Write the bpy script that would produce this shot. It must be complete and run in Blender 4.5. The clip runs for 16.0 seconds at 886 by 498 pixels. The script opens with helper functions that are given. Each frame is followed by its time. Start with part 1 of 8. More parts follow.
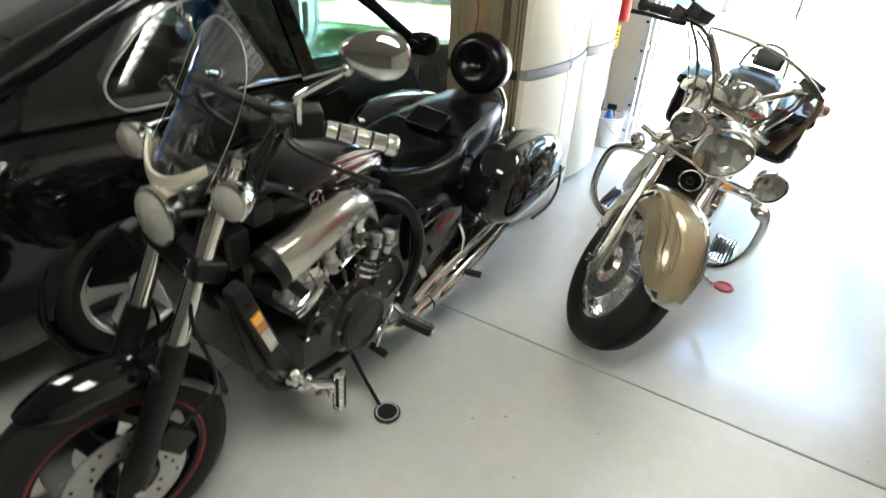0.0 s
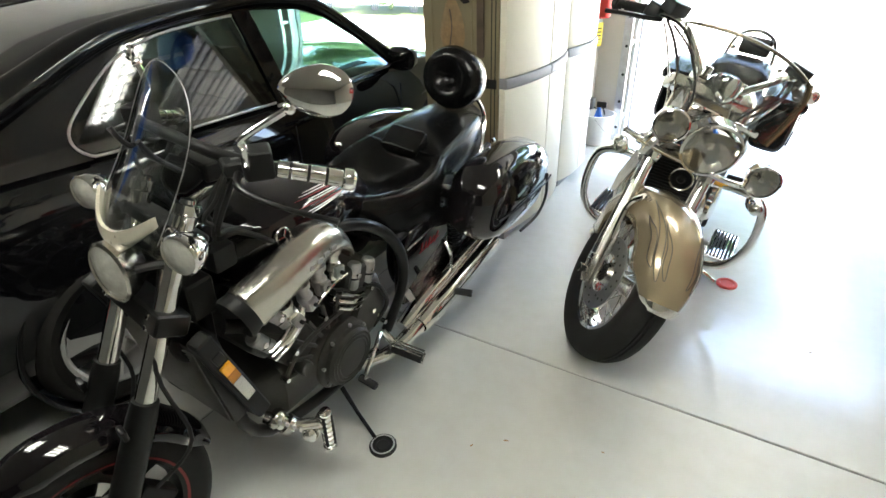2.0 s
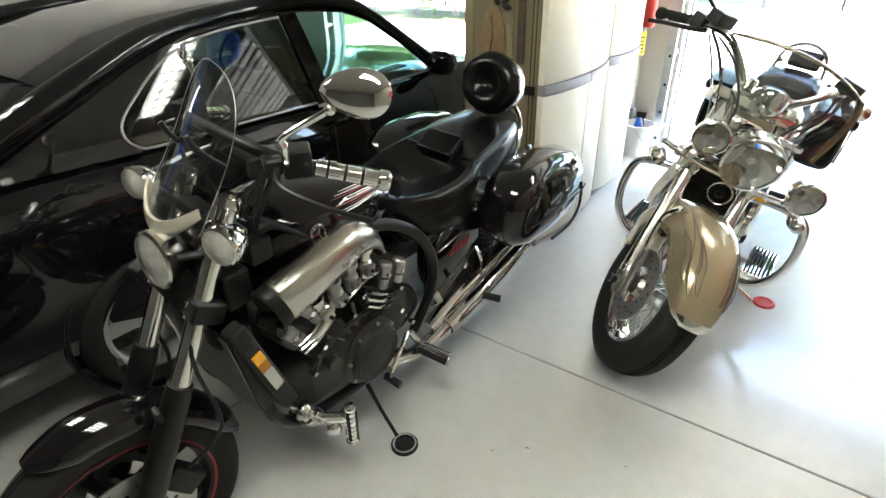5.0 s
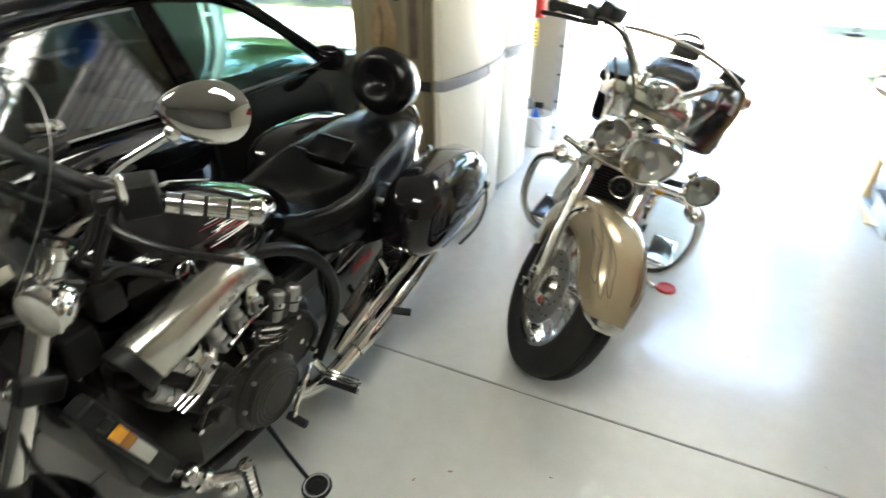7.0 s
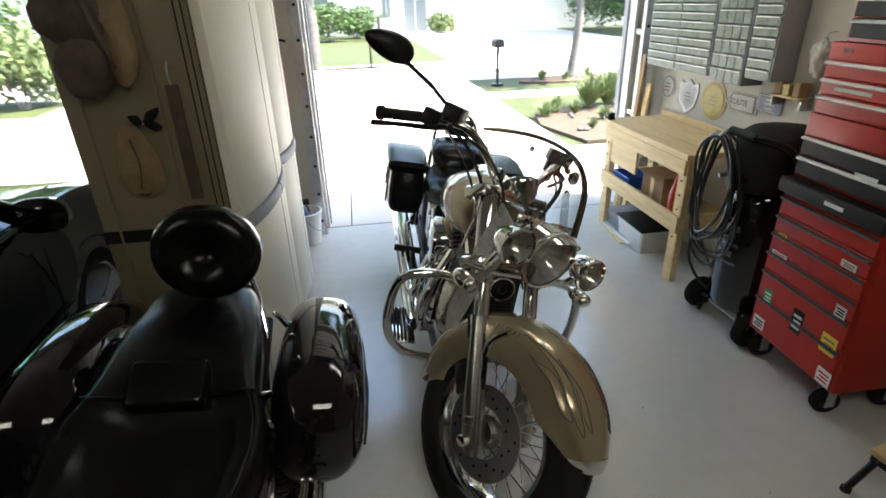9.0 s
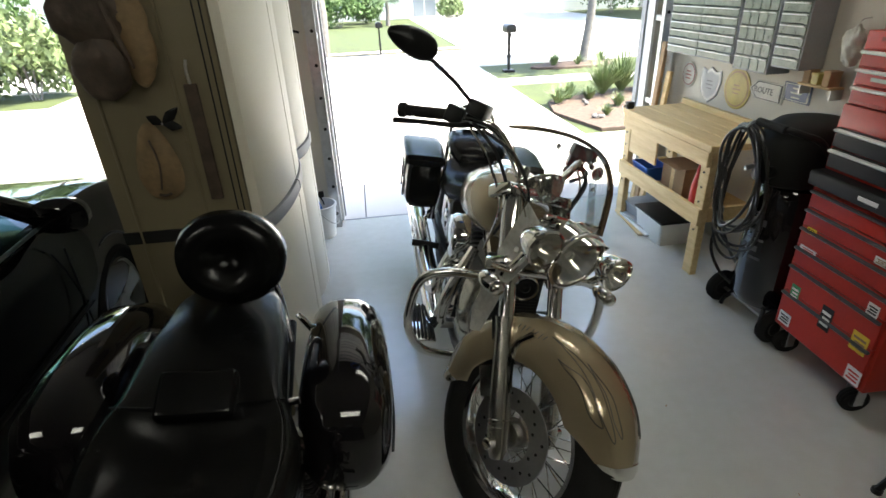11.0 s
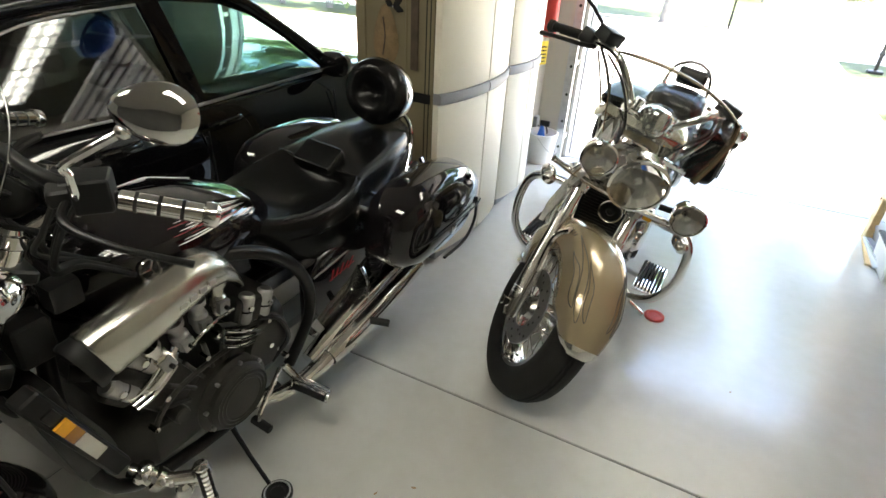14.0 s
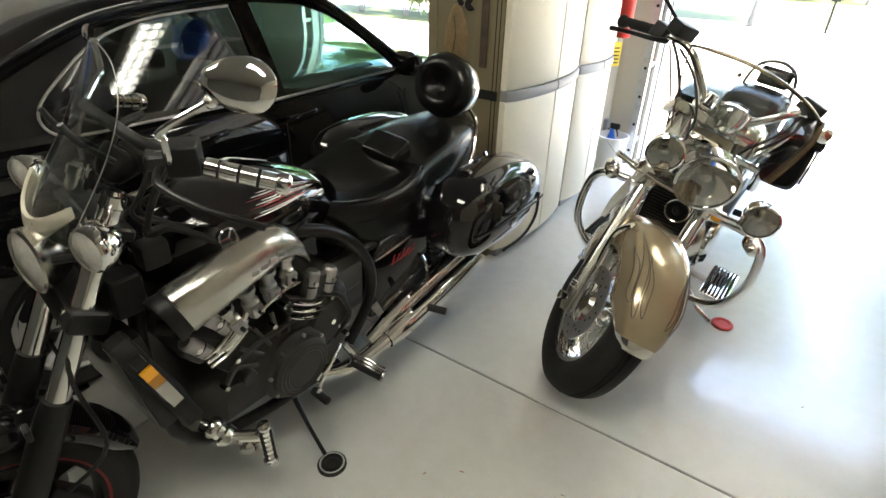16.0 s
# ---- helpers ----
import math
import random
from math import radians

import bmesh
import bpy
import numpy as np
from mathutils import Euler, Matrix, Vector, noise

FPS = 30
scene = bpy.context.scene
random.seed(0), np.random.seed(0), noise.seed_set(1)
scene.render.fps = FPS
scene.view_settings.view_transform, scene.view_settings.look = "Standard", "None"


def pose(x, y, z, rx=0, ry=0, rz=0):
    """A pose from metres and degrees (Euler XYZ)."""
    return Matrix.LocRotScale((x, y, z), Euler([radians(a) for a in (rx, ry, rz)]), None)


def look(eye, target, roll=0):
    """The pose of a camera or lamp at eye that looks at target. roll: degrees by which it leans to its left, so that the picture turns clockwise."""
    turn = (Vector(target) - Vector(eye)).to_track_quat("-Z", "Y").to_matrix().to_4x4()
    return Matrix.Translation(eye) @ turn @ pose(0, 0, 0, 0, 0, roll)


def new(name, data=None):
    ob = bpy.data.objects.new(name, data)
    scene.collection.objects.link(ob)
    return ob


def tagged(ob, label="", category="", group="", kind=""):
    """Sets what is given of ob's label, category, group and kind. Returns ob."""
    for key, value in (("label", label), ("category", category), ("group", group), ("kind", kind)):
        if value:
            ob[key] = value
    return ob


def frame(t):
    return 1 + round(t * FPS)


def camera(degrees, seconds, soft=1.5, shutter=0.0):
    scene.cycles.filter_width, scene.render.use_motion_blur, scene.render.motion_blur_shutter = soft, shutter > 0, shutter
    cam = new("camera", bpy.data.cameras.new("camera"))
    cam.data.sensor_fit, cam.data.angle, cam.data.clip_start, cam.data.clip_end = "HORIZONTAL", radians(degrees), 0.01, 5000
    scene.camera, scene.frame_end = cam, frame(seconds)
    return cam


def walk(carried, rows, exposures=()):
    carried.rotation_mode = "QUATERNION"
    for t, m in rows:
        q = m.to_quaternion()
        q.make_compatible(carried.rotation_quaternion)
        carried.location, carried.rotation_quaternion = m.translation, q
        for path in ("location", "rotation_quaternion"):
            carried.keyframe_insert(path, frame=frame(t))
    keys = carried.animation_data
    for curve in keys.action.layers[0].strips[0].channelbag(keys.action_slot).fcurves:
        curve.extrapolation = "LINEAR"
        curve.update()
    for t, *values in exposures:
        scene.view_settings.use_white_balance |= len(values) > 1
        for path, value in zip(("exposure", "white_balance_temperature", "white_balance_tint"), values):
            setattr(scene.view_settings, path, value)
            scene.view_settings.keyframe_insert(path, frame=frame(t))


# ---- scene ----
cam = camera(80.0, 16.0, shutter=0.6)
PATH = [
    (0, (-0.135, 0.176, 1.573), (-1.015, 1.641, 0.533), 2.57),
    (0.5, (-0.107, 0.286, 1.599), (-1.077, 1.733, 0.616), -2.53),
    (1, (-0.108, 0.368, 1.588), (-1.025, 1.820, 0.564), -2.40),
    (1.5, (-0.098, 0.336, 1.597), (-1.014, 1.791, 0.575), -3.06),
    (2, (-0.103, 0.297, 1.593), (-1.016, 1.754, 0.571), -2.38),
    (2.5, (-0.102, 0.291, 1.598), (-1.053, 1.724, 0.577), -2.93),
    (3, (-0.102, 0.302, 1.603), (-1.067, 1.744, 0.609), -2.72),
    (3.5, (-0.128, 0.310, 1.594), (-1.084, 1.747, 0.585), -1.29),
    (4, (-0.102, 0.280, 1.603), (-1.120, 1.677, 0.597), -1.70),
    (6.5, (-0.090, 0.381, 1.593), (-1.064, 1.808, 0.585), -0.98),
    (7, (-0.159, 0.452, 1.593), (-0.876, 2.000, 0.550), -0.20),
    (7.5, (-0.399, 0.419, 1.614), (-0.785, 2.083, 0.573), -1.49),
    (8, (-0.495, 0.558, 1.616), (-0.673, 2.325, 0.697), -3.43),
    (8.5, (-0.627, 0.768, 1.642), (-0.634, 2.580, 0.796), -2.65),
    (9, (-0.813, 0.896, 1.667), (-0.536, 2.682, 0.811), -1.74),
    (9.2, (-0.870, 0.920, 1.674), (-0.548, 2.693, 0.806), -1.19),
    (11.3, (-0.843, 0.967, 1.697), (-0.653, 2.742, 0.795), -3.31),
    (11.5, (-0.748, 1.011, 1.637), (-0.654, 2.797, 0.741), -3.66),
    (12, (-0.654, 0.842, 1.609), (-0.707, 2.574, 0.612), -0.79),
    (12.5, (-0.526, 0.595, 1.587), (-0.731, 2.249, 0.481), 2.59),
    (13, (-0.446, 0.473, 1.587), (-0.779, 2.140, 0.533), 6.11),
    (13.5, (-0.202, 0.476, 1.593), (-0.891, 2.069, 0.598), 4.61),
    (14, (-0.073, 0.510, 1.601), (-0.831, 2.060, 0.591), 3.01),
    (14.5, (-0.041, 0.523, 1.593), (-0.886, 2.004, 0.547), 0.08),
    (15, (-0.021, 0.516, 1.594), (-0.910, 1.987, 0.572), -0.06),
    (15.5, (-0.024, 0.490, 1.584), (-1.002, 1.919, 0.585), 0.27),
    (16, (-0.018, 0.466, 1.566), (-0.994, 1.900, 0.570), 1.47),
]
EXPOSURES = [(0.0, 4.54, 6500, 8), (4.0, 4.62, 6550, 8), (6.5, 4.62, 6550, 8), (7.0, 4.52, 6550, 8), (7.5, 3.88, 6600, 8), (8.0, 3.42, 6650, 8), (8.5, 3.18, 6700, 8), (9.2, 2.84, 6700, 8), (11.5, 2.88, 6650, 8), (12.5, 3.42, 6750, 8), (13.0, 3.56, 6800, 8), (14.0, 4.06, 6900, 10), (16.0, 4.24, 6950, 10)]
walk(cam, [(t, look(eye, target, roll)) for t, eye, target, roll in PATH], EXPOSURES)

# ---------- daylight ----------
world = bpy.data.worlds.new("daylight")
scene.world = world
world.use_nodes = True
wn = world.node_tree
sky = wn.nodes.new("ShaderNodeTexSky")
sky.sky_type, sky.sun_disc = "NISHITA", False
sky.dust_density = 2.0
sky.sun_elevation, sky.sun_rotation = radians(54), radians(110)
wn.nodes["Background"].inputs["Strength"].default_value = 0.15
wn.links.new(sky.outputs["Color"], wn.nodes["Background"].inputs["Color"])
sun = new("sun", bpy.data.lights.new("sun", "SUN"))
sun.data.energy, sun.data.angle, sun.data.color = 4.2, radians(0.6), (1.0, 0.95, 0.86)
sun.matrix_world = look((10, -3.6, 15), (0, 0, 0))


# ---------- materials ----------
def mat(name, color, rough=0.5, metal=0.0, var=0.15, scale=8.0, fine=90.0, bump=0.0, coat=0.0, rvar=0.1, color2=None, ior=1.5, spec=0.5):
    """A surface with broad and fine variation of colour, gloss and relief."""
    m = bpy.data.materials.new(name)
    m.use_nodes = True
    n, l = m.node_tree.nodes, m.node_tree.links
    b = n["Principled BSDF"]
    tc = n.new("ShaderNodeTexCoord")
    big, small = n.new("ShaderNodeTexNoise"), n.new("ShaderNodeTexNoise")
    for t, s, d in ((big, scale, 4.0), (small, fine, 3.0)):
        t.inputs["Scale"].default_value, t.inputs["Detail"].default_value = s, d
        l.new(tc.outputs["Object"], t.inputs["Vector"])
    add = n.new("ShaderNodeMath")
    add.operation = "MULTIPLY_ADD"
    l.new(small.outputs["Fac"], add.inputs[0])
    add.inputs[1].default_value = 0.35
    half = n.new("ShaderNodeMath")
    half.operation = "MULTIPLY"
    half.inputs[1].default_value = 0.65
    l.new(big.outputs["Fac"], half.inputs[0])
    l.new(half.outputs[0], add.inputs[2])
    ramp = n.new("ShaderNodeValToRGB")
    e = ramp.color_ramp.elements
    e[0].position, e[1].position = 0.3, 0.7
    hi = color2 or tuple(min(1.0, c * (1 + var)) for c in color)
    lo = tuple(c * (1 - var) for c in color)
    e[0].color, e[1].color = (*lo, 1), (*hi, 1)
    l.new(add.outputs[0], ramp.inputs["Fac"])
    l.new(ramp.outputs["Color"], b.inputs["Base Color"])
    mr = n.new("ShaderNodeMapRange")
    mr.inputs["To Min"].default_value, mr.inputs["To Max"].default_value = max(0.02, rough - rvar), min(1, rough + rvar)
    l.new(add.outputs[0], mr.inputs["Value"])
    l.new(mr.outputs["Result"], b.inputs["Roughness"])
    b.inputs["Metallic"].default_value = metal
    b.inputs["Coat Weight"].default_value = coat
    b.inputs["Coat Roughness"].default_value = 0.04
    b.inputs["IOR"].default_value = ior
    b.inputs["Specular IOR Level"].default_value = spec
    if bump:
        bp = n.new("ShaderNodeBump")
        bp.inputs["Strength"].default_value, bp.inputs["Distance"].default_value = bump, 0.004
        l.new(small.outputs["Fac"], bp.inputs["Height"])
        l.new(bp.outputs["Normal"], b.inputs["Normal"])
    return m


def wood(name, dark, light, scale=3.0, stretch=(1, 12, 12), rough=0.55):
    """Sawn boards: long grain along one axis, with a fine fibre relief."""
    m = mat(name, light, rough, bump=0.25)
    n, l = m.node_tree.nodes, m.node_tree.links
    tc = [x for x in n if x.type == "TEX_COORD"][0]
    mp = n.new("ShaderNodeMapping")
    mp.inputs["Scale"].default_value = stretch
    l.new(tc.outputs["Object"], mp.inputs["Vector"])
    for t in n:
        if t.type == "TEX_NOISE":
            l.new(mp.outputs["Vector"], t.inputs["Vector"])
            t.inputs["Scale"].default_value = scale if t.inputs["Scale"].default_value < 50 else scale * 5
        if t.type == "VALTORGB":
            t.color_ramp.elements[0].color, t.color_ramp.elements[1].color = (*dark, 1), (*light, 1)
    return m


def glass(name, color=(1, 1, 1), rough=0.02, clear=0.85):
    """A thin pane: mostly see-through, with a gloss."""
    m = bpy.data.materials.new(name)
    m.use_nodes = True
    n, l = m.node_tree.nodes, m.node_tree.links
    n.remove(n["Principled BSDF"])
    tr, gl, mx, fr = n.new("ShaderNodeBsdfTransparent"), n.new("ShaderNodeBsdfGlossy"), n.new("ShaderNodeMixShader"), n.new("ShaderNodeMath")
    lw = n.new("ShaderNodeLayerWeight")
    fr.operation = "POWER"
    fr.inputs[1].default_value = 4.0
    l.new(lw.outputs["Facing"], fr.inputs[0])
    nz = n.new("ShaderNodeTexNoise")
    nz.inputs["Scale"].default_value = 6
    mr = n.new("ShaderNodeMapRange")
    mr.inputs["To Min"].default_value, mr.inputs["To Max"].default_value = rough, rough + 0.05
    l.new(nz.outputs["Fac"], mr.inputs["Value"])
    l.new(mr.outputs["Result"], gl.inputs["Roughness"])
    tr.inputs["Color"].default_value = (*color, 1)
    ad = n.new("ShaderNodeMath")
    ad.operation = "ADD"
    ad.use_clamp = True
    ad.inputs[1].default_value = 1 - clear
    l.new(fr.outputs[0], ad.inputs[0])
    l.new(ad.outputs[0], mx.inputs[0])
    l.new(tr.outputs[0], mx.inputs[1])
    l.new(gl.outputs[0], mx.inputs[2])
    l.new(mx.outputs[0], n["Material Output"].inputs["Surface"])
    return m


def glow(name, color, strength):
    m = bpy.data.materials.new(name)
    m.use_nodes = True
    b = m.node_tree.nodes["Principled BSDF"]
    b.inputs["Base Color"].default_value = (*color, 1)
    b.inputs["Emission Color"].default_value = (*color, 1)
    b.inputs["Emission Strength"].default_value = strength
    return m


EPOXY = mat("epoxy_floor", (0.62, 0.62, 0.575), 0.24, var=0.09, scale=0.9, fine=14, bump=0.015, rvar=0.08, coat=1.0, ior=1.6, color2=(0.66, 0.665, 0.645))
EPOXY.node_tree.nodes["Principled BSDF"].inputs["Coat Roughness"].default_value = 0.14
WALL = mat("wall_paint", (0.53, 0.50, 0.425), 0.75, var=0.05, scale=2, fine=120, bump=0.15)
SIDEWALL = mat("dusty_side_wall", (0.40, 0.39, 0.35), 0.8, var=0.12, scale=2, fine=90, bump=0.2)
# the unseen back wall is coloured near-black so chrome and gloss paint mirror darkness
BACKWALL = mat("dark_unseen_back_wall", (0.075, 0.072, 0.065), 0.8, var=0.12, scale=2, fine=90, bump=0.2)
# ceiling colour set below its real tone to hold down bounce and reflections
CEIL = mat("darkened_ceiling", (0.21, 0.20, 0.175), 0.85, var=0.06, scale=3, fine=150, bump=0.3)
DARKGAP = mat("joint_filler", (0.10, 0.10, 0.10), 0.8, scale=20)
CONCRETE = mat("driveway_concrete", (0.54, 0.52, 0.48), 0.85, var=0.10, scale=1.5, fine=80, bump=0.2)
GRASS = mat("lawn_grass", (0.047, 0.063, 0.017), 0.8, var=0.35, scale=2.5, fine=70, bump=0.8)
LEAF = mat("tree_leaves", (0.06, 0.11, 0.03), 0.55, var=0.45, scale=3, fine=30)
PALM = mat("palm_leaves", (0.06, 0.10, 0.04), 0.5, var=0.35, scale=4, fine=30)
BARK = mat("tree_bark", (0.135, 0.125, 0.115), 0.9, var=0.35, scale=9, fine=40, bump=0.8)
VERGE = mat("worn_verge", (0.070, 0.064, 0.036), 0.9, var=0.35, scale=2.0, fine=60, bump=0.8)
SHRUB = mat("pale_green_leaves", (0.12, 0.165, 0.065), 0.55, var=0.5, scale=3, fine=30)
MULCH = mat("bark_mulch", (0.085, 0.058, 0.042), 0.95, var=0.5, scale=14, fine=70, bump=1.0)
HOUSEPAINT = mat("house_render", (0.78, 0.77, 0.74), 0.85, var=0.05, scale=2, fine=60, bump=0.2)
ROOFING = mat("roof_shingle", (0.22, 0.20, 0.19), 0.9, var=0.25, scale=3, fine=40, bump=0.5)
CHROME = mat("chrome", (0.80, 0.79, 0.76), 0.06, 1.0, var=0.05, scale=12, fine=60, rvar=0.035)
SATIN = mat("brushed_aluminium", (0.60, 0.58, 0.53), 0.25, 1.0, var=0.07, scale=14, fine=200, rvar=0.06)
FARGLASS = mat("distant_window_glass", (0.20, 0.23, 0.25), 0.12, var=0.2, scale=0.8)
# the AMBER lens again, with the shade on its lower half put into the colour
SHADEDAMBER = mat("shaded_amber_lens", (0.42, 0.16, 0.01), 0.25, var=0.1, coat=0.5)
MUSTARD = mat("mustard_tin", (0.42, 0.33, 0.08), 0.45, var=0.25, scale=14)
DULLWHITE = mat("aged_white_tin", (0.46, 0.44, 0.38), 0.5, var=0.2, scale=12)
DULLRED = mat("faded_red_tin", (0.22, 0.04, 0.03), 0.5, var=0.25, scale=12)
NAVY = mat("dark_blue_tin", (0.02, 0.035, 0.10), 0.4, var=0.2)
DARKPULL = mat("dark_grey_drawer_pull", (0.055, 0.057, 0.06), 0.35, var=0.15)
PRINT = mat("faded_print", (0.11, 0.11, 0.115), 0.5, var=0.2)
HOSE = mat("black_rubber_hose", (0.022, 0.021, 0.020), 0.30, var=0.2, scale=12)
BRONZE = mat("bronze_trim", (0.17, 0.13, 0.085), 0.20, 0.8, var=0.12)
STEEL = mat("dull_steel", (0.42, 0.41, 0.40), 0.42, 1.0, var=0.15, scale=20, fine=120)
GALV = mat("galvanised_steel", (0.52, 0.53, 0.54), 0.45, 1.0, var=0.15, scale=25, fine=90)
BLACKPAINT = mat("black_gloss_paint", (0.006, 0.005, 0.006), 0.10, coat=1.0, var=0.1, scale=5, rvar=0.04, spec=0.1)
CARPAINT = mat("black_car_paint", (0.005, 0.005, 0.006), 0.12, coat=1.0, var=0.1, scale=3, rvar=0.03, spec=0.05)
ENGINE = mat("black_engine_casting", (0.030, 0.029, 0.025), 0.45, 0.1, var=0.35, scale=18, fine=150, bump=0.15)
SATINBLACK = mat("satin_black_steel", (0.006, 0.006, 0.006), 0.36, 0.1, var=0.2, scale=20, spec=0.35)
PLASTIC = mat("black_plastic", (0.008, 0.008, 0.008), 0.5, spec=0.3, var=0.15, scale=15, fine=200, bump=0.08)
RUBBER = mat("tyre_rubber", (0.013, 0.0125, 0.012), 0.7, spec=0.3, var=0.25, scale=10, fine=120, bump=0.2)
LEATHER = mat("black_seat_vinyl", (0.004, 0.004, 0.0042), 0.25, var=0.2, scale=8, fine=260, bump=0.05, rvar=0.08, spec=0.26)
GOLD = mat("champagne_metallic_paint", (0.45, 0.365, 0.24), 0.24, 0.55, var=0.07, scale=5, fine=300, coat=0.9, rvar=0.04)
SILVERPAINT = mat("silver_wheel_paint", (0.55, 0.55, 0.54), 0.32, 0.6, var=0.06, scale=10, coat=0.3)
CREAM = mat("cream_resin", (0.74, 0.70, 0.59), 0.5, var=0.05, scale=3, fine=140, bump=0.1)
TANRESIN = mat("tan_resin", (0.19, 0.16, 0.095), 0.5, var=0.08, scale=3, fine=140, bump=0.1)
GREYRESIN = mat("grey_resin_band", (0.26, 0.26, 0.28), 0.5, var=0.08, scale=5, fine=140, bump=0.1)
RED = mat("red_tool_chest_enamel", (0.44, 0.024, 0.014), 0.34, var=0.14, scale=4, fine=80, coat=0.15, spec=0.3)
REDPLASTIC = mat("red_plastic", (0.55, 0.04, 0.03), 0.4, var=0.12)
REDSTRIPE = mat("red_decal", (0.26, 0.014, 0.018), 0.35, var=0.1)
YELLOW = mat("yellow_label", (0.85, 0.62, 0.05), 0.5, var=0.1)
AMBER = mat("amber_lens", (0.95, 0.42, 0.02), 0.2, var=0.08, coat=0.6)
WHITEP = mat("white_plastic", (0.78, 0.78, 0.76), 0.45, var=0.05)
GREYP = mat("grey_plastic", (0.30, 0.31, 0.32), 0.5, var=0.1)
BLUE = mat("blue_plastic", (0.02, 0.13, 0.55), 0.4, var=0.12)
PINE = wood("pine_board", (0.62, 0.42, 0.18), (0.84, 0.64, 0.34), 3.0, (12, 1, 12))
PLY = wood("worn_plywood", (0.40, 0.27, 0.12), (0.66, 0.47, 0.23), 2.0)
CARD = mat("brown_cardboard", (0.34, 0.22, 0.12), 0.85, var=0.12)
TANHIDE = mat("brown_carved_wood", (0.075, 0.052, 0.036), 0.6, var=0.5, scale=9, fine=45, bump=0.8)
PALEHIDE = mat("tan_carved_wood", (0.22, 0.15, 0.075), 0.65, var=0.35, scale=10, fine=50, bump=0.6)
CLEAR = glass("clear_acrylic", (0.93, 0.94, 0.93), 0.02, 0.97)
SMOKE = glass("car_glass", (0.52, 0.70, 0.63), 0.01, 0.95)
DARKGLASS = glass("tinted_car_glass", (0.09, 0.11, 0.105), 0.01, 0.90)
SMOKED = glass("smoked_acrylic", (0.80, 0.82, 0.82), 0.02, 0.93)
IVORY = mat("ivory_enamel", (0.62, 0.58, 0.47), 0.3, 0.2, var=0.06, coat=0.4)
MILKY = mat("hazy_acrylic", (0.46, 0.45, 0.41), 0.16, var=0.25, scale=30, fine=70, bump=0.5, coat=0.8)
FLUTED = glass("fluted_lamp_glass", (0.90, 0.89, 0.83), 0.08, 0.70)
LENS = glass("lamp_glass", (0.92, 0.93, 0.91), 0.03, 0.88)
DRAWER = mat("frosted_drawer_plastic", (0.165, 0.195, 0.155), 0.30, var=0.4, scale=22, fine=90)
TUBE = glow("fluorescent_tube", (0.97, 0.96, 0.86), 2.75)


# ---------- mesh tools ----------
def mesh_of(name, bm, smooth=35):
    me = bpy.data.meshes.new(name)
    bmesh.ops.recalc_face_normals(bm, faces=bm.faces)
    bm.to_mesh(me)
    bm.free()
    if smooth:
        me.shade_smooth()
        me.set_sharp_from_angle(angle=radians(smooth))
    return me


def part(name, bm, material, parent=None, label="", smooth=35, m=None):
    """One mesh object under a thing or a part."""
    if m is not None:
        bm.transform(m)
    me = mesh_of(name, bm, smooth)
    me.materials.append(material)
    ob = new(name, me)
    if parent is not None:
        ob.parent = parent
    if label:
        tagged(ob, label)
    return ob


def thing(name, m, label, category, group="", kind=""):
    """An Empty at a thing's base that carries its parts."""
    ob = new(name)
    ob.empty_display_size = 0.1
    ob.matrix_world = m
    return tagged(ob, label, category, group, kind)


def box(x0, x1, y0, y1, z0, z1, bevel=0.0, seg=2, bm=None):
    b = bmesh.new()
    bmesh.ops.create_cube(b, size=1, matrix=Matrix.Translation(((x0 + x1) / 2, (y0 + y1) / 2, (z0 + z1) / 2)) @ Matrix.Diagonal((x1 - x0, y1 - y0, z1 - z0, 1)))
    if bevel:
        bmesh.ops.bevel(b, geom=list(b.edges), offset=bevel, segments=seg, affect="EDGES", profile=0.6)
    return b if bm is None else join(bm, b)


def join(a, b):
    me = bpy.data.meshes.new("tmp")
    b.to_mesh(me)
    b.free()
    a.from_mesh(me)
    bpy.data.meshes.remove(me)
    return a


def frame_to(d, up=(0, 0, 1)):
    d = Vector(d).normalized()
    u = Vector(up)
    if abs(d.dot(u)) > 0.98:
        u = Vector((1, 0, 0))
    s = d.cross(u).normalized()
    return s, s.cross(d).normalized(), d


def loft(rings, closed=True, caps=True, bm=None):
    """Skin over rings of points, each a list of Vectors of one length."""
    b = bmesh.new() if bm is None else bm
    vs = [[b.verts.new(p) for p in r] for r in rings]
    n = len(rings[0])
    for r0, r1 in zip(vs, vs[1:]):
        for i in range(n if closed else n - 1):
            j = (i + 1) % n
            b.faces.new((r0[i], r0[j], r1[j], r1[i]))
    if caps and closed:
        b.faces.new(list(reversed(vs[0])))
        b.faces.new(vs[-1])
    return b


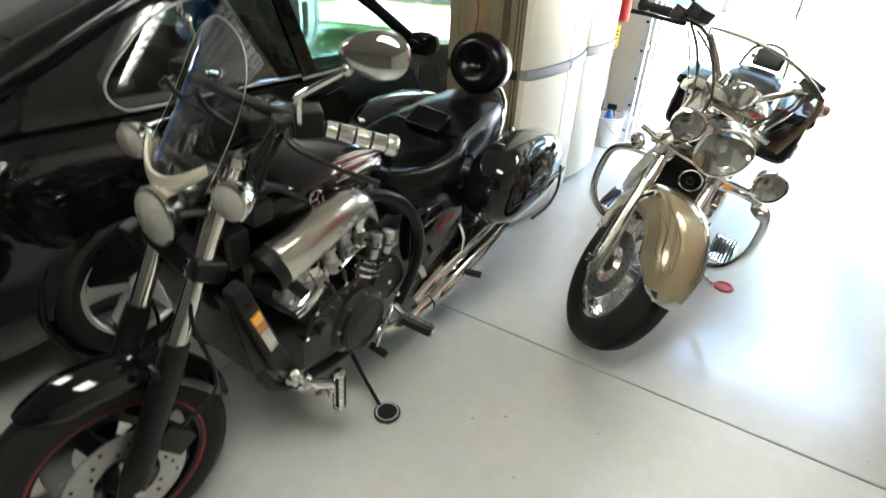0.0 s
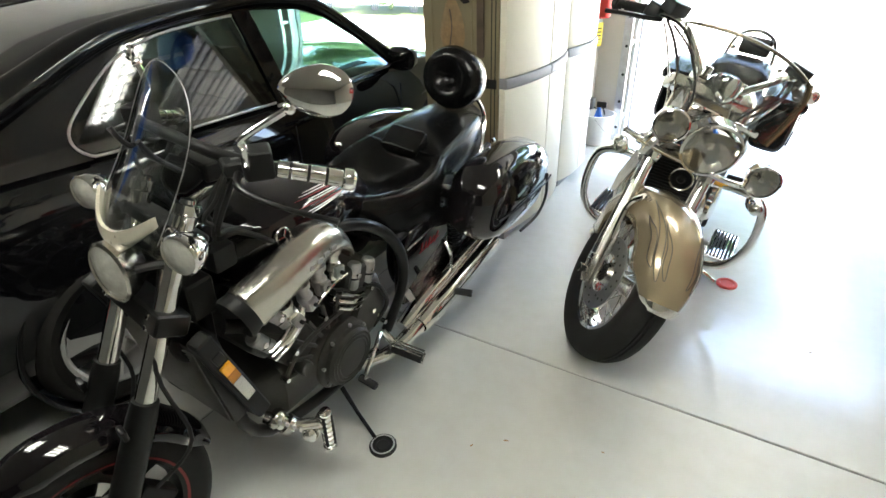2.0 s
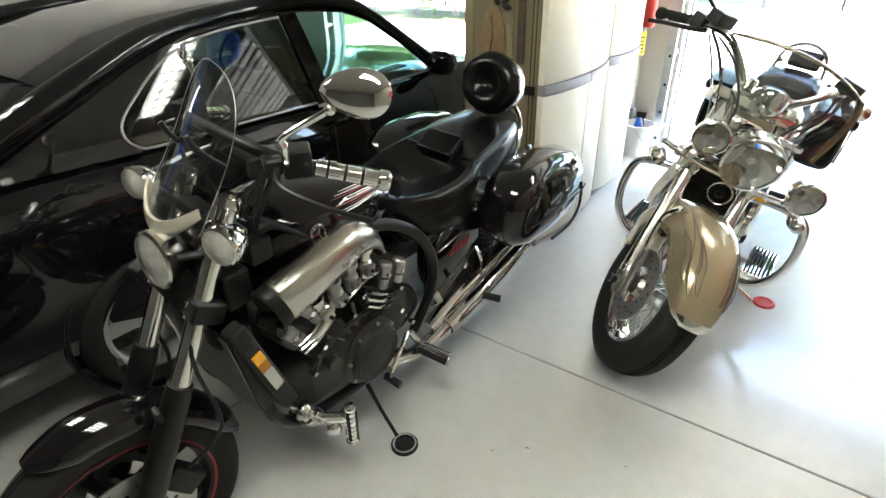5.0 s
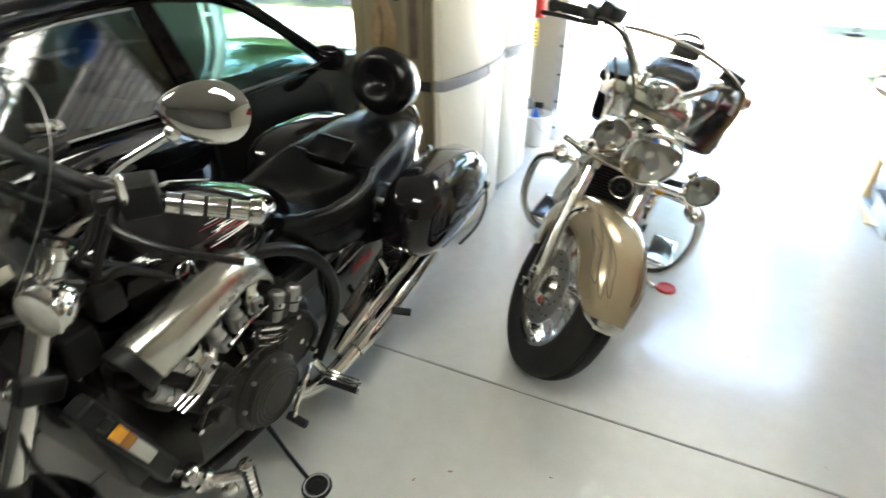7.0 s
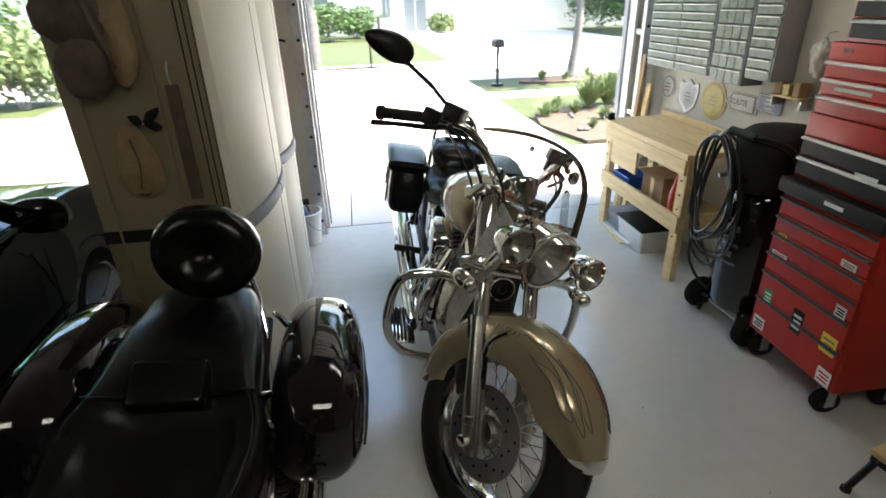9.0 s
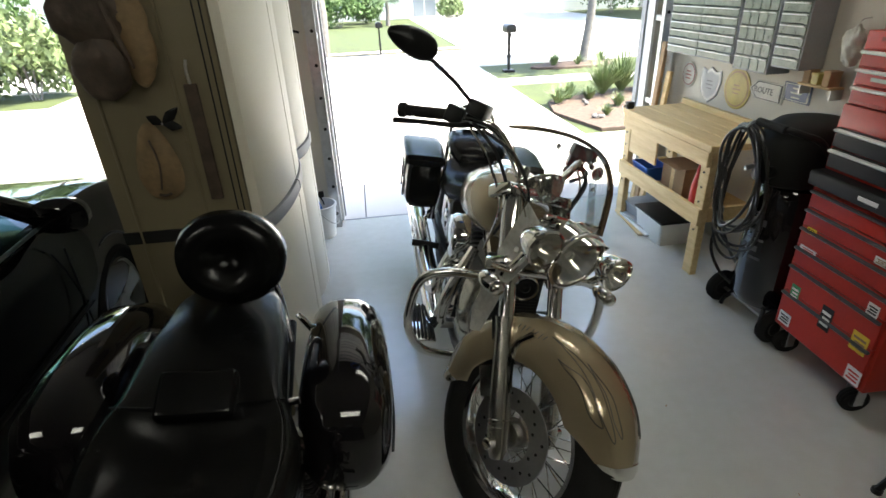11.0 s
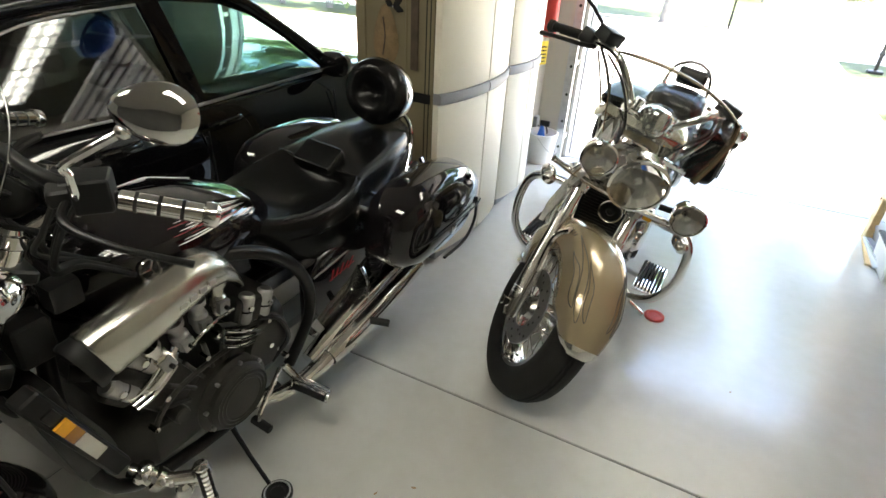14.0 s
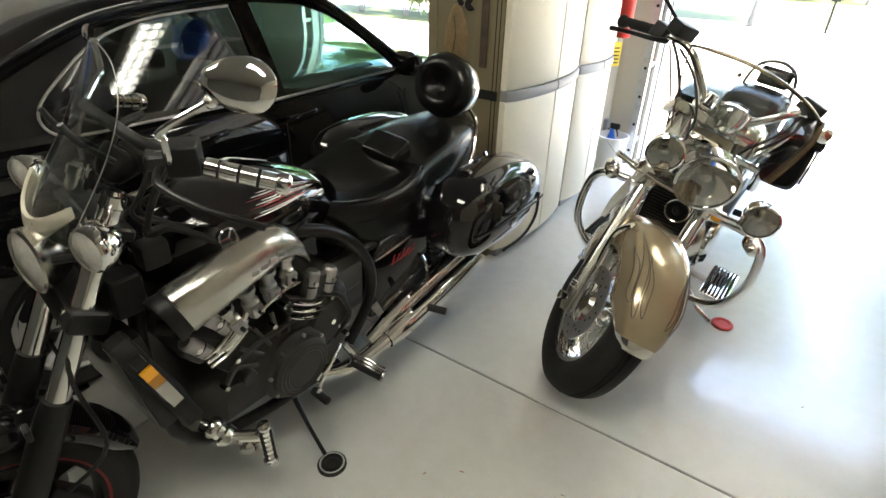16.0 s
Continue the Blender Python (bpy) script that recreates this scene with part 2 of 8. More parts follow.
def tube(points, r, n=12, bm=None, caps=True, smooth=True, steps=5, flat=1.0):
    """A round bar through points; r may be one radius or one for each point."""
    pts = [Vector(p) for p in points]
    rs = list(r) if hasattr(r, "__len__") else [r] * len(pts)
    if smooth and len(pts) > 2:
        q, qr = [], []
        for i in range(len(pts) - 1):
            p0, p1, p2, p3 = pts[max(i - 1, 0)], pts[i], pts[i + 1], pts[min(i + 2, len(pts) - 1)]
            for k in range(steps):
                t = k / steps
                q.append(0.5 * ((2 * p1) + (p2 - p0) * t + (2 * p0 - 5 * p1 + 4 * p2 - p3) * t * t + (3 * p1 - p0 - 3 * p2 + p3) * t ** 3))
                qr.append(rs[i] + (rs[i + 1] - rs[i]) * t)
        pts, rs = q + [pts[-1]], qr + [rs[-1]]
    rings, s = [], None
    for i, p in enumerate(pts):
        d = (pts[min(i + 1, len(pts) - 1)] - pts[max(i - 1, 0)]).normalized()
        if s is None:
            s, u, d = frame_to(d)
        else:
            s = (s - d * s.dot(d)).normalized()
            u = s.cross(d)
        rings.append([p + rs[i] * (math.cos(a) * s + flat * math.sin(a) * u) for a in (2 * math.pi * k / n for k in range(n))])
    return loft(rings, True, caps, bm)


def lathe(profile, m=None, n=32, bm=None, closed=False):
    """Turn a profile of (radius, height) about z, then place it by m."""
    m = m or Matrix.Identity(4)
    rings = [[m @ Vector((r * math.cos(a), r * math.sin(a), h)) for a in (2 * math.pi * k / n for k in range(n))] for r, h in profile]
    if closed:
        rings.append(rings[0])
    b = bmesh.new() if bm is None else bm
    loft(rings, True, False, b)
    if closed:
        bmesh.ops.remove_doubles(b, verts=b.verts, dist=1e-6)
    return b


def axis_m(p, d):
    """A pose at p whose z runs along d."""
    s, u, w = frame_to(d)
    return Matrix(((s.x, u.x, w.x, p[0]), (s.y, u.y, w.y, p[1]), (s.z, u.z, w.z, p[2]), (0, 0, 0, 1)))


def rod(a, b, r, n=14, bm=None, bevel=0.0):
    a, b = Vector(a), Vector(b)
    L = (b - a).length
    e = bevel or min(r * 0.15, L * 0.1)
    return lathe([(0.0001, 0), (r - e, 0), (r, e), (r, L - e), (r - e, L), (0.0001, L)], axis_m(a, b - a), n, bm)


def prism(outline, y0, y1, bevel=0.0, bm=None, seg=2):
    """An outline in x, z pulled from y0 to y1."""
    b = bmesh.new()
    f = b.faces.new([b.verts.new((x, y0, z)) for x, z in outline])
    ex = bmesh.ops.extrude_face_region(b, geom=[f])
    bmesh.ops.translate(b, verts=[v for v in ex["geom"] if isinstance(v, bmesh.types.BMVert)], vec=(0, y1 - y0, 0))
    bmesh.ops.recalc_face_normals(b, faces=b.faces)
    if bevel:
        bmesh.ops.bevel(b, geom=list(b.edges), offset=bevel, segments=seg, affect="EDGES", profile=0.6)
    return b if bm is None else join(bm, b)


def blob(c, r, sub=3, bm=None):
    b = bmesh.new()
    bmesh.ops.create_uvsphere(b, u_segments=8 * sub, v_segments=5 * sub, radius=1, matrix=Matrix.Translation(c) @ Matrix.Diagonal((*r, 1)))
    return b if bm is None else join(bm, b)


def writing(name, text, size, m, material, parent, label=""):
    """Raised letters in Blender's own font, turned into a mesh."""
    cu = bpy.data.curves.new(name, "FONT")
    cu.body, cu.size, cu.extrude, cu.align_x, cu.align_y = text, size, 0.0006, "CENTER", "CENTER"
    tmp = bpy.data.objects.new("tmp_text", cu)
    scene.collection.objects.link(tmp)
    dg = bpy.context.evaluated_depsgraph_get()
    me = bpy.data.meshes.new_from_object(tmp.evaluated_get(dg))
    bpy.data.objects.remove(tmp)
    bpy.data.curves.remove(cu)
    me.transform(m)
    me.materials.clear()
    me.materials.append(material)
    ob = new(name, me)
    ob.parent = parent
    return tagged(ob, label) if label else ob
# ---------- the garage ----------
XL, XR, YB, YF, H = -5.9, 1.50, -2.6, 4.98, 2.75
D1, D2, DH = -1.13, 1.38, 2.25       # the near bay's doorway
L1, L2 = -5.0, -2.45                # the car's doorway
JOINT_Y, JOINT_X = 1.950, -1.70


def structure(name, bm, material, label, category, smooth=35):
    return tagged(part(name, bm, material, None, "", smooth), label, category, "", "structure")


floor = structure("floor", box(XL, XR, YB, YF + 0.02, -0.12, -0.008), DARKGAP, "grey concrete garage slab under the coating", "floor")
g = 0.004
for xa, xb in ((XL, JOINT_X - g), (JOINT_X + g, XR)):
    for ya, yb in ((YB, JOINT_Y - g), (JOINT_Y + g, YF)):
        part("slab", box(xa, xb, ya, yb, -0.05, 0.0, 0.003, 1), EPOXY, floor)
structure("ceiling", box(XL - 0.12, XR + 0.12, YB - 0.12, YF + 0.15, H, H + 0.12), CEIL, "plain garage ceiling out of view, coloured dark to dim reflections", "ceiling")
structure("wall_east", box(XR, XR + 0.12, YB, YF, -0.12, H), WALL, "painted side wall behind the workbench", "wall")
structure("wall_west", box(XL - 0.12, XL, YB, YF, -0.12, H), SIDEWALL, "dusty painted far side wall of the garage", "wall")
structure("wall_south", box(XL - 0.12, XR + 0.12, YB - 0.12, YB, -0.12, H), BACKWALL, "unseen back wall of the garage, coloured dark to dim reflections", "wall")
wn_ = box(XL - 0.12, L1, YF, YF + 0.15, -0.12, H)
box(L2, D1, YF, YF + 0.15, -0.12, H, bm=wn_)
box(D2, XR + 0.12, YF, YF + 0.15, -0.12, H, bm=wn_)
box(L1, L2, YF, YF + 0.15, DH, H, bm=wn_)
box(D1, D2, YF, YF + 0.15, DH, H, bm=wn_)
structure("wall_north", wn_, WALL, "painted front wall with two open doorways", "wall")
structure("ground", box(-90, 90, YF + 0.02, 160, -0.30, -0.05), GRASS, "sunlit green lawn in front of the house", "ground")
# ---------- motorcycles: x ahead, y to the rider's left, z up; the front axle stands over the origin ----------
def oval(x, y, z, ry, rz, n=20, p=2.0, tilt=0.0):
    """A ring across the bike, round for p = 2 and boxier above."""
    out = []
    for k in range(n):
        a = 2 * math.pi * k / n
        c, s = math.cos(a), math.sin(a)
        dy, dz = ry * math.copysign(abs(c) ** (2 / p), c), rz * math.copysign(abs(s) ** (2 / p), s)
        out.append(Vector((x + tilt * dz, y + dy, z + dz)))
    return out


def tyre_profile(R, w, ri):
    half = [(ri, -w * 0.72), (ri + 0.012, -w * 0.86), ((R + ri) / 2, -w), (R - 0.03, -w * 0.95), (R - 0.014, -w * 0.78), (R - 0.004, -w * 0.45), (R, -0.012), (R - 0.006, -0.010), (R - 0.006, -0.004), (R, -0.002)]
    return half + [(r, -h) for r, h in reversed(half)]


def spoke_wheel(name, parent, c, R, w, ri, F, material, arms=5, red=False, disc_side=1, rimm=None):
    """A cast wheel with arms, or a wire wheel when arms is 0."""
    M = F @ axis_m(c, (0, 1, 0))
    t = part(name, lathe([(r, h) for r, h in tyre_profile(R, w, ri)], M, 56, closed=True), RUBBER, parent, "black road tyre on a motorcycle wheel")
    rim = part("rim", lathe([(ri + 0.006, -w * 0.75), (ri - 0.012, -w * 0.7), (ri - 0.022, -w * 0.3), (ri - 0.022, w * 0.3), (ri - 0.012, w * 0.7), (ri + 0.006, w * 0.75), (ri - 0.004, 0)], M, 56, closed=True), rimm or material, t)
    part("hub", lathe([(0.0001, -0.07), (0.035, -0.07), (0.05, -0.045), (0.04, -0.02), (0.04, 0.02), (0.05, 0.045), (0.035, 0.07), (0.0001, 0.07)], M, 28), material, t)
    if arms:
        for k in range(arms):
            a = 2 * math.pi * k / arms
            b = bmesh.new()
            d = Vector((math.cos(a), math.sin(a), 0))
            s = Vector((-math.sin(a), math.cos(a), 0))
            rings = []
            for f, hw, ht in ((0.035, 0.032, 0.03), (0.10, 0.020, 0.022), (ri * 0.75, 0.020, 0.022), (ri - 0.016, 0.036, 0.024)):
                rings.append([d * f + s * (hw * u) + Vector((0, 0, ht * v)) for u, v in ((-1, -0.6), (-0.6, -1), (0.6, -1), (1, -0.6), (1, 0.6), (0.6, 1), (-0.6, 1), (-1, 0.6))])
            part("spoke", loft(rings, bm=b), material, t, m=M)
    else:
        b = bmesh.new()
        for k in range(40):
            a = 2 * math.pi * k / 40
            side = 1 if k % 2 else -1
            a2 = a + (0.55 if k % 4 < 2 else -0.55)
            rod(M @ Vector((0.046 * math.cos(a2), 0.046 * math.sin(a2), side * 0.045)), M @ Vector(((ri - 0.018) * math.cos(a), (ri - 0.018) * math.sin(a), side * 0.008)), 0.0021, 5, b)
        part("wire_spokes", b, CHROME, t, "crossed chrome wire spokes")
    if red:
        for s in (-1, 1):
            part("rim_stripe", lathe([(ri - 0.002, s * (w * 0.70 + 0.003)), (ri + 0.001, s * (w * 0.71 + 0.004)), (ri + 0.005, s * (w * 0.75 + 0.003))], M, 56), REDSTRIPE, t, "red pinstripe on the rim")
    for s in ((1, -1) if disc_side == 0 else (disc_side,)):
        b = lathe([(0.075, s * 0.062), (0.140, s * 0.062), (0.140, s * 0.067), (0.075, s * 0.067)], M, 40, closed=True)
        dsk = part("brake_disc", b, STEEL, t, "drilled steel brake disc")
        for k in range(24):
            a = 2 * math.pi * k / 24
            rr, h = 0.09 + 0.016 * (k % 3), bmesh.new()
            lathe([(0.0001, 0), (0.005, 0), (0.005, 0.0015), (0.0001, 0.0015)], M @ Matrix.Translation((rr * math.cos(a), rr * math.sin(a), s * 0.0672 - 0.0005)), 8, h)
            part("drill_hole", h, SATINBLACK, dsk)
    return t


def fender_point(c, R, w, a0, a1, f, v, drop, flare=0.0, lift=0.0):
    """A point of a mudguard: f from front to rear, v across it from -1 to 1."""
    pr = [(-1.0, -drop * w * 1.9), (-0.98, -drop * w), (-0.9, -0.012), (-0.72, 0.004), (-0.4, 0.016), (0, 0.02), (0.4, 0.016), (0.72, 0.004), (0.9, -0.012), (0.98, -drop * w), (1.0, -drop * w * 1.9)]
    q = (v + 1) * 5
    k = min(9, max(0, int(q)))
    uu, dz = (pr[k][n] + (pr[k + 1][n] - pr[k][n]) * (q - k) for n in (0, 1))
    a = radians(a0 + (a1 - a0) * f)
    ws = w * (0.40 + 0.60 * min(1, max(f, 0.0) / 0.16) ** 0.5 if f < 0.5 else 0.62 + 0.38 * min(1, math.sin(math.pi * min(f, 0.98)) * 1.8)) + lift
    rr = R + flare * (max(0, (0.12 - f) / 0.12) ** 2 + max(0, (f - 0.9) / 0.1) ** 2) + dz * (0.35 + 0.65 * min(1, f / 0.14, (1 - f) / 0.08)) + lift
    return Vector((c[0] + rr * math.cos(a), c[1] + uu * ws, c[2] + rr * math.sin(a)))


def fender(name, parent, c, R, w, a0, a1, F, material, n=30, flare=0.0, drop=0.35, f0=0.0, f1=1.0, lift=0.0):
    """A mudguard wrapped over a wheel from angle a0 (front) to a1 (rear), degrees above ahead."""
    rows = []
    for i in range(n + 1):
        f = f0 + (f1 - f0) * i / n
        vs = [-1 + k / 10 for k in range(21)]
        rows.append([fender_point(c, R, w, a0, a1, f, v, drop, flare, lift) for v in vs] + [fender_point(c, R, w, a0, a1, f, v, drop, flare, lift - 0.004) for v in reversed(vs)])
    return part(name, loft(rows), material, parent, m=F, smooth=60)


def grip_set(parent, a, b, F, material=CHROME, label="chrome grip with black rubber pads"):
    a, b = Vector(a), Vector(b)
    d = (b - a).normalized()
    g_ = part("grip", rod(a, b, 0.017, 18), material, parent, label, m=F)
    for k in range(3):
        part("grip_rubber", rod(a.lerp(b, 0.18 + 0.27 * k), a.lerp(b, 0.225 + 0.27 * k), 0.0178, 18), RUBBER, g_, m=F)
    part("grip_end", lathe([(0.0001, 0), (0.021, 0), (0.022, 0.004), (0.022, 0.018), (0.016, 0.024), (0.0001, 0.024)], axis_m(b, d), 20), material, g_, m=F)


def lamp_pod(name, parent, p, d, r, depth, F, shell=CHROME, lens=FLUTED, label="", inner=SATIN):
    """A round lamp: bowl, bezel, bright reflector and glass."""
    M = F @ axis_m(p, d)
    s = part(name, lathe([(0.0001, -depth), (r * 0.35, -depth * 0.97), (r * 0.7, -depth * 0.78), (r * 0.92, -depth * 0.4), (r, -0.01), (r * 1.06, 0.0), (r * 1.06, 0.012), (r * 0.96, 0.016), (r * 0.94, 0.004)], M, 32), shell, parent, label)
    part("reflector", lathe([(0.0001, -depth * 0.62), (r * 0.3, -depth * 0.5), (r * 0.7, -depth * 0.25), (r * 0.95, 0.002)], M, 28), inner, s)
    part("bulb_shield", lathe([(0.0001, -depth * 0.1), (r * 0.16, -depth * 0.12), (r * 0.2, -depth * 0.3), (r * 0.12, -depth * 0.52)], M, 14), CHROME, s)
    g_ = part("lens", lathe([(0.0001, 0.016 + r * 0.14), (r * 0.4, 0.016 + r * 0.115), (r * 0.75, 0.014 + r * 0.05), (r * 0.95, 0.012)], M, 32), lens, s, "glass lens")
    g_.visible_shadow = False
    return s


def bike_mirror(parent, base, mid, c, F, size, back, face, stem_r=0.006):
    """A mirror on a bent stem: shell with its reflecting face towards the rider."""
    tip = Vector(c) + (Vector(mid) - Vector(c)).normalized() * max(size) * 0.85
    st = part("mirror_stem", tube([base, Vector(base).lerp(Vector(mid), 0.7), mid, tip], stem_r, 10, steps=4), back, parent, m=F)
    part("stem_joint", blob(tip, (stem_r * 1.8, stem_r * 1.8, stem_r * 1.8), 2), back, st, m=F)
    M = axis_m(c, face)
    sx, sy = size
    rings = []
    dp = min(1.0, sy / 0.034)
    for h, f in ((0.0, 0.97), (0.005 * dp, 1.0), (0.013 * dp, 0.95), (0.021 * dp, 0.76), (0.027 * dp, 0.44), (0.029 * dp, 0.05)):
        rings.append([M @ Vector((sx * f * math.cos(a), sy * f * math.sin(a) * (1 - 0.22 * math.cos(a)), h)) for a in (2 * math.pi * k / 32 for k in range(32))])
    sh = part("mirror_shell", loft(rings), back, parent, m=F)
    f0 = [[M @ Vector((sx * f * math.cos(a), sy * f * math.sin(a) * (1 - 0.18 * math.cos(a)), -0.0015)) for a in (2 * math.pi * k / 32 for k in range(32))] for f in (0.02, 0.9)]
    part("mirror_glass", loft(f0, caps=False), CHROME, sh, m=F)


def black_motorcycle():
    LEAN = -5.8
    root = thing("motorcycle", pose(-1.379, 0.478, 0, 0, 0, -90.2) @ pose(0, 0, 0, LEAN, 0, 0) @ Matrix.Scale(1.1, 4), "black muscle cruiser motorcycle with brushed air scoops leaning on its stand", "motorcycle")
    I = Matrix.Identity(4)
    rk = radians(27.5)
    u = Vector((-math.sin(rk), 0, math.cos(rk))) * 1.05
    ax = Vector((-0.022, 0, 0.278))
    # the front end is turned a little to the rider's right
    F = Matrix.Translation((-0.255, 0, 0.845)) @ Matrix.Rotation(radians(-10), 4, u.normalized()) @ Matrix.Translation((0.25, 0, -0.85))
    spoke_wheel("front_wheel", root, ax, 0.277, 0.056, 0.200, F, SATINBLACK, 5, True, 0)
    spoke_wheel("rear_wheel", root, (-1.59, 0, 0.315), 0.318, 0.078, 0.195, I, SATINBLACK, 5, True, 1)
    fender("front_fender", root, ax, 0.292, 0.066, 64, 168, F, BLACKPAINT, flare=0.004, drop=0.28)
    fender("rear_fender", root, (-1.59, 0, 0.33), 0.36, 0.10, 60, 205, I, BLACKPAINT, flare=0.02)
    legs = 0.098
    FT = F @ Matrix.Translation((-0.068, 0, 0.090))
    FH = F @ Matrix.Translation((-0.065, 0, 0.100))
    for s in (1, -1):
        b0 = ax + Vector((0.018, s * legs, -0.028))
        lo = part("fork_slider", tube([b0, b0 + u * 0.06, b0 + u * 0.36, b0 + u * 0.40], [0.026, 0.033, 0.031, 0.028], 16, smooth=False), SATINBLACK, root, m=F)
        part("fork_tube", rod(b0 + u * 0.39, b0 + u * 0.80, 0.0225, 18), CHROME, root, "polished fork tube", m=F)
        part("fork_cap", lathe([(0.0001, 0.03), (0.016, 0.03), (0.018, 0.022), (0.026, 0.02), (0.027, 0), (0.0235, -0.002)], axis_m(b0 + u * 0.80, u), 20), CHROME, root, m=F)
        # caliper
        cal = part("brake_caliper", box(-0.032, 0.032, -0.022, 0.022, -0.05, 0.05, 0.01, 3), SATINBLACK, root, m=F @ Matrix.Translation(ax + Vector((-0.115, s * 0.075, 0.06))) @ Matrix.Rotation(radians(35), 4, "Y"))
        part("axle_nut", rod(ax + Vector((0, s * 0.11, 0)), ax + Vector((0, s * 0.135, 0)), 0.014, 6), STEEL, root, m=F)
        part("fork_reflector", box(-0.006, 0.006, -0.016, 0.016, -0.014, 0.014, 0.004), SATINBLACK, root, m=F @ Matrix.Translation(b0 + u * 0.36 + Vector((0.045, 0.012 * s, 0))))
        part("brake_hose", tube([ax + Vector((-0.13, s * 0.10, 0.10)), ax + Vector((-0.22, s * 0.15, 0.22)), ax + Vector((-0.21, s * 0.12, 0.42)), ax + Vector((-0.30, s * 0.06, 0.6))], 0.005, 8), PLASTIC, root, m=F)
    for d, hw in ((0.575, 0.026), (0.755, 0.014)):
        c = ax + Vector((0.018, 0, -0.028)) + u * d
        cl = part("triple_clamp", box(-0.045, 0.03, -legs - 0.034, legs + 0.034, -hw, hw, 0.012, 3), SATINBLACK, root, m=F @ Matrix.Translation(c) @ Matrix.Rotation(-rk, 4, "Y"))
        for s in (1, -1):
            for q in (-0.012, 0.012):
                part("clamp_bolt", rod((0.028, s * legs, q), (0.036, s * legs, q), 0.007, 6), CHROME, cl, m=F @ Matrix.Translation(c) @ Matrix.Rotation(-rk, 4, "Y"))
    # headlamp, signals, shield
    lamp_pod("headlight", root, (-0.190, 0.0, 0.800), (1, 0.30, 0.04), 0.052, 0.062, FT @ Matrix.Translation((-0.19, 0, 0.82)) @ Matrix.Diagonal((1, 1, 1.28, 1)) @ Matrix.Translation((0.19, 0, -0.82)), SATIN, MILKY, "tall oval headlight with a hazy lens in a silver bucket")
    for s in (1, -1):
        part("headlight_bracket", tube([(-0.29, s * 0.08, 0.77), (-0.26, s * 0.085, 0.81), (-0.21, s * 0.065, 0.815)], 0.009, 8), SATINBLACK, root, m=FT)
        part("signal_stalk", rod((-0.29, s * 0.10, 0.88), (-0.28, s * 0.19, 0.895), 0.009, 10), CHROME, root, m=FT)
        lamp_pod("turn_signal", root, (-0.254, s * 0.218, 0.89), (1, 0.40, 0.03), 0.039, 0.048, FT, CHROME, MILKY, "chrome turn signal with a pale fluted lens")
    # yoke that holds the shield
    yk = []
    for k in range(25):
        v = -1 + k / 12
        yk.append((Vector((-0.205 - 0.050 * v * v, v * 0.125, 0.862 + 0.060 * abs(v) ** 1.6)), 0.030 - 0.019 * abs(v) ** 0.8))
    rings = [[p + Vector((0.005, 0, h)), p + Vector((0.010, 0, 0)), p + Vector((0.006, 0, -h)), p + Vector((-0.002, 0, -h)), p + Vector((-0.002, 0, h))] for p, h in yk]
    part("shield_yoke", loft(rings), IVORY, root, "pale metal yoke under the windshield", m=FT, smooth=60)
    sh = []
    for i in range(19):
        f = i / 18
        z, xb = 0.872 + 0.312 * f, -0.200 - 0.190 * f - 0.02 * math.sin(math.pi * f)
        hw = 0.142 * (1 - 0.14 * f) * math.sqrt(max(0.03, 1 - max(0, (f - 0.40) / 0.60) ** 3.0))
        o = [Vector((xb - 0.018 * (v ** 2) * (hw / 0.1), v * hw, z - 0.006 * v * v)) for v in [-1 + k / 8 for k in range(17)]]
        sh.append(o + [p + Vector((-0.004, 0, 0)) for p in reversed(o)])
    ws = part("windshield", loft(sh), SMOKED, root, "small lightly smoked acrylic fly screen", m=FT)
    ws.visible_shadow = False
    rim = [tuple(q[0]) for q in sh[1:]] + [tuple(q[16]) for q in reversed(sh[1:])]
    part("shield_edge", tube(rim, 0.0009, 6, steps=2), STEEL, ws, "polished edge of the screen", m=FT)
    for s in (1, -1):
        part("shield_screw", rod((-0.262, s * 0.09, 0.88), (-0.248, s * 0.09, 0.884), 0.008, 10), SATINBLACK, root, m=FT)
        part("shield_strut", tube([(-0.36, s * 0.05, 0.97), (-0.31, s * 0.06, 1.02), (-0.29, s * 0.065, 1.06)], 0.006, 8), SATINBLACK, root, m=FT)
    # instruments, bars
    lamp_pod("speedometer", root, (-0.385, 0, 0.955), (-0.75, 0, 0.65), 0.040, 0.055, FT, SATINBLACK, LENS, "round black speedometer", WHITEP)
    bar = [(-0.535, 0.338, 0.966), (-0.445, 0.264, 0.996), (-0.395, 0.185, 1.016), (-0.385, 0.09, 1.02), (-0.388, 0, 1.018), (-0.385, -0.09, 1.02), (-0.395, -0.185, 1.016), (-0.445, -0.264, 0.996), (-0.535, -0.338, 0.966)]
    part("handlebar", tube(bar, 0.0125, 12), SATINBLACK, root, m=FH)
    for s in (1, -1):
        grip_set(root, (-0.446, s * 0.268, 0.996), (-0.541, s * 0.344, 0.963), FH)
        part("switch_block", box(-0.028, 0.028, -0.032, 0.032, -0.026, 0.03, 0.008, 3), PLASTIC, root, m=FH @ Matrix.Translation((-0.424, s * 0.243, 1.008)) @ Matrix.Rotation(s * radians(-30), 4, "Z"))
        part("lever", tube([(-0.385, s * 0.235, 0.998), (-0.365, s * 0.27, 0.982), (-0.41, s * 0.325, 0.945), (-0.49, s * 0.375, 0.90)], [0.008, 0.007, 0.005, 0.007], 10), SATINBLACK, root, m=FH)
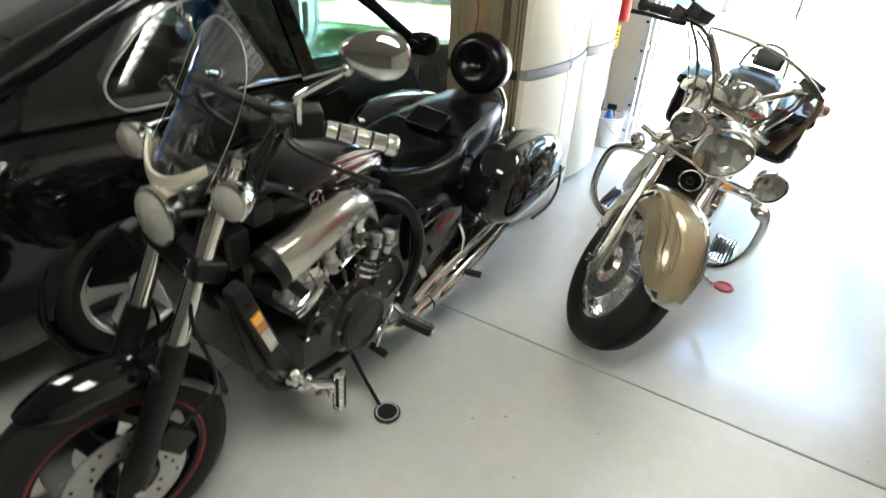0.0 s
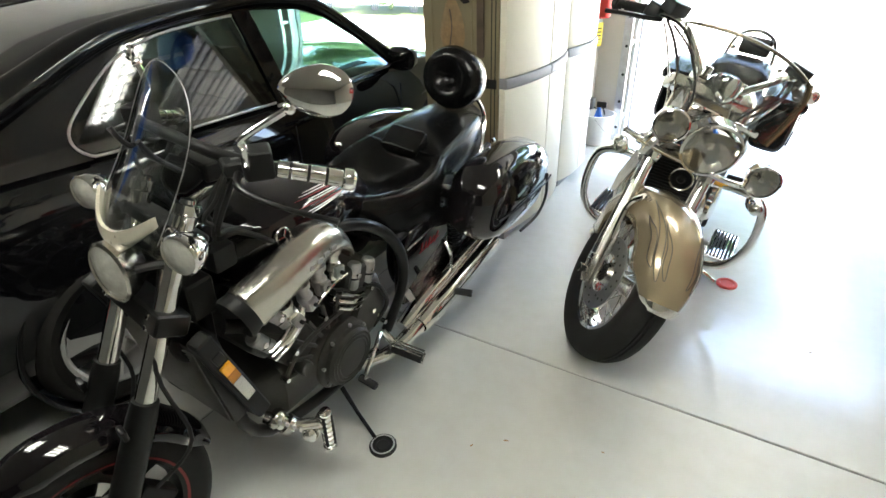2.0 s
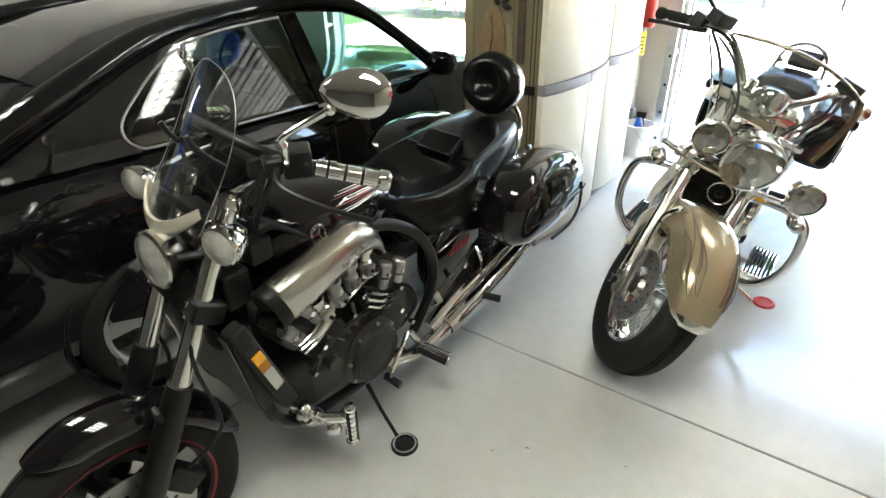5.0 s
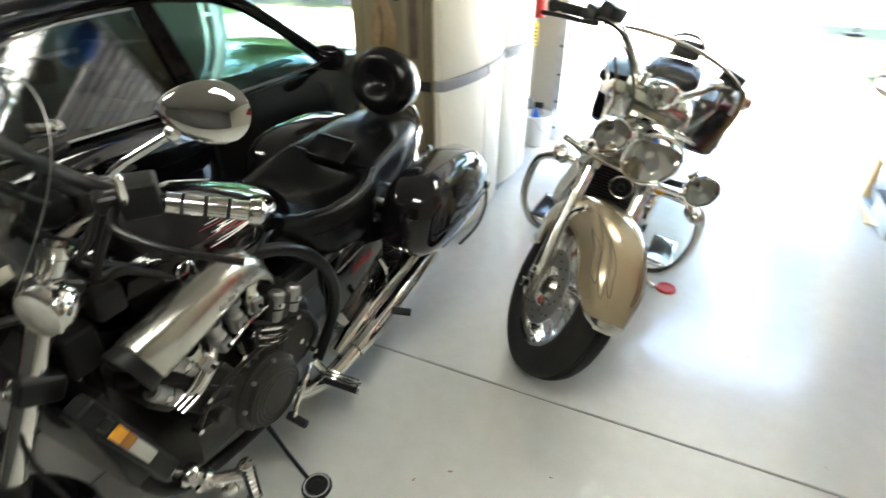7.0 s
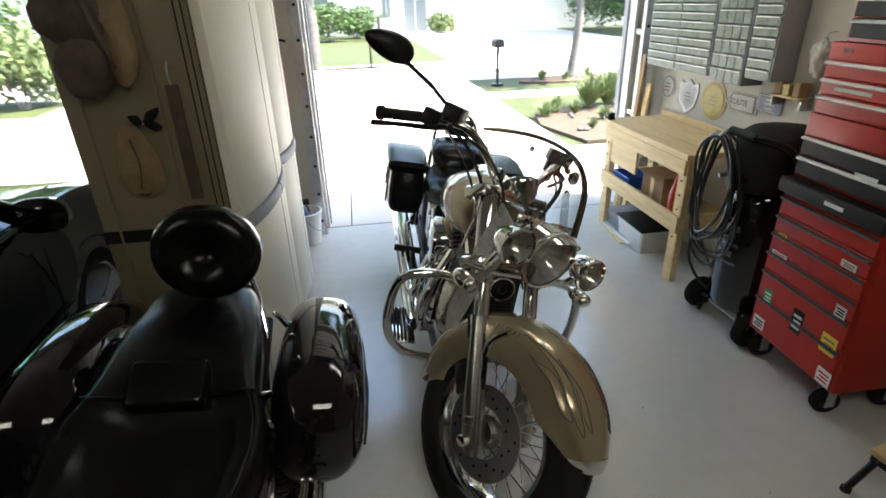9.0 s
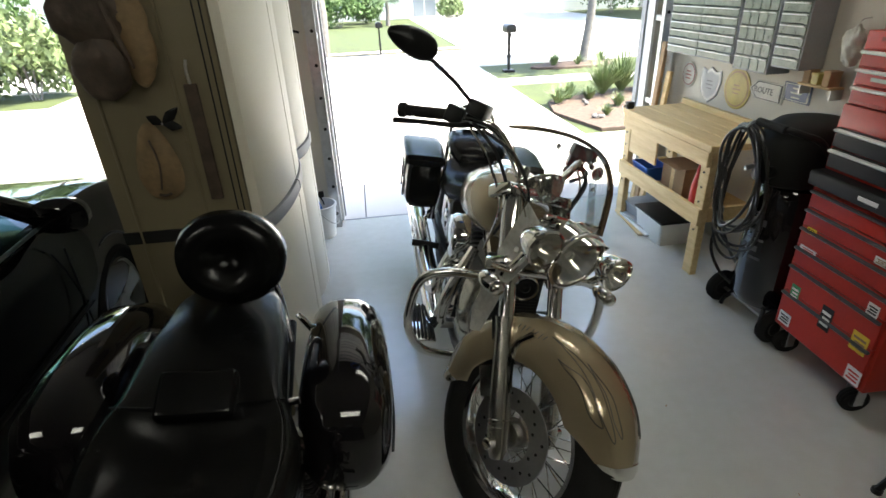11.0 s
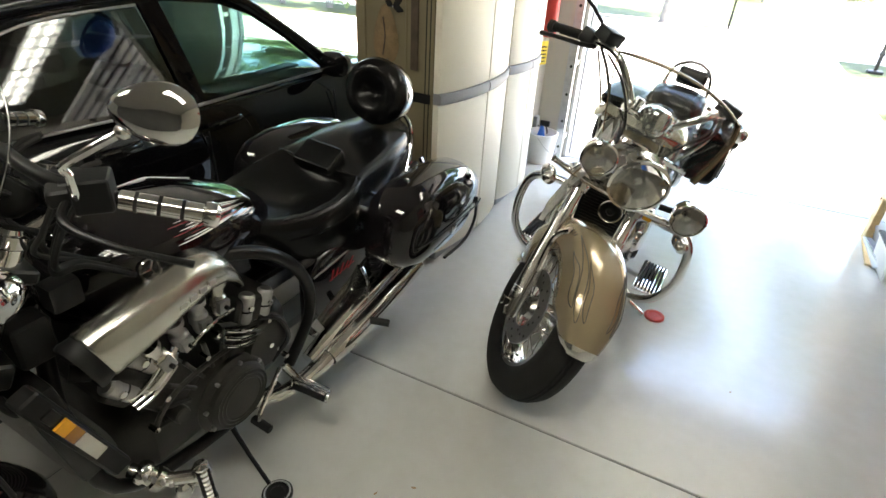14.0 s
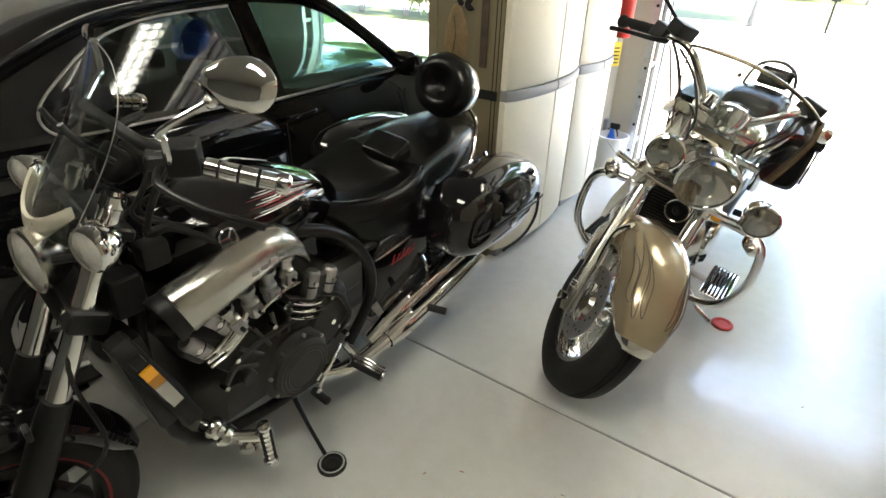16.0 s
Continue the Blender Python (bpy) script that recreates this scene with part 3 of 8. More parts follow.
        if s > 0:
            rs = part("reservoir", box(-0.026, 0.026, -0.052, 0.052, -0.022, 0.008, 0.011, 3), PLASTIC, root, m=FH @ Matrix.Translation((-0.405, s * 0.190, 1.012)) @ Matrix.Rotation(s * radians(-22), 4, "Z"))
            bars_ = bmesh.new()
            for k in range(5):
                box(-0.007, 0.007, -0.036 + k * 0.015, -0.026 + k * 0.015, 0.0082, 0.0090, bm=bars_)
            part("lid_mark", bars_, PRINT, rs, m=FH @ Matrix.Translation((-0.405, s * 0.190, 1.012)) @ Matrix.Rotation(s * radians(-22), 4, "Z"))
        if s > 0:
            bike_mirror(root, (-0.395, 0.256, 1.010), (-0.388, 0.272, 1.072), (-0.480, 0.378, 1.152), FH, (0.068, 0.042), CHROME, (1, 0.5, 0.35), 0.0065)
        else:
            bike_mirror(root, (-0.395, -0.19, 1.018), (-0.46, -0.25, 1.07), (-0.48, -0.33, 1.135), FH, (0.036, 0.020), CHROME, (0.9, -0.45, 0.1), 0.007)
        part("cable", tube([(-0.39, s * 0.19, 1.0), (-0.36, s * 0.18, 0.94), (-0.36, s * 0.10, 0.86), (-0.48, s * 0.06, 0.78)], 0.005, 8), RUBBER, root, m=FH)
    # leads and boxes between the bars and the tank
    part("ignition_panel", box(-0.47, -0.40, -0.06, 0.06, 0.93, 0.975, 0.012, 3), PLASTIC, root, m=FT)
    part("ignition_lock", rod((-0.44, 0.0, 0.975), (-0.445, 0.0, 0.99), 0.016, 14), CHROME, root, m=FT)
    for k, (y0, y1, b) in enumerate(((0.12, 0.05, 0.02), (0.15, 0.08, 0.05), (-0.12, -0.05, 0.02), (-0.14, -0.09, 0.04), (0.08, 0.10, 0.07))):
        part("lead", tube([(-0.46 - 0.01 * k, y0, 1.0), (-0.40 - 0.012 * k, y0 * 1.1, 0.96 + b * 0.3), (-0.37, (y0 + y1) / 2, 0.90 - b), (-0.42, y1, 0.82), (-0.50, y1, 0.76)], 0.0055 + 0.001 * (k % 2), 8), RUBBER, root, m=FT)
    part("coolant_tank", box(-0.40, -0.33, 0.06, 0.12, 0.74, 0.84, 0.014, 3), PLASTIC, root)
    part("fuse_box", box(-0.46, -0.40, 0.09, 0.135, 0.84, 0.90, 0.01, 2), PLASTIC, root)
    part("horn", lathe([(0.0001, 0.014), (0.012, 0.016), (0.03, 0.010), (0.036, 0.0), (0.03, -0.02), (0.0001, -0.025)], axis_m((-0.30, 0.10, 0.68), (1, 0.3, 0)), 24), SATINBLACK, root, "round black horn")
    # frame
    for s in (1, -1):
        part("frame_tube", tube([(-0.66, s * 0.10, 0.79), (-0.84, s * 0.155, 0.765), (-0.96, s * 0.18, 0.68), (-1.035, s * 0.188, 0.55), (-1.03, s * 0.19, 0.42), (-0.94, s * 0.19, 0.30)], 0.018, 12), SATINBLACK, root)
        part("down_tube", tube([(-0.40, s * 0.05, 0.76), (-0.36, s * 0.12, 0.55), (-0.44, s * 0.15, 0.28), (-0.92, s * 0.16, 0.20)], 0.018, 12), SATINBLACK, root)
        part("seat_rail", tube([(-1.0, s * 0.17, 0.62), (-1.3, s * 0.15, 0.62), (-1.75, s * 0.13, 0.70)], 0.015, 10), SATINBLACK, root)
        part("swingarm", prism([(-0.98, 0.30), (-0.98, 0.37), (-1.62, 0.345), (-1.65, 0.315), (-1.62, 0.285)], s * 0.105, s * 0.135, 0.01), STEEL, root)
        shk = part("shock_absorber", rod((-1.42, s * 0.185, 0.36), (-1.34, s * 0.185, 0.66), 0.022, 16), SATINBLACK, root)
        coil = [Vector((-1.42, s * 0.185, 0.36)).lerp(Vector((-1.34, s * 0.185, 0.66)), 0.2 + 0.7 * k / 80) + 0.032 * Vector((math.cos(k * 0.7), math.sin(k * 0.7), 0)) for k in range(81)]
        part("spring", tube(coil, 0.0055, 6, smooth=False), SATINBLACK, shk)
        part("shock_cap", rod((-1.335, s * 0.16, 0.67), (-1.335, s * 0.215, 0.67), 0.026, 16), CHROME, shk)
    # radiator and its side covers
    part("radiator", box(-0.03, 0.03, -0.16, 0.16, -0.15, 0.15, 0.008), SATINBLACK, root, m=Matrix.Translation((-0.345, 0, 0.57)) @ Matrix.Rotation(radians(10), 4, "Y"))
    for k in range(28):
        part("radiator_fin", box(0.03, 0.034, -0.148, 0.148, -0.14 + k * 0.01, -0.137 + k * 0.01), STEEL, root, m=Matrix.Translation((-0.345, 0, 0.57)) @ Matrix.Rotation(radians(10), 4, "Y"))
    for s in (1, -1):
        M = Matrix.Translation((-0.352, s * 0.188, 0.592)) @ Matrix.Rotation(radians(19), 4, "Y")
        cv = part("radiator_cover", box(-0.019, 0.026, -0.022, 0.02, -0.165, 0.185, 0.012, 3), PLASTIC, root, m=M)
        part("amber_reflector", box(-0.011, 0.018, s * 0.02 - 0.004, s * 0.02 + 0.006, 0.058, 0.092, 0.003), AMBER, cv, "amber side reflector", m=M)
        part("amber_reflector", box(-0.011, 0.018, s * 0.02 - 0.004, s * 0.02 + 0.005, 0.026, 0.057, 0.003), SHADEDAMBER, cv, "lower half of the amber reflector, shade put into its colour", m=M)
        part("cover_plate", box(-0.011, 0.018, s * 0.02 - 0.004, s * 0.02 + 0.005, -0.06, 0.025, 0.003), SATIN, cv, "pale metal plate", m=M)
        part("cover_vent", box(-0.010, 0.016, s * 0.02 - 0.004, s * 0.02 + 0.004, 0.10, 0.135, 0.006), SATINBLACK, cv, m=M)
        part("radiator_hose", tube([(-0.39, s * 0.13, 0.70), (-0.47, s * 0.17, 0.66), (-0.54, s * 0.15, 0.58)], 0.019, 12), RUBBER, root)
    # engine
    part("crankcase", loft([oval(-0.44, 0, 0.37, 0.12, 0.07, 20, 4), oval(-0.50, 0, 0.38, 0.175, 0.11, 20, 4), oval(-0.72, 0, 0.39, 0.18, 0.13, 20, 4), oval(-0.92, 0, 0.40, 0.17, 0.12, 20, 4), oval(-1.0, 0, 0.40, 0.12, 0.09, 20, 4)]), ENGINE, root)
    for s in (1, -1):
        M = axis_m((-0.730, s * 0.168, 0.362), (0, s, 0))
        part("engine_case_seam", tube([(-0.50, s * 0.176, 0.44), (-0.54, s * 0.182, 0.50), (-0.62, s * 0.184, 0.53), (-0.76, s * 0.184, 0.53), (-0.86, s * 0.18, 0.50)], 0.007, 8), ENGINE, root)
        part("oil_filler", rod((-0.56, s * 0.165, 0.45), (-0.56, s * 0.205, 0.45), 0.022, 12), ENGINE, root)
        cc = part("round_engine_cover", lathe([(0.118, -0.01), (0.118, 0.012), (0.110, 0.022), (0.100, 0.026), (0.097, 0.040), (0.088, 0.048), (0.05, 0.052), (0.0001, 0.053)], M, 36), ENGINE, root)
        for k in range(8):
            a = 2 * math.pi * k / 8 + 0.2
            part("cover_bolt", rod(M @ Vector((0.105 * math.cos(a), 0.105 * math.sin(a), 0.016)), M @ Vector((0.105 * math.cos(a), 0.105 * math.sin(a), 0.031)), 0.006, 8), STEEL, cc)
        rb = bmesh.new()
        for k in range(3):
            lathe([(0.06 + 0.012 * k, 0.0505 - 0.001 * k), (0.064 + 0.012 * k, 0.053 - 0.001 * k), (0.068 + 0.012 * k, 0.0500 - 0.001 * k)], M, 30, rb)
        part("cover_rib", rb, ENGINE, cc)
        M2 = axis_m((-0.87, s * 0.16, 0.44), (0, s, 0))
        part("sprocket_cover", lathe([(0.085, -0.01), (0.085, 0.015), (0.075, 0.026), (0.03, 0.03), (0.0001, 0.03)], M2, 28), ENGINE, root)
        for k in range(3):
            part("case_bolt", rod((-0.80 - 0.06 * k, s * 0.17, 0.36 + 0.09 * (k % 2)), (-0.80 - 0.06 * k, s * 0.205, 0.36 + 0.09 * (k % 2)), 0.009, 8), CHROME, root)
        for nm, base, ang in (("front_cylinder", (-0.585, 0.490), 35), ("rear_cylinder", (-0.785, 0.425), -17)):
            M3 = Matrix.Translation((base[0], s * 0.095, base[1])) @ Matrix.Rotation(radians(ang), 4, "Y")
            cy = part(nm, box(-0.062, 0.062, -0.075, 0.075, -0.04, 0.13, 0.014, 3), ENGINE, root, m=M3)
            hd = part("cylinder_head", box(-0.07, 0.07, -0.085, 0.085, 0.13, 0.215, 0.02, 3), ENGINE, cy, m=M3)
            for k in range(3):
                if ang > 0:
                    fa, fb = Vector((-0.578 + 0.013 * k, s * 0.186, 0.598 + 0.019 * k)), Vector((-0.470 + 0.006 * k, s * 0.186, 0.550 + 0.019 * k))
                else:
                    fa, fb = Vector((-0.716 + 0.007 * k, s * 0.200, 0.612 - 0.021 * k)), Vector((-0.812 + 0.007 * k, s * 0.200, 0.556 - 0.021 * k))
                sag = Vector((0, s * 0.004, -0.006))
                part("bright_fin", tube([fa, fa.lerp(fb, 0.33) + sag * 0.8, fa.lerp(fb, 0.66) + sag, fb], 0.0052, 8, steps=3), CHROME, cy, "polished cooling fin edge")
                part("fin_web", tube([p - Vector((0, s * 0.030, 0)) for p in (fa, fa.lerp(fb, 0.5), fb)], 0.013, 6, flat=0.3, smooth=False), ENGINE, cy)
            for k in (-1, 1):
                cap = part("head_cap", lathe([(0.0001, 0.225), (0.016, 0.225), (0.021, 0.219), (0.022, 0.205), (0.022, 0.15), (0.019, 0.14)], M3 @ Matrix.Translation((k * 0.034, s * 0.074, 0)), 16), STEEL, hd, "bright cam cap")
                part("cap_groove", lathe([(0.0225, 0.175), (0.0232, 0.178), (0.0225, 0.181)], M3 @ Matrix.Translation((k * 0.034, s * 0.074, 0)), 16), SATINBLACK, hd)
                part("head_bolt", rod((k * 0.036, s * 0.09, 0.19), (k * 0.036, s * 0.101, 0.19), 0.009, 8), CHROME, hd, m=M3)
        # carburettor links in bright metal between the scoop and the cylinders
        for k in range(4):
            CM_ = Matrix.Translation((-0.545 - 0.056 * k, s * 0.180, 0.648 + 0.020 * k)) @ Matrix.Rotation(radians(22 - 9 * k), 4, "Y")
            cb = part("carburettor", lathe([(0.0001, -0.045), (0.014, -0.045), (0.017, -0.035), (0.017, -0.018), (0.022, -0.012), (0.022, 0.008), (0.017, 0.014), (0.017, 0.035), (0.024, 0.04), (0.024, 0.055)], CM_, 12), SATIN if k in (0, 3) else STEEL, root)
            part("float_bowl", box(-0.016, 0.016, s * 0.022 - 0.008, s * 0.022 + 0.008, -0.03, 0.004, 0.005, 2), STEEL, cb, m=CM_)
            part("link_screw", rod((0.0, s * 0.03, -0.012), (0.0, s * 0.04, -0.012), 0.006, 8), SATINBLACK, cb, m=CM_)
        for k in range(6):
            a = radians(12 + 17 * k)
            part("case_rib", box(-0.05, 0.05, s * 0.178 - 0.006, s * 0.178 + 0.006, -0.005, 0.005, 0.002, 1), ENGINE, root, m=Matrix.Translation((-0.695 + 0.155 * math.cos(a), 0, 0.40 + 0.155 * math.sin(a))) @ Matrix.Rotation(-a, 4, "Y"))
        for q in ((-0.50, 0.45), (-0.54, 0.52), (-0.66, 0.555), (-0.70, 0.60), (-0.87, 0.53), (-0.90, 0.40)):
            part("case_bolt", rod((q[0], s * 0.165, q[1]), (q[0], s * 0.192, q[1]), 0.008, 8), CHROME, root)
        part("coolant_pipe", tube([(-0.46, s * 0.13, 0.60), (-0.50, s * 0.185, 0.585), (-0.56, s * 0.19, 0.62), (-0.60, s * 0.17, 0.66)], 0.012, 10), CHROME, root)
        part("throttle_rod", tube([(-0.60, s * 0.222, 0.665), (-0.66, s * 0.225, 0.69), (-0.73, s * 0.215, 0.68)], 0.004, 8), CHROME, root)
        part("oil_line", tube([(-0.88, s * 0.18, 0.36), (-0.93, s * 0.20, 0.43), (-0.90, s * 0.195, 0.52), (-0.84, s * 0.18, 0.56)], 0.008, 8), SATINBLACK, root)
        part("heel_guard", prism([(-1.07, 0.34), (-1.03, 0.40), (-1.06, 0.41), (-1.10, 0.34)], s * 0.198, s * 0.206, 0.004), STEEL, root, "pale metal heel guard")
        # air scoop
        rings = []
        for x, z, ry, rz, y in ((-0.420, 0.740, 0.048, 0.060, 0.182), (-0.424, 0.742, 0.052, 0.064, 0.183), (-0.50, 0.764, 0.053, 0.062, 0.186), (-0.60, 0.790, 0.052, 0.056, 0.188), (-0.66, 0.800, 0.050, 0.051, 0.186), (-0.71, 0.793, 0.048, 0.052, 0.182), (-0.748, 0.768, 0.045, 0.058, 0.177), (-0.770, 0.735, 0.040, 0.055, 0.172), (-0.780, 0.71, 0.030, 0.036, 0.166), (-0.782, 0.70, 0.012, 0.012, 0.16)):
            rings.append(oval(x, s * (y - 0.004), z + 0.010, ry * 0.95, rz * 0.94, 28, 2.2, 0.35))
        sc = part("air_scoop", loft(rings, caps=False), SATIN, root, "brushed aluminium air scoop", smooth=50)
        part("scoop_mouth", loft([oval(-0.425, s * 0.176, 0.750, 0.045, 0.056, 24, 2.2, 0.35), oval(-0.398, s * 0.175, 0.740, 0.049, 0.062, 24, 2.2, 0.35), oval(-0.390, s * 0.175, 0.738, 0.046, 0.059, 24, 2.2, 0.35), oval(-0.398, s * 0.175, 0.740, 0.039, 0.052, 24, 2.2, 0.35), oval(-0.47, s * 0.176, 0.753, 0.026, 0.036, 24, 2.2, 0.35)]), PLASTIC, sc)
        bars_ = bmesh.new()
        for k in range(4):
            box(-0.58 - 0.026 * k - 0.018, -0.58 - 0.026 * k, s * 0.2325 - 0.0015, s * 0.2325 + 0.0015, 0.786 + 0.0055 * k, 0.798 + 0.0055 * k, bm=bars_)
        part("scoop_mark", bars_, STEEL, sc)
        # pipes
        part("exhaust_pipe", tube([(-0.80, s * 0.16, 0.24), (-0.88, s * 0.20, 0.222), (-0.98, s * 0.225, 0.228), (-1.12, s * 0.235, 0.252)], [0.020, 0.022, 0.026, 0.034], 16), CHROME, root, "chrome exhaust pipe")
        mf = part("muffler", tube([(-1.08, s * 0.236, 0.245), (-1.16, s * 0.24, 0.262), (-1.40, s * 0.25, 0.312), (-1.60, s * 0.255, 0.354)], [0.034, 0.043, 0.045, 0.045], 22, caps=False), CHROME, root, "chrome slash-cut muffler")
        part("muffler_bore", tube([(-1.55, s * 0.253, 0.343), (-1.602, s * 0.255, 0.3545)], 0.036, 18, smooth=False), SATINBLACK, mf)
        part("upper_muffler", tube([(-1.02, s * 0.20, 0.26), (-1.16, s * 0.205, 0.30), (-1.40, s * 0.215, 0.36), (-1.53, s * 0.222, 0.39)], [0.026, 0.036, 0.038, 0.038], 18), CHROME, root)
        part("muffler_bracket", tube([(-1.30, s * 0.235, 0.34), (-1.31, s * 0.225, 0.42), (-1.30, s * 0.20, 0.48)], 0.007, 8), CHROME, root)
        # pegs, levers
        fp = part("footpeg", rod((-0.915, s * 0.235, 0.265), (-0.935, s * 0.345, 0.255), 0.019, 14), RUBBER, root, "ribbed rubber footpeg with chrome end")
        part("peg_end", rod((-0.935, s * 0.345, 0.255), (-0.937, s * 0.352, 0.2545), 0.021, 14), CHROME, fp)
        pg = bmesh.new()
        for k in range(3):
            rod((-0.915 + 0.013 * (k - 1), s * 0.24, 0.287), (-0.935 + 0.013 * (k - 1), s * 0.345, 0.277), 0.004, 6, pg)
        part("peg_strip", pg, CHROME, fp)
        part("peg_hanger", tube([(-0.92, s * 0.19, 0.31), (-0.93, s * 0.22, 0.275), (-0.915, s * 0.24, 0.262)], 0.013, 10), CHROME, root)
        lv = part("shift_lever" if s > 0 else "brake_pedal", tube([(-0.88, s * 0.21, 0.345), (-0.82, s * 0.235, 0.335), (-0.765, s * 0.245, 0.295), (-0.75, s * 0.25, 0.262)], 0.008, 10), CHROME, root)
        part("pedal_rubber", rod((-0.75, s * 0.225, 0.259), (-0.75, s * 0.29, 0.255), 0.013, 12), RUBBER, lv)
        pp = part("passenger_peg", rod((-1.26, s * 0.26, 0.30), (-1.29, s * 0.34, 0.30), 0.014, 12), RUBBER, root)
        part("highway_bar", tube([(-0.44, s * 0.14, 0.33), (-0.47, s * 0.21, 0.315), (-0.50, s * 0.24, 0.305), (-0.54, s * 0.272, 0.297)], 0.017, 12), CHROME, root)
        pm = axis_m((-0.545, s * 0.273, 0.185), (0.022, s * 0.015, 0.18))
        ridge = [(0.0001, 0.0), (0.016, 0.0)]
        for k in range(7):
            z = 0.008 + 0.024 * k
            ridge += [(0.0175, z), (0.0175, z + 0.014), (0.0135, z + 0.017), (0.0135, z + 0.021)]
        hp = part("highway_peg", lathe(ridge + [(0.017, 0.176), (0.017, 0.184), (0.0001, 0.186)], pm, 12), CHROME, root, "grooved chrome highway peg with rubber strips")
        for k in range(4):
            a = k * math.pi / 2 + 0.4
            rod_c = Vector((0.016 * math.cos(a), 0.016 * math.sin(a), 0))
            part("peg_rubber", rod(Vector((-0.542, s * 0.275, 0.205)) + rod_c, Vector((-0.525, s * 0.286, 0.35)) + rod_c, 0.005, 8), RUBBER, hp)
        part("peg_tip", lathe([(0.0001, 0), (0.02, 0), (0.022, 0.006), (0.02, 0.014), (0.0001, 0.014)], axis_m((-0.546, s * 0.272, 0.175), (0.1, 0, 1)), 16), CHROME, hp)
        cl_ = part("peg_clamp", lathe([(0.0001, 0), (0.024, 0), (0.029, 0.008), (0.029, 0.022), (0.023, 0.028), (0.023, 0.040), (0.030, 0.046), (0.030, 0.066), (0.022, 0.074), (0.0001, 0.074)], axis_m((-0.445, s * 0.165, 0.345), (-0.03, s * 0.05, -0.05)), 18), CHROME, root)
        for k in range(4):
            part("clamp_bolt", rod((-0.44 - 0.012 * k, s * (0.20 + 0.012 * k), 0.352 - 0.014 * k), (-0.432 - 0.012 * k, s * (0.212 + 0.012 * k), 0.362 - 0.014 * k), 0.006, 6), STEEL, cl_)
        part("peg_clamp", lathe([(0.0001, 0), (0.018, 0), (0.025, 0.008), (0.025, 0.018), (0.019, 0.024), (0.025, 0.030), (0.025, 0.044), (0.016, 0.052), (0.0001, 0.052)], axis_m((-0.530, s * 0.255, 0.27), (-0.01, s * 0.015, 0.05)), 12), CHROME, root)
        part("peg_clamp", blob((-0.50, s * 0.245, 0.27), (0.026, 0.024, 0.03), 2), CHROME, root)
    st = part("kickstand", tube([(-0.725, 0.15, 0.22), (-0.722, 0.23, 0.12), (-0.722, 0.300, 0.040)], [0.009, 0.0065, 0.0065], 10, smooth=False), SATINBLACK, root)
    # tank cover and its badge
    part("tank_cover", loft([oval(-0.43, 0, 0.80, 0.06, 0.05, 24, 2.6), oval(-0.47, 0, 0.81, 0.115, 0.085, 24, 2.6), oval(-0.60, 0, 0.825, 0.15, 0.10, 24, 2.8), oval(-0.78, 0, 0.82, 0.155, 0.10, 24, 2.8), oval(-0.92, 0, 0.79, 0.12, 0.085, 24, 2.6), oval(-1.0, 0, 0.77, 0.08, 0.06, 24, 2.4)]), BLACKPAINT, root, "glossy black tank cover", smooth=60)
    for s in (1, -1):
        def skin(x, a):
            """A point on the tank cover's skin at x, a degrees above its flank."""
            f = min(1, max(0, (-0.60 - x) / 0.18))
            g2 = min(1, max(0, (-0.78 - x) / 0.14))
            ry, rz, zc = 0.15 + 0.005 * f - 0.035 * g2, 0.10 - 0.015 * g2, 0.825 - 0.005 * f - 0.03 * g2
            c, q = math.cos(radians(a)), math.sin(radians(a))
            return (x, s * (ry * c ** (2 / 2.8) + 0.001), zc + rz * q ** (2 / 2.8) + 0.001)
        for k in range(9):
            pts = [skin(-0.66 - 0.020 * (k % 3) - 0.19 * t / 5, 20 + 4.2 * k + (7 - k * 0.9) * (t / 5) ** 2 * 2) for t in range(6)]
            red = k in (2, 3, 6)
            part("tank_stripe", tube(pts, [0.0006, 0.0020, 0.0026, 0.0024, 0.0018, 0.0006], 6, flat=0.6, steps=3), REDSTRIPE if red else WHITEP, root, "red flame stripe" if red else "white flame stripe")
        M = axis_m((-0.585, s * 0.150, 0.852), (0, s, 0.25))
        part("tank_badge", lathe([(0.019, 0), (0.022, 0.003), (0.025, 0)], M, 24), CHROME, root, "plain round chrome badge")
        bd = bmesh.new()
        for k in range(3):
            rod(M @ Vector((0, 0, 0.001)), M @ Vector((0.019 * math.cos(2.094 * k), 0.019 * math.sin(2.094 * k), 0.001)), 0.002, 6, bd)
        part("badge_bar", bd, CHROME, root)
        sc2 = part("side_cover", prism([(-1.04, 0.34), (-1.03, 0.56), (-1.09, 0.63), (-1.26, 0.64), (-1.41, 0.58), (-1.40, 0.40), (-1.19, 0.30)], s * 0.15, s * 0.195, 0.014, seg=3), BLACKPAINT, root, "glossy black side cover")
        bars_ = bmesh.new()
        for k in range(5):
            rod((-1.14 - 0.022 * k, s * 0.1955, 0.515 + 0.004 * (k % 2)), (-1.15 - 0.026 * k, s * 0.1955, 0.545 + 0.006 * ((k + 1) % 2)), 0.0032, 6, bars_)
        rod((-1.13, s * 0.1955, 0.518), (-1.26, s * 0.1955, 0.526), 0.0022, 6, bars_)
        part("red_script", bars_, REDSTRIPE, sc2, "red lettering as plain strokes")
        part("cover_trim", rod((-1.05, s * 0.197, 0.575), (-1.24, s * 0.197, 0.59), 0.004, 8), CHROME, sc2)
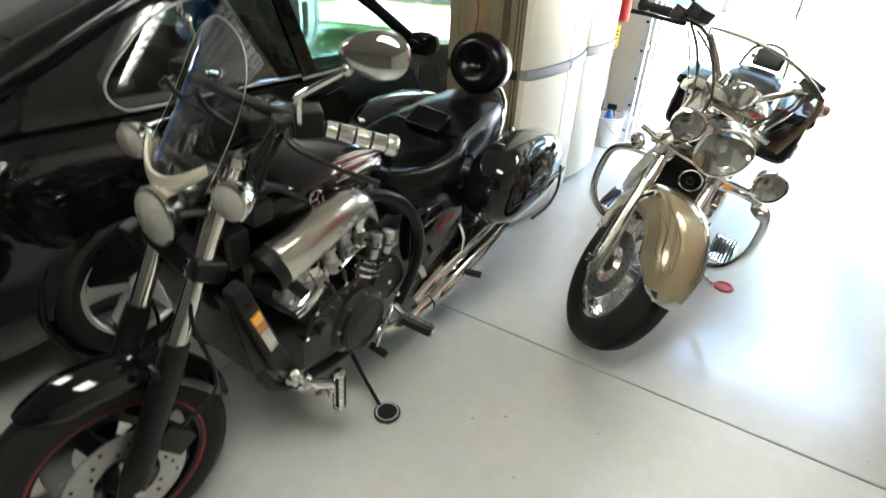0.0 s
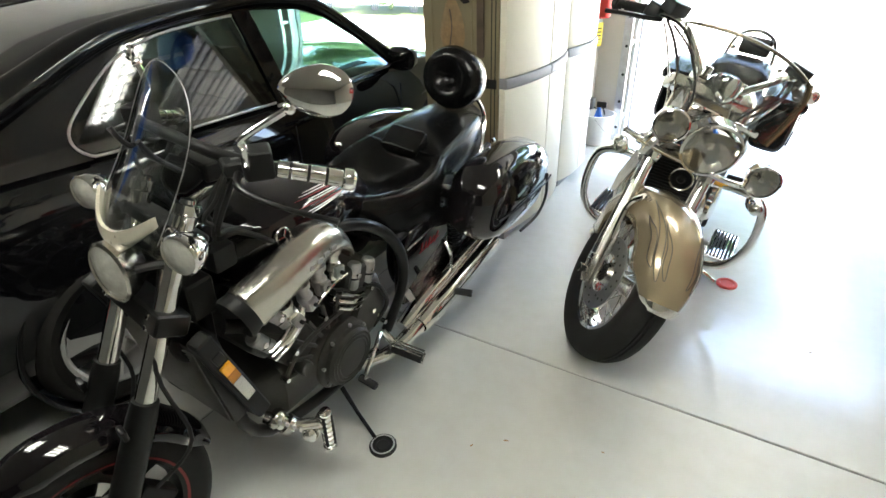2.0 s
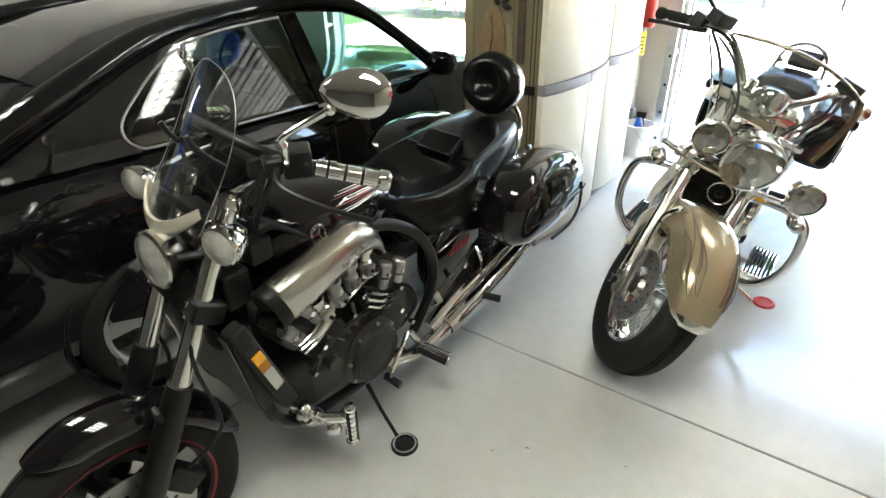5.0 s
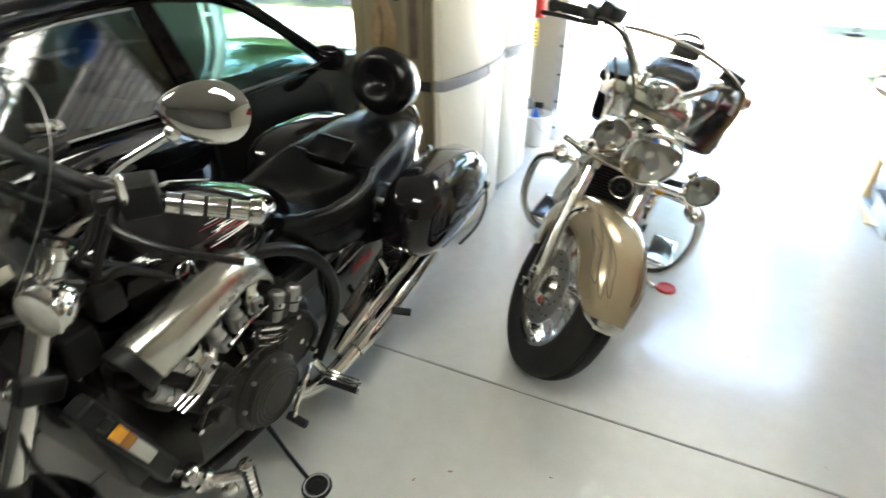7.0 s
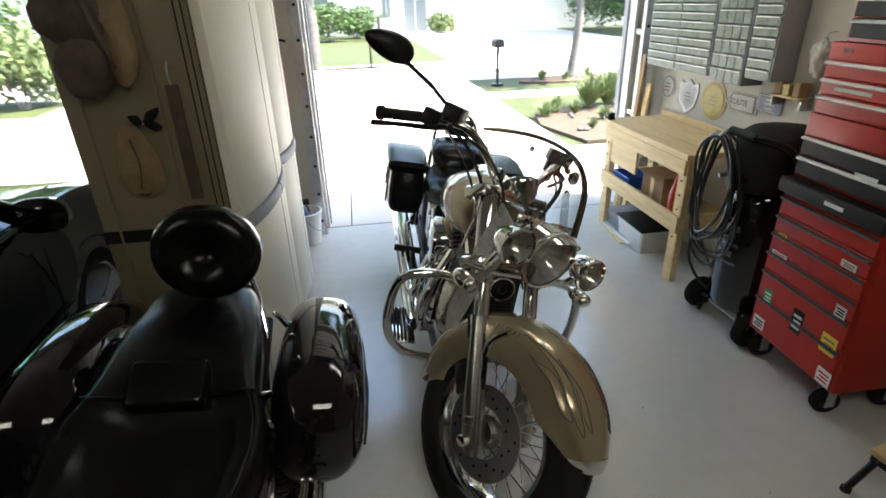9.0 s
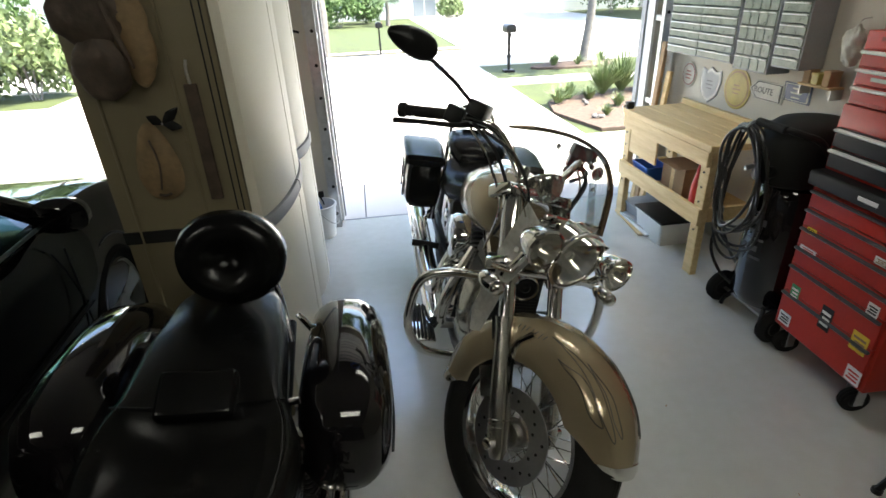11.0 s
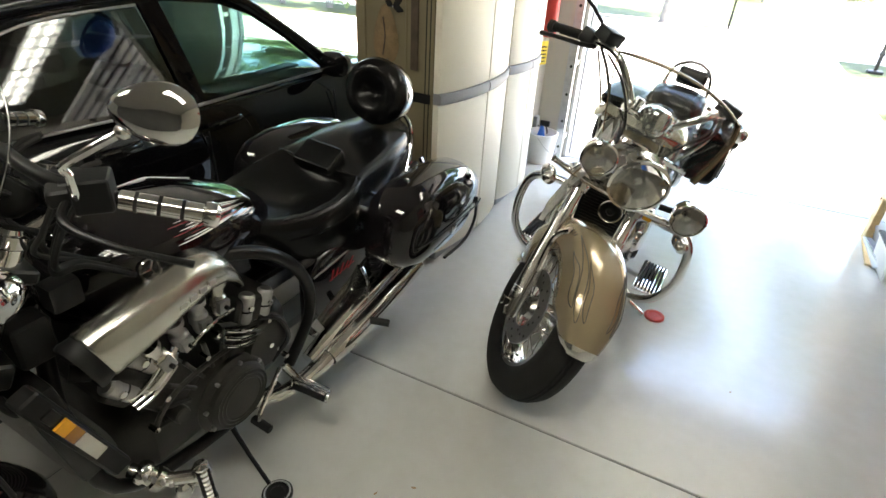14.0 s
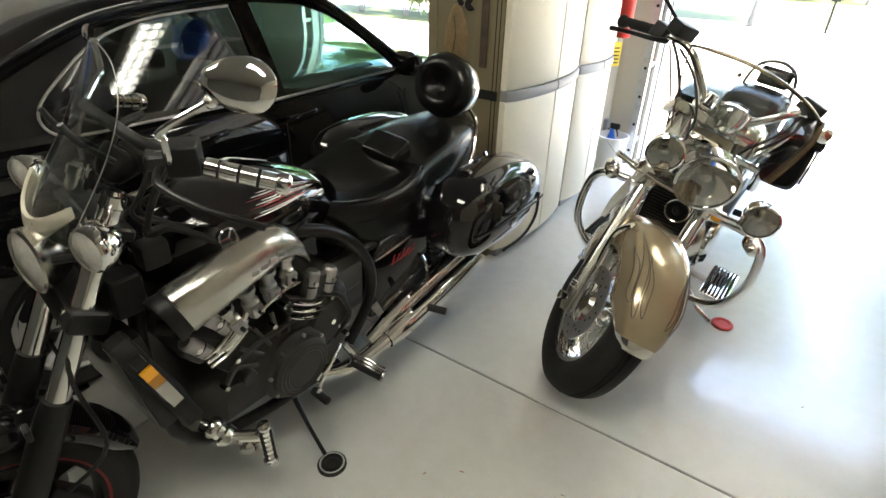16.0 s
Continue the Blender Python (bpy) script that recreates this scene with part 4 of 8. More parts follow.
    # seat
    prof = ((-0.86, 0.795, 0.790, 0.045, 0.75), (-0.875, 0.805, 0.797, 0.075, 0.72), (-0.92, 0.800, 0.788, 0.108, 0.67), (-1.00, 0.766, 0.778, 0.152, 0.615), (-1.08, 0.738, 0.776, 0.186, 0.585), (-1.18, 0.728, 0.783, 0.202, 0.575), (-1.25, 0.742, 0.796, 0.198, 0.59), (-1.285, 0.772, 0.804, 0.188, 0.60), (-1.312, 0.812, 0.811, 0.176, 0.61), (-1.35, 0.832, 0.818, 0.166, 0.625), (-1.50, 0.858, 0.838, 0.156, 0.66), (-1.65, 0.868, 0.846, 0.132, 0.71), (-1.75, 0.862, 0.838, 0.092, 0.75), (-1.78, 0.845, 0.825, 0.05, 0.78))
    st_r = []
    for x, zc, zr, w, zb in prof:
        half = []
        for k in range(7):
            f = k / 6
            half.append((w * 0.82 * f, zc + (zr - zc) * f ** 2.4))
        half += [(w * 0.88, zr - 0.003), (w * 0.955, zr - 0.014), (w, zr - 0.038), (w * 0.995, (zr + zb) / 2), (w * 0.95, zb + 0.02), (w * 0.86, zb)]
        st_r.append([Vector((x, y, z)) for y, z in half] + [Vector((x, -y, z)) for y, z in reversed(half[1:])])
    seat = part("seat", loft(st_r), LEATHER, root, "stepped black vinyl seat with a dished saddle", smooth=80)
    for lay in (0.80, 0.90):
        part("seat_piping", tube([(x - 0.002, w * 0.985 * lay / 0.90 if lay < 0.85 else w, (zr - 0.001) if lay < 0.85 else zr - 0.06) for x, zc, zr, w, zb in prof[3:9]], 0.0026, 6, steps=3), LEATHER, seat)
    part("seat_skirt", loft([oval(-1.0, 0, 0.65, 0.13, 0.06, 20, 3), oval(-1.2, 0, 0.63, 0.165, 0.06, 20, 3), oval(-1.5, 0, 0.68, 0.14, 0.06, 20, 3), oval(-1.75, 0, 0.72, 0.11, 0.05, 20, 3)]), PLASTIC, root)
    M = Matrix.Translation((-1.314, 0, 0.826)) @ Matrix.Rotation(radians(30), 4, "Y")
    part("seat_pad", box(-0.050, 0.050, -0.075, 0.075, -0.018, 0.022, 0.016, 4), LEATHER, seat, "raised rectangular seat pad", m=M, smooth=60)
    arc = [Vector((-1.315 + 0.10 * math.cos(a) ** 2 * 0.2, 0.168 * math.sin(a), 0.812 - 0.008 * abs(math.sin(a)) ** 3)) for a in [radians(-88 + 11 * k) for k in range(17)]]
    part("seat_seam", tube([tuple(p) for p in arc], 0.004, 6, steps=2), LEATHER, seat)
    # round backrest
    M = axis_m((-1.60, 0.028, 0.993), (1, -0.10, 0.22))
    bk = part("backrest", lathe([(0.0001, 0.012), (0.018, 0.012), (0.03, 0.028), (0.05, 0.046), (0.078, 0.052), (0.104, 0.040), (0.116, 0.012), (0.110, -0.02), (0.085, -0.034), (0.0001, -0.036)], M @ Matrix.Diagonal((1.1, 0.98, 1, 1)), 40), LEATHER, root, "round dished black backrest pad", smooth=60)
    part("backrest_shell", lathe([(0.112, -0.012), (0.108, -0.045), (0.085, -0.078), (0.045, -0.096), (0.0001, -0.10)], M @ Matrix.Diagonal((1.1, 0.98, 1, 1)), 36), CHROME, bk)
    for s in (1, -1):
        part("backrest_stay", tube([(-1.70, s * 0.05, 0.93), (-1.74, s * 0.10, 0.83), (-1.66, s * 0.14, 0.70)], 0.008, 10), CHROME, root)
        part("bag_rail", tube([(-1.42, s * 0.15, 0.70), (-1.47, s * 0.205, 0.69), (-1.68, s * 0.205, 0.69), (-1.75, s * 0.15, 0.73)], 0.009, 10), CHROME, root)
    # saddlebags
    for s in (1, -1):
        rr = []
        for x, zc, rz, ry in ((-1.345, 0.635, 0.05, 0.035), (-1.36, 0.635, 0.088, 0.06), (-1.41, 0.63, 0.125, 0.080), (-1.50, 0.62, 0.148, 0.088), (-1.66, 0.61, 0.155, 0.088), (-1.80, 0.60, 0.142, 0.084), (-1.89, 0.595, 0.105, 0.070), (-1.93, 0.59, 0.05, 0.04)):
            rr.append(oval(x * 1.02 + 0.10, s * 0.288, zc + 0.02, ry * 1.30, rz * 1.07, 28, 2.7, -0.10))
        bag = part("saddlebag", loft(rr), BLACKPAINT, root, "hard glossy black saddlebag", smooth=70)
        seam = [(p[0] * 1.02 + 0.10, s * 0.288 + p[1] * 1.30 * s, p[2] + 0.02) for p in ((-1.40, 0.083, 0.60), (-1.52, 0.0905, 0.595), (-1.70, 0.0905, 0.59), (-1.84, 0.0865, 0.58), (-1.93, 0.073, 0.57))]
        part("lid_seam", tube(seam, 0.0035, 6), PLASTIC, bag)
        part("bag_guard", tube([(-1.54, s * 0.404, 0.48), (-1.68, s * 0.414, 0.49), (-1.79, s * 0.402, 0.53), (-1.85, s * 0.372, 0.60)], 0.006, 8), SATINBLACK, bag)
        part("bag_latch", box(-1.60, -1.57, s * 0.403 - 0.004, s * 0.403 + 0.006, 0.57, 0.60, 0.003), CHROME, bag)
    part("tail_lamp", blob((-1.93, 0, 0.57), (0.04, 0.06, 0.04), 2), REDPLASTIC, root, "red tail lamp")
    # foot of the stand rests on a round puck
    pk = thing("kickstand_puck", pose(-0.999, 1.260, 0), "round black rubber kickstand puck on the floor", "kickstand puck")
    part("disc", lathe([(0.0001, 0.010), (0.022, 0.010), (0.026, 0.006), (0.034, 0.006), (0.037, 0.012), (0.046, 0.012), (0.050, 0.008), (0.050, 0.0), (0.0001, 0.0)], None, 32), RUBBER, pk)
    part("rim_ring", lathe([(0.038, 0.0122), (0.041, 0.0145), (0.044, 0.0122)], None, 32), STEEL, pk)
    return root


black_motorcycle()
def fender_piece(fn, drop, f0, f1):
    """A cap over one end of a mudguard."""
    rows = []
    for i in range(9):
        f = f0 + (f1 - f0) * i / 8
        vs = [-1 + k / 10 for k in range(21)]
        rows.append([fender_point(*fn, f, v, drop, 0.0, 0.0025) for v in vs] + [fender_point(*fn, f, v, drop, 0.0, -0.0045) for v in reversed(vs)])
    return loft(rows)


def gold_motorcycle():
    LEAN, STEER = -10, 32
    root = thing("motorcycle", pose(-0.493, 2.220, 0, 0, 0, -92.9) @ pose(0, 0, 0, LEAN, 0, 0) @ Matrix.Scale(1.106, 4), "champagne cruiser motorcycle with flame pinstripes, windshield and black saddlebags", "motorcycle")
    I = Matrix.Identity(4)
    rk = radians(33)
    u = Vector((-math.sin(rk), 0, math.cos(rk)))
    A = Vector((-0.04, 0, 0.33))
    F = Matrix.Translation(A) @ Matrix.Rotation(radians(STEER), 4, u) @ Matrix.Translation(-A)
    ax = Vector((0.012, -0.033, 0.315))
    spoke_wheel("front_wheel", root, ax, 0.318, 0.066, 0.214, F, SATIN, 0, False, -1, CHROME)
    spoke_wheel("rear_wheel", root, (-1.64, 0, 0.33), 0.335, 0.085, 0.20, I, SATIN, 0, False, -1, CHROME)
    fn = (ax, 0.340, 0.098, 26, 190)
    fd = fender("front_fender", root, *fn, F, GOLD, 48, 0.0, 0.62)
    tagged(fd, "deep champagne front fender with a chrome tip")
    part("fender_tip", fender_piece(fn, 0.62, -0.004, 0.030), CHROME, fd, "chrome fender tip", m=F, smooth=60)
    part("fender_tip", fender_piece(fn, 0.62, 0.965, 1.0), CHROME, fd, "chrome fender tip", m=F, smooth=60)
    # dark flame outlines: long loops that lick back over the fender
    for s in (1, -1):
        for v0, wd, fa, fb in ((0.42, 0.085, 0.09, 0.42), (0.60, 0.06, 0.13, 0.36), (0.24, 0.05, 0.10, 0.30)):
            loop = []
            for k in range(25):
                a = 2 * math.pi * k / 24
                f = (fa + fb) / 2 - (fb - fa) / 2 * math.cos(a)
                g2 = (f - fa) / (fb - fa)
                wv = v0 + 0.10 * g2 + wd * math.sin(a) * (1 - g2) ** 0.7 * 1.5 + 0.02 * math.sin(9 * g2)
                loop.append(tuple(fender_point(*fn, f, s * wv, 0.62, 0.0, 0.0004)))
            part("flame_line", tube(loop, 0.0014, 5, steps=2), ENGINE, fd, m=F)
        nm = bmesh.new()
        for k in range(7):
            rod(fender_point(*fn, 0.43 + 0.018 * k, s * 0.60, 0.62, 0.0, 0.0006), fender_point(*fn, 0.44 + 0.018 * k, s * (0.66 + 0.02 * (k % 2)), 0.62, 0.0, 0.0006), 0.0014, 5, nm)
        part("script_mark", nm, ENGINE, fd, "dark script drawn as plain strokes", m=F)
    fender("rear_fender", root, (-1.64, 0, 0.34), 0.385, 0.115, 40, 190, I, GOLD, 34, 0.02, 0.6)
    for s in (1, -1):
        b0 = ax + Vector((0.01, s * 0.115, -0.015))
        top = Vector((0.01, s * 0.115, 0.315)) + u * 0.74
        uf = (top - b0).normalized()
        L = (top - b0).length
        sl = part("fork_slider", tube([b0 - uf * 0.04, b0 - uf * 0.01, b0 + uf * 0.05, b0 + uf * 0.32, b0 + uf * 0.36], [0.020, 0.030, 0.033, 0.029, 0.033], 18, smooth=False), SATIN, root, "polished fork slider", m=F)
        bands = bmesh.new()
        for k in range(3):
            lathe([(0.032, 0), (0.0355, 0.003), (0.032, 0.006)], axis_m(b0 + uf * (0.045 + 0.010 * k), uf), 20, bands)
        part("slider_band", bands, CHROME, sl, m=F)
        part("fork_tube", rod(b0 + uf * 0.35, b0 + uf * 0.50, 0.024, 18), CHROME, root, m=F)
        part("fork_cover", tube([b0 + uf * 0.46, b0 + uf * 0.48, b0 + uf * L], [0.030, 0.036, 0.036], 18, smooth=False), CHROME, root, "chrome fork cover", m=F)
        part("axle_cap", rod(ax + Vector((0.01, s * 0.14, -0.01)), ax + Vector((0.01, s * 0.165, -0.01)), 0.017, 14), CHROME, root, m=F)
        part("fender_stay", tube([ax + Vector((-0.05, s * 0.105, 0.12)), ax + Vector((-0.10, s * 0.112, 0.24)), ax + Vector((-0.07, s * 0.10, 0.31))], 0.011, 8), CHROME, root, m=F)
    part("brake_caliper", box(-0.05, 0.05, -0.028, 0.028, -0.04, 0.04, 0.012, 3), SATIN, root, m=F @ Matrix.Translation((-0.13, -0.095, 0.40)) @ Matrix.Rotation(radians(50), 4, "Y"))
    part("brake_hose", tube([(-0.14, -0.11, 0.45), (-0.22, -0.13, 0.58), (-0.30, -0.10, 0.74)], 0.006, 8), RUBBER, root, m=F)
    for d in (0.50, 0.72):
        part("triple_clamp", box(-0.05, 0.04, -0.155, 0.155, -0.02, 0.02, 0.012, 3), CHROME, root, m=F @ Matrix.Translation(ax + u * d) @ Matrix.Rotation(-rk, 4, "Y"))
    # lights
    lamp_pod("headlight", root, (-0.145, -0.012, 0.832), (1, -0.06, -0.12), 0.092, 0.19, F, CHROME, FLUTED, "large chrome headlight with clear glass", CHROME)
    vis = []
    for k in range(9):
        f = k / 8
        vis.append([Vector((-0.150 + 0.075 * math.cos(a) ** 2 * (1 - f) - 0.04 * f, -0.012 + (0.096 + 0.003 * f) * math.sin(a), 0.832 + (0.096 + 0.003 * f) * math.cos(a) - 0.012 * (1 - f))) for a in [radians(-75 + 150 * q / 16) for q in range(17)]])
    part("headlight_visor", loft(vis, closed=False), CHROME, root, "chrome visor over the headlight", m=F, smooth=60)
    part("light_bar", tube([(-0.20, -0.28, 0.755), (-0.21, -0.14, 0.735), (-0.22, 0, 0.73), (-0.21, 0.14, 0.735), (-0.20, 0.28, 0.755)], 0.011, 12), CHROME, root, "chrome light bar", m=F)
    for s in (1, -1):
        lamp_pod("spot_lamp", root, (-0.13, s * (0.205 if s > 0 else 0.188), 0.815 if s > 0 else 0.855), (1, -0.14, -0.02), 0.055, 0.085, F, CHROME, FLUTED, "round chrome spot lamp", CHROME)
        part("lamp_stalk", rod((-0.19, s * 0.20, 0.75), (-0.165, s * 0.197, 0.785 if s > 0 else 0.825), 0.012, 10), CHROME, root, m=F)
        part("turn_signal", blob((-0.17, s * 0.275, 0.715), (0.045, 0.026, 0.026), 2), CHROME, root, m=F)
        part("signal_lens", blob((-0.140, s * 0.275, 0.715), (0.022, 0.023, 0.023), 2), SATIN, root, m=F)
    # windshield
    rows = []
    for i in range(13):
        f = i / 12
        z, xb = 0.895 + 0.245 * f, -0.205 - 0.150 * f
        hw = 0.185 + 0.065 * math.sin(min(1, f * 1.15) * math.pi / 2)
        top = 0.045 * max(0, f - 0.6) / 0.4
        o = [Vector((xb - 0.035 * v * v, v * hw, z - top * v * v)) for v in [-1 + k / 10 for k in range(21)]]
        rows.append(o + [p + Vector((-0.004, 0, 0)) for p in reversed(o)])
    ws = part("windshield", loft(rows), CLEAR, root, "clear touring windshield", m=F)
    ws.visible_shadow = False
    edge = rows[-1][:21]
    part("windshield_trim", tube([tuple(p) for p in edge[::2]], [0.008] + [0.016] * 9 + [0.013], 8, steps=3, flat=0.4), BRONZE, ws, "thin bronze trim strip on the windshield's top edge", m=F)
    for s in (1, -1):
        side = [r[0 if s < 0 else 20] for r in rows]
        part("windshield_edge", tube([tuple(p) for p in side[::3]], 0.012 if s > 0 else 0.004, 8, steps=2, flat=0.4), BRONZE, ws, m=F)
        part("windshield_strut", loft([[Vector((x + a * 0.003, s * y + b * wd, z)) for a, b in ((1, -1), (1, 1), (-1, 1), (-1, -1))] for x, y, z, wd in ((-0.190, 0.085, 0.86, 0.020), (-0.272, 0.092, 1.00, 0.017), (-0.350, 0.098, 1.125, 0.013))]), SMOKED, ws, "smoky plastic windshield strap", m=F)
        for f in (0.92, 1.02, 1.10):
            part("strut_screw", blob((-0.186 - (f - 0.86) * 0.60, s * 0.092, f), (0.008, 0.008, 0.008), 1), CHROME, ws, m=F)
        part("cross_plate", box(-0.232, -0.217, s * 0.08 - 0.05, s * 0.08 + 0.05, 0.905, 0.925, 0.004, 1), CHROME, ws, m=F)
        part("shield_clamp", tube([(-0.225, s * 0.08, 0.91), (-0.25, s * 0.10, 0.88), (-0.27, s * 0.115, 0.85)], 0.010, 8), CHROME, root, m=F)
        if s < 0:
            ld_ = part("side_deflector", prism([(-0.20, 0.70), (-0.165, 0.80), (-0.20, 0.90), (-0.27, 0.93), (-0.29, 0.76), (-0.25, 0.68)], s * 0.165, s * 0.169, 0.0), MILKY, root, "hazy pale side wind deflector", m=F)
            part("deflector_clip", rod((-0.22, s * 0.168, 0.80), (-0.22, s * 0.178, 0.80), 0.010, 10), CHROME, ld_, m=F)
            part("lower_deflector", prism([(-0.215, 0.52), (-0.205, 0.66), (-0.28, 0.68), (-0.285, 0.56), (-0.25, 0.50)], s * 0.160, s * 0.164, 0.0), MILKY, root, "hazy pale lower wind deflector", m=F)
    # gauges and switch gear behind the shield
    lamp_pod("speedometer", root, (-0.385, 0, 0.975), (-0.6, 0, 0.8), 0.055, 0.07, F, CHROME, LENS, "round chrome speedometer", WHITEP)
    part("handlebar_clamp", box(-0.47, -0.40, -0.10, 0.10, 0.93, 0.965, 0.012, 3), CHROME, root, m=F)
    for s in (1, -1):
        part("headlight_ear", tube([(-0.30, s * 0.10, 0.80), (-0.26, s * 0.105, 0.86), (-0.24, s * 0.08, 0.88)], 0.014, 10), CHROME, root, m=F)
        part("brake_line", tube([(-0.50, s * 0.24, 1.05), (-0.38, s * 0.18, 1.02), (-0.33, s * 0.10, 0.92), (-0.34, s * 0.07, 0.78)], 0.0045, 8), RUBBER, root, m=F)
        part("clutch_wire", tube([(-0.52, s * 0.27, 1.04), (-0.43, s * 0.23, 0.98), (-0.38, s * 0.15, 0.86), (-0.42, s * 0.09, 0.70)], 0.004, 8), CHROME, root, m=F)
        part("reflector_bracket", box(-0.245, -0.225, s * 0.15 - 0.02, s * 0.15 + 0.02, 0.70, 0.73, 0.004, 1), AMBER if s > 0 else CHROME, root, m=F)
    # bars
    HB = -0.045
    bar = [(x, y, z + HB) for x, y, z in ((-0.645, 0.40, 1.052), (-0.59, 0.335, 1.085), (-0.49, 0.23, 1.115), (-0.44, 0.14, 1.06), (-0.43, 0.07, 1.0), (-0.43, 0, 0.99), (-0.43, -0.07, 1.0), (-0.44, -0.14, 1.06), (-0.49, -0.23, 1.115), (-0.59, -0.335, 1.085), (-0.645, -0.40, 1.052))]
    FB = F @ Matrix.Translation((-0.015, 0, HB))
    part("handlebar", tube(bar, 0.0135, 12), CHROME, root, m=F)
    for s in (1, -1):
        grip_set(root, (-0.560, s * 0.320, 1.092), (-0.645, s * 0.412, 1.05), FB, RUBBER, "black rubber grip")
        part("switch_block", box(-0.028, 0.028, -0.03, 0.03, -0.025, 0.028, 0.008, 3), SATINBLACK, root, m=FB @ Matrix.Translation((-0.55, s * 0.305, 1.098)) @ Matrix.Rotation(s * radians(-40), 4, "Z"))
        part("reservoir", box(-0.03, 0.03, -0.045, 0.045, -0.015, 0.03, 0.008, 3), SATINBLACK, root, m=FB @ Matrix.Translation((-0.505, s * 0.265, 1.135)) @ Matrix.Rotation(s * radians(-35), 4, "Z"))
        part("lever", tube([(-0.50, s * 0.29, 1.09), (-0.50, s * 0.335, 1.075), (-0.57, s * 0.40, 1.042), (-0.635, s * 0.445, 1.012)], [0.010, 0.008, 0.007, 0.009], 10), SATINBLACK, root, m=FB)
        if s < 0:
            bike_mirror(root, (-0.525, -0.285, 1.15), (-0.545, -0.36, 1.185), (-0.575, -0.52, 1.235), FB, (0.075, 0.038), SATINBLACK, (1, -0.3, 0.1), 0.006)
        else:
            bike_mirror(root, (-0.525, 0.285, 1.13), (-0.50, 0.31, 1.12), (-0.47, 0.345, 1.095), FB, (0.034, 0.026), CHROME, (1, 0.2, 0.1), 0.006)
        part("cable", tube([(-0.50, s * 0.27, 1.10), (-0.40, s * 0.22, 1.05), (-0.36, s * 0.12, 0.92), (-0.42, s * 0.06, 0.80)], 0.0055, 8), RUBBER, root, m=FB)
        part("riser", rod((-0.42, s * 0.07, 0.93), (-0.43, s * 0.07, 1.0), 0.018, 12), CHROME, root, m=F)
    # body
    part("tank", loft([oval(-0.46, 0, 0.80, 0.05, 0.05, 24, 2.4), oval(-0.50, 0, 0.80, 0.11, 0.09, 24, 2.4), oval(-0.62, 0, 0.80, 0.155, 0.125, 24, 2.4), oval(-0.78, 0, 0.78, 0.165, 0.125, 24, 2.4), oval(-0.93, 0, 0.74, 0.13, 0.09, 24, 2.4), oval(-1.0, 0, 0.71, 0.07, 0.05, 24, 2.4)]), GOLD, root, "champagne fuel tank", smooth=70)
    part("tank_console", loft([oval(-0.52, 0, 0.90, 0.03, 0.012, 16), oval(-0.62, 0, 0.928, 0.05, 0.016, 16), oval(-0.80, 0, 0.905, 0.05, 0.016, 16), oval(-0.93, 0, 0.835, 0.02, 0.01, 16)]), CHROME, root)
    part("seat", loft([oval(-0.93, 0, 0.73, 0.06, 0.03, 24, 2.5), oval(-0.99, 0, 0.70, 0.13, 0.05, 24, 2.5), oval(-1.12, 0, 0.665, 0.18, 0.06, 24, 2.5), oval(-1.24, 0, 0.67, 0.185, 0.065, 24, 2.5), oval(-1.32, 0, 0.71, 0.16, 0.07, 24, 2.5)]), LEATHER, root, "wide black vinyl seat", smooth=70)
    part("pillion_seat", loft([oval(-1.28, 0, 0.76, 0.10, 0.04, 24, 2.5), oval(-1.34, 0, 0.79, 0.14, 0.055, 24, 2.5), oval(-1.52, 0, 0.81, 0.14, 0.05, 24, 2.5), oval(-1.64, 0, 0.80, 0.10, 0.035, 24, 2.5)]), LEATHER, root, smooth=70)
    # passenger backrest on a chrome hoop
    bp_ = part("passenger_backrest", box(-0.022, 0.022, -0.075, 0.075, -0.044, 0.044, 0.021, 5), LEATHER, root, "padded black passenger backrest", m=Matrix.Translation((-1.585, 0.01, 0.900)) @ Matrix.Rotation(radians(-14), 4, "Y"), smooth=60)
    part("backrest_hoop", tube([(-1.52, 0.13, 0.64), (-1.575, 0.12, 0.80), (-1.60, 0.09, 0.93), (-1.61, 0.0, 0.97), (-1.60, -0.09, 0.93), (-1.575, -0.12, 0.80), (-1.52, -0.13, 0.64)], 0.009, 10), CHROME, root)
    for s in (1, -1):
        part("frame_tube", tube([(-0.45, s * 0.04, 0.74), (-0.42, s * 0.09, 0.45), (-0.50, s * 0.12, 0.22), (-1.05, s * 0.13, 0.20)], 0.019, 12), SATINBLACK, root)
        part("fender_strut", tube([(-1.15, s * 0.13, 0.60), (-1.45, s * 0.135, 0.66), (-1.75, s * 0.125, 0.62)], 0.016, 10), CHROME, root)
        part("swingarm", prism([(-1.05, 0.31), (-1.05, 0.38), (-1.67, 0.36), (-1.70, 0.33), (-1.67, 0.30)], s * 0.115, s * 0.15, 0.01), SATINBLACK, root)
        sk = part("shock_absorber", rod((-1.52, s * 0.17, 0.36), (-1.40, s * 0.17, 0.62), 0.026, 16), CHROME, root)
        # guard
        part("engine_guard", tube([(-0.41, s * 0.06, 0.60), (-0.40, s * 0.20, 0.625), (-0.40, s * 0.31, 0.60), (-0.41, s * 0.345, 0.50), (-0.43, s * 0.34, 0.36), (-0.46, s * 0.27, 0.25), (-0.48, s * 0.12, 0.21)], 0.0165, 14), CHROME, root, "chrome engine guard")
        # boards and pegs
        fb = part("footboard", box(-0.78, -0.52, s * 0.215 if s > 0 else -0.325, 0.325 if s > 0 else s * 0.215, 0.235, 0.252, 0.006, 2), CHROME, root, "ribbed chrome footboard")
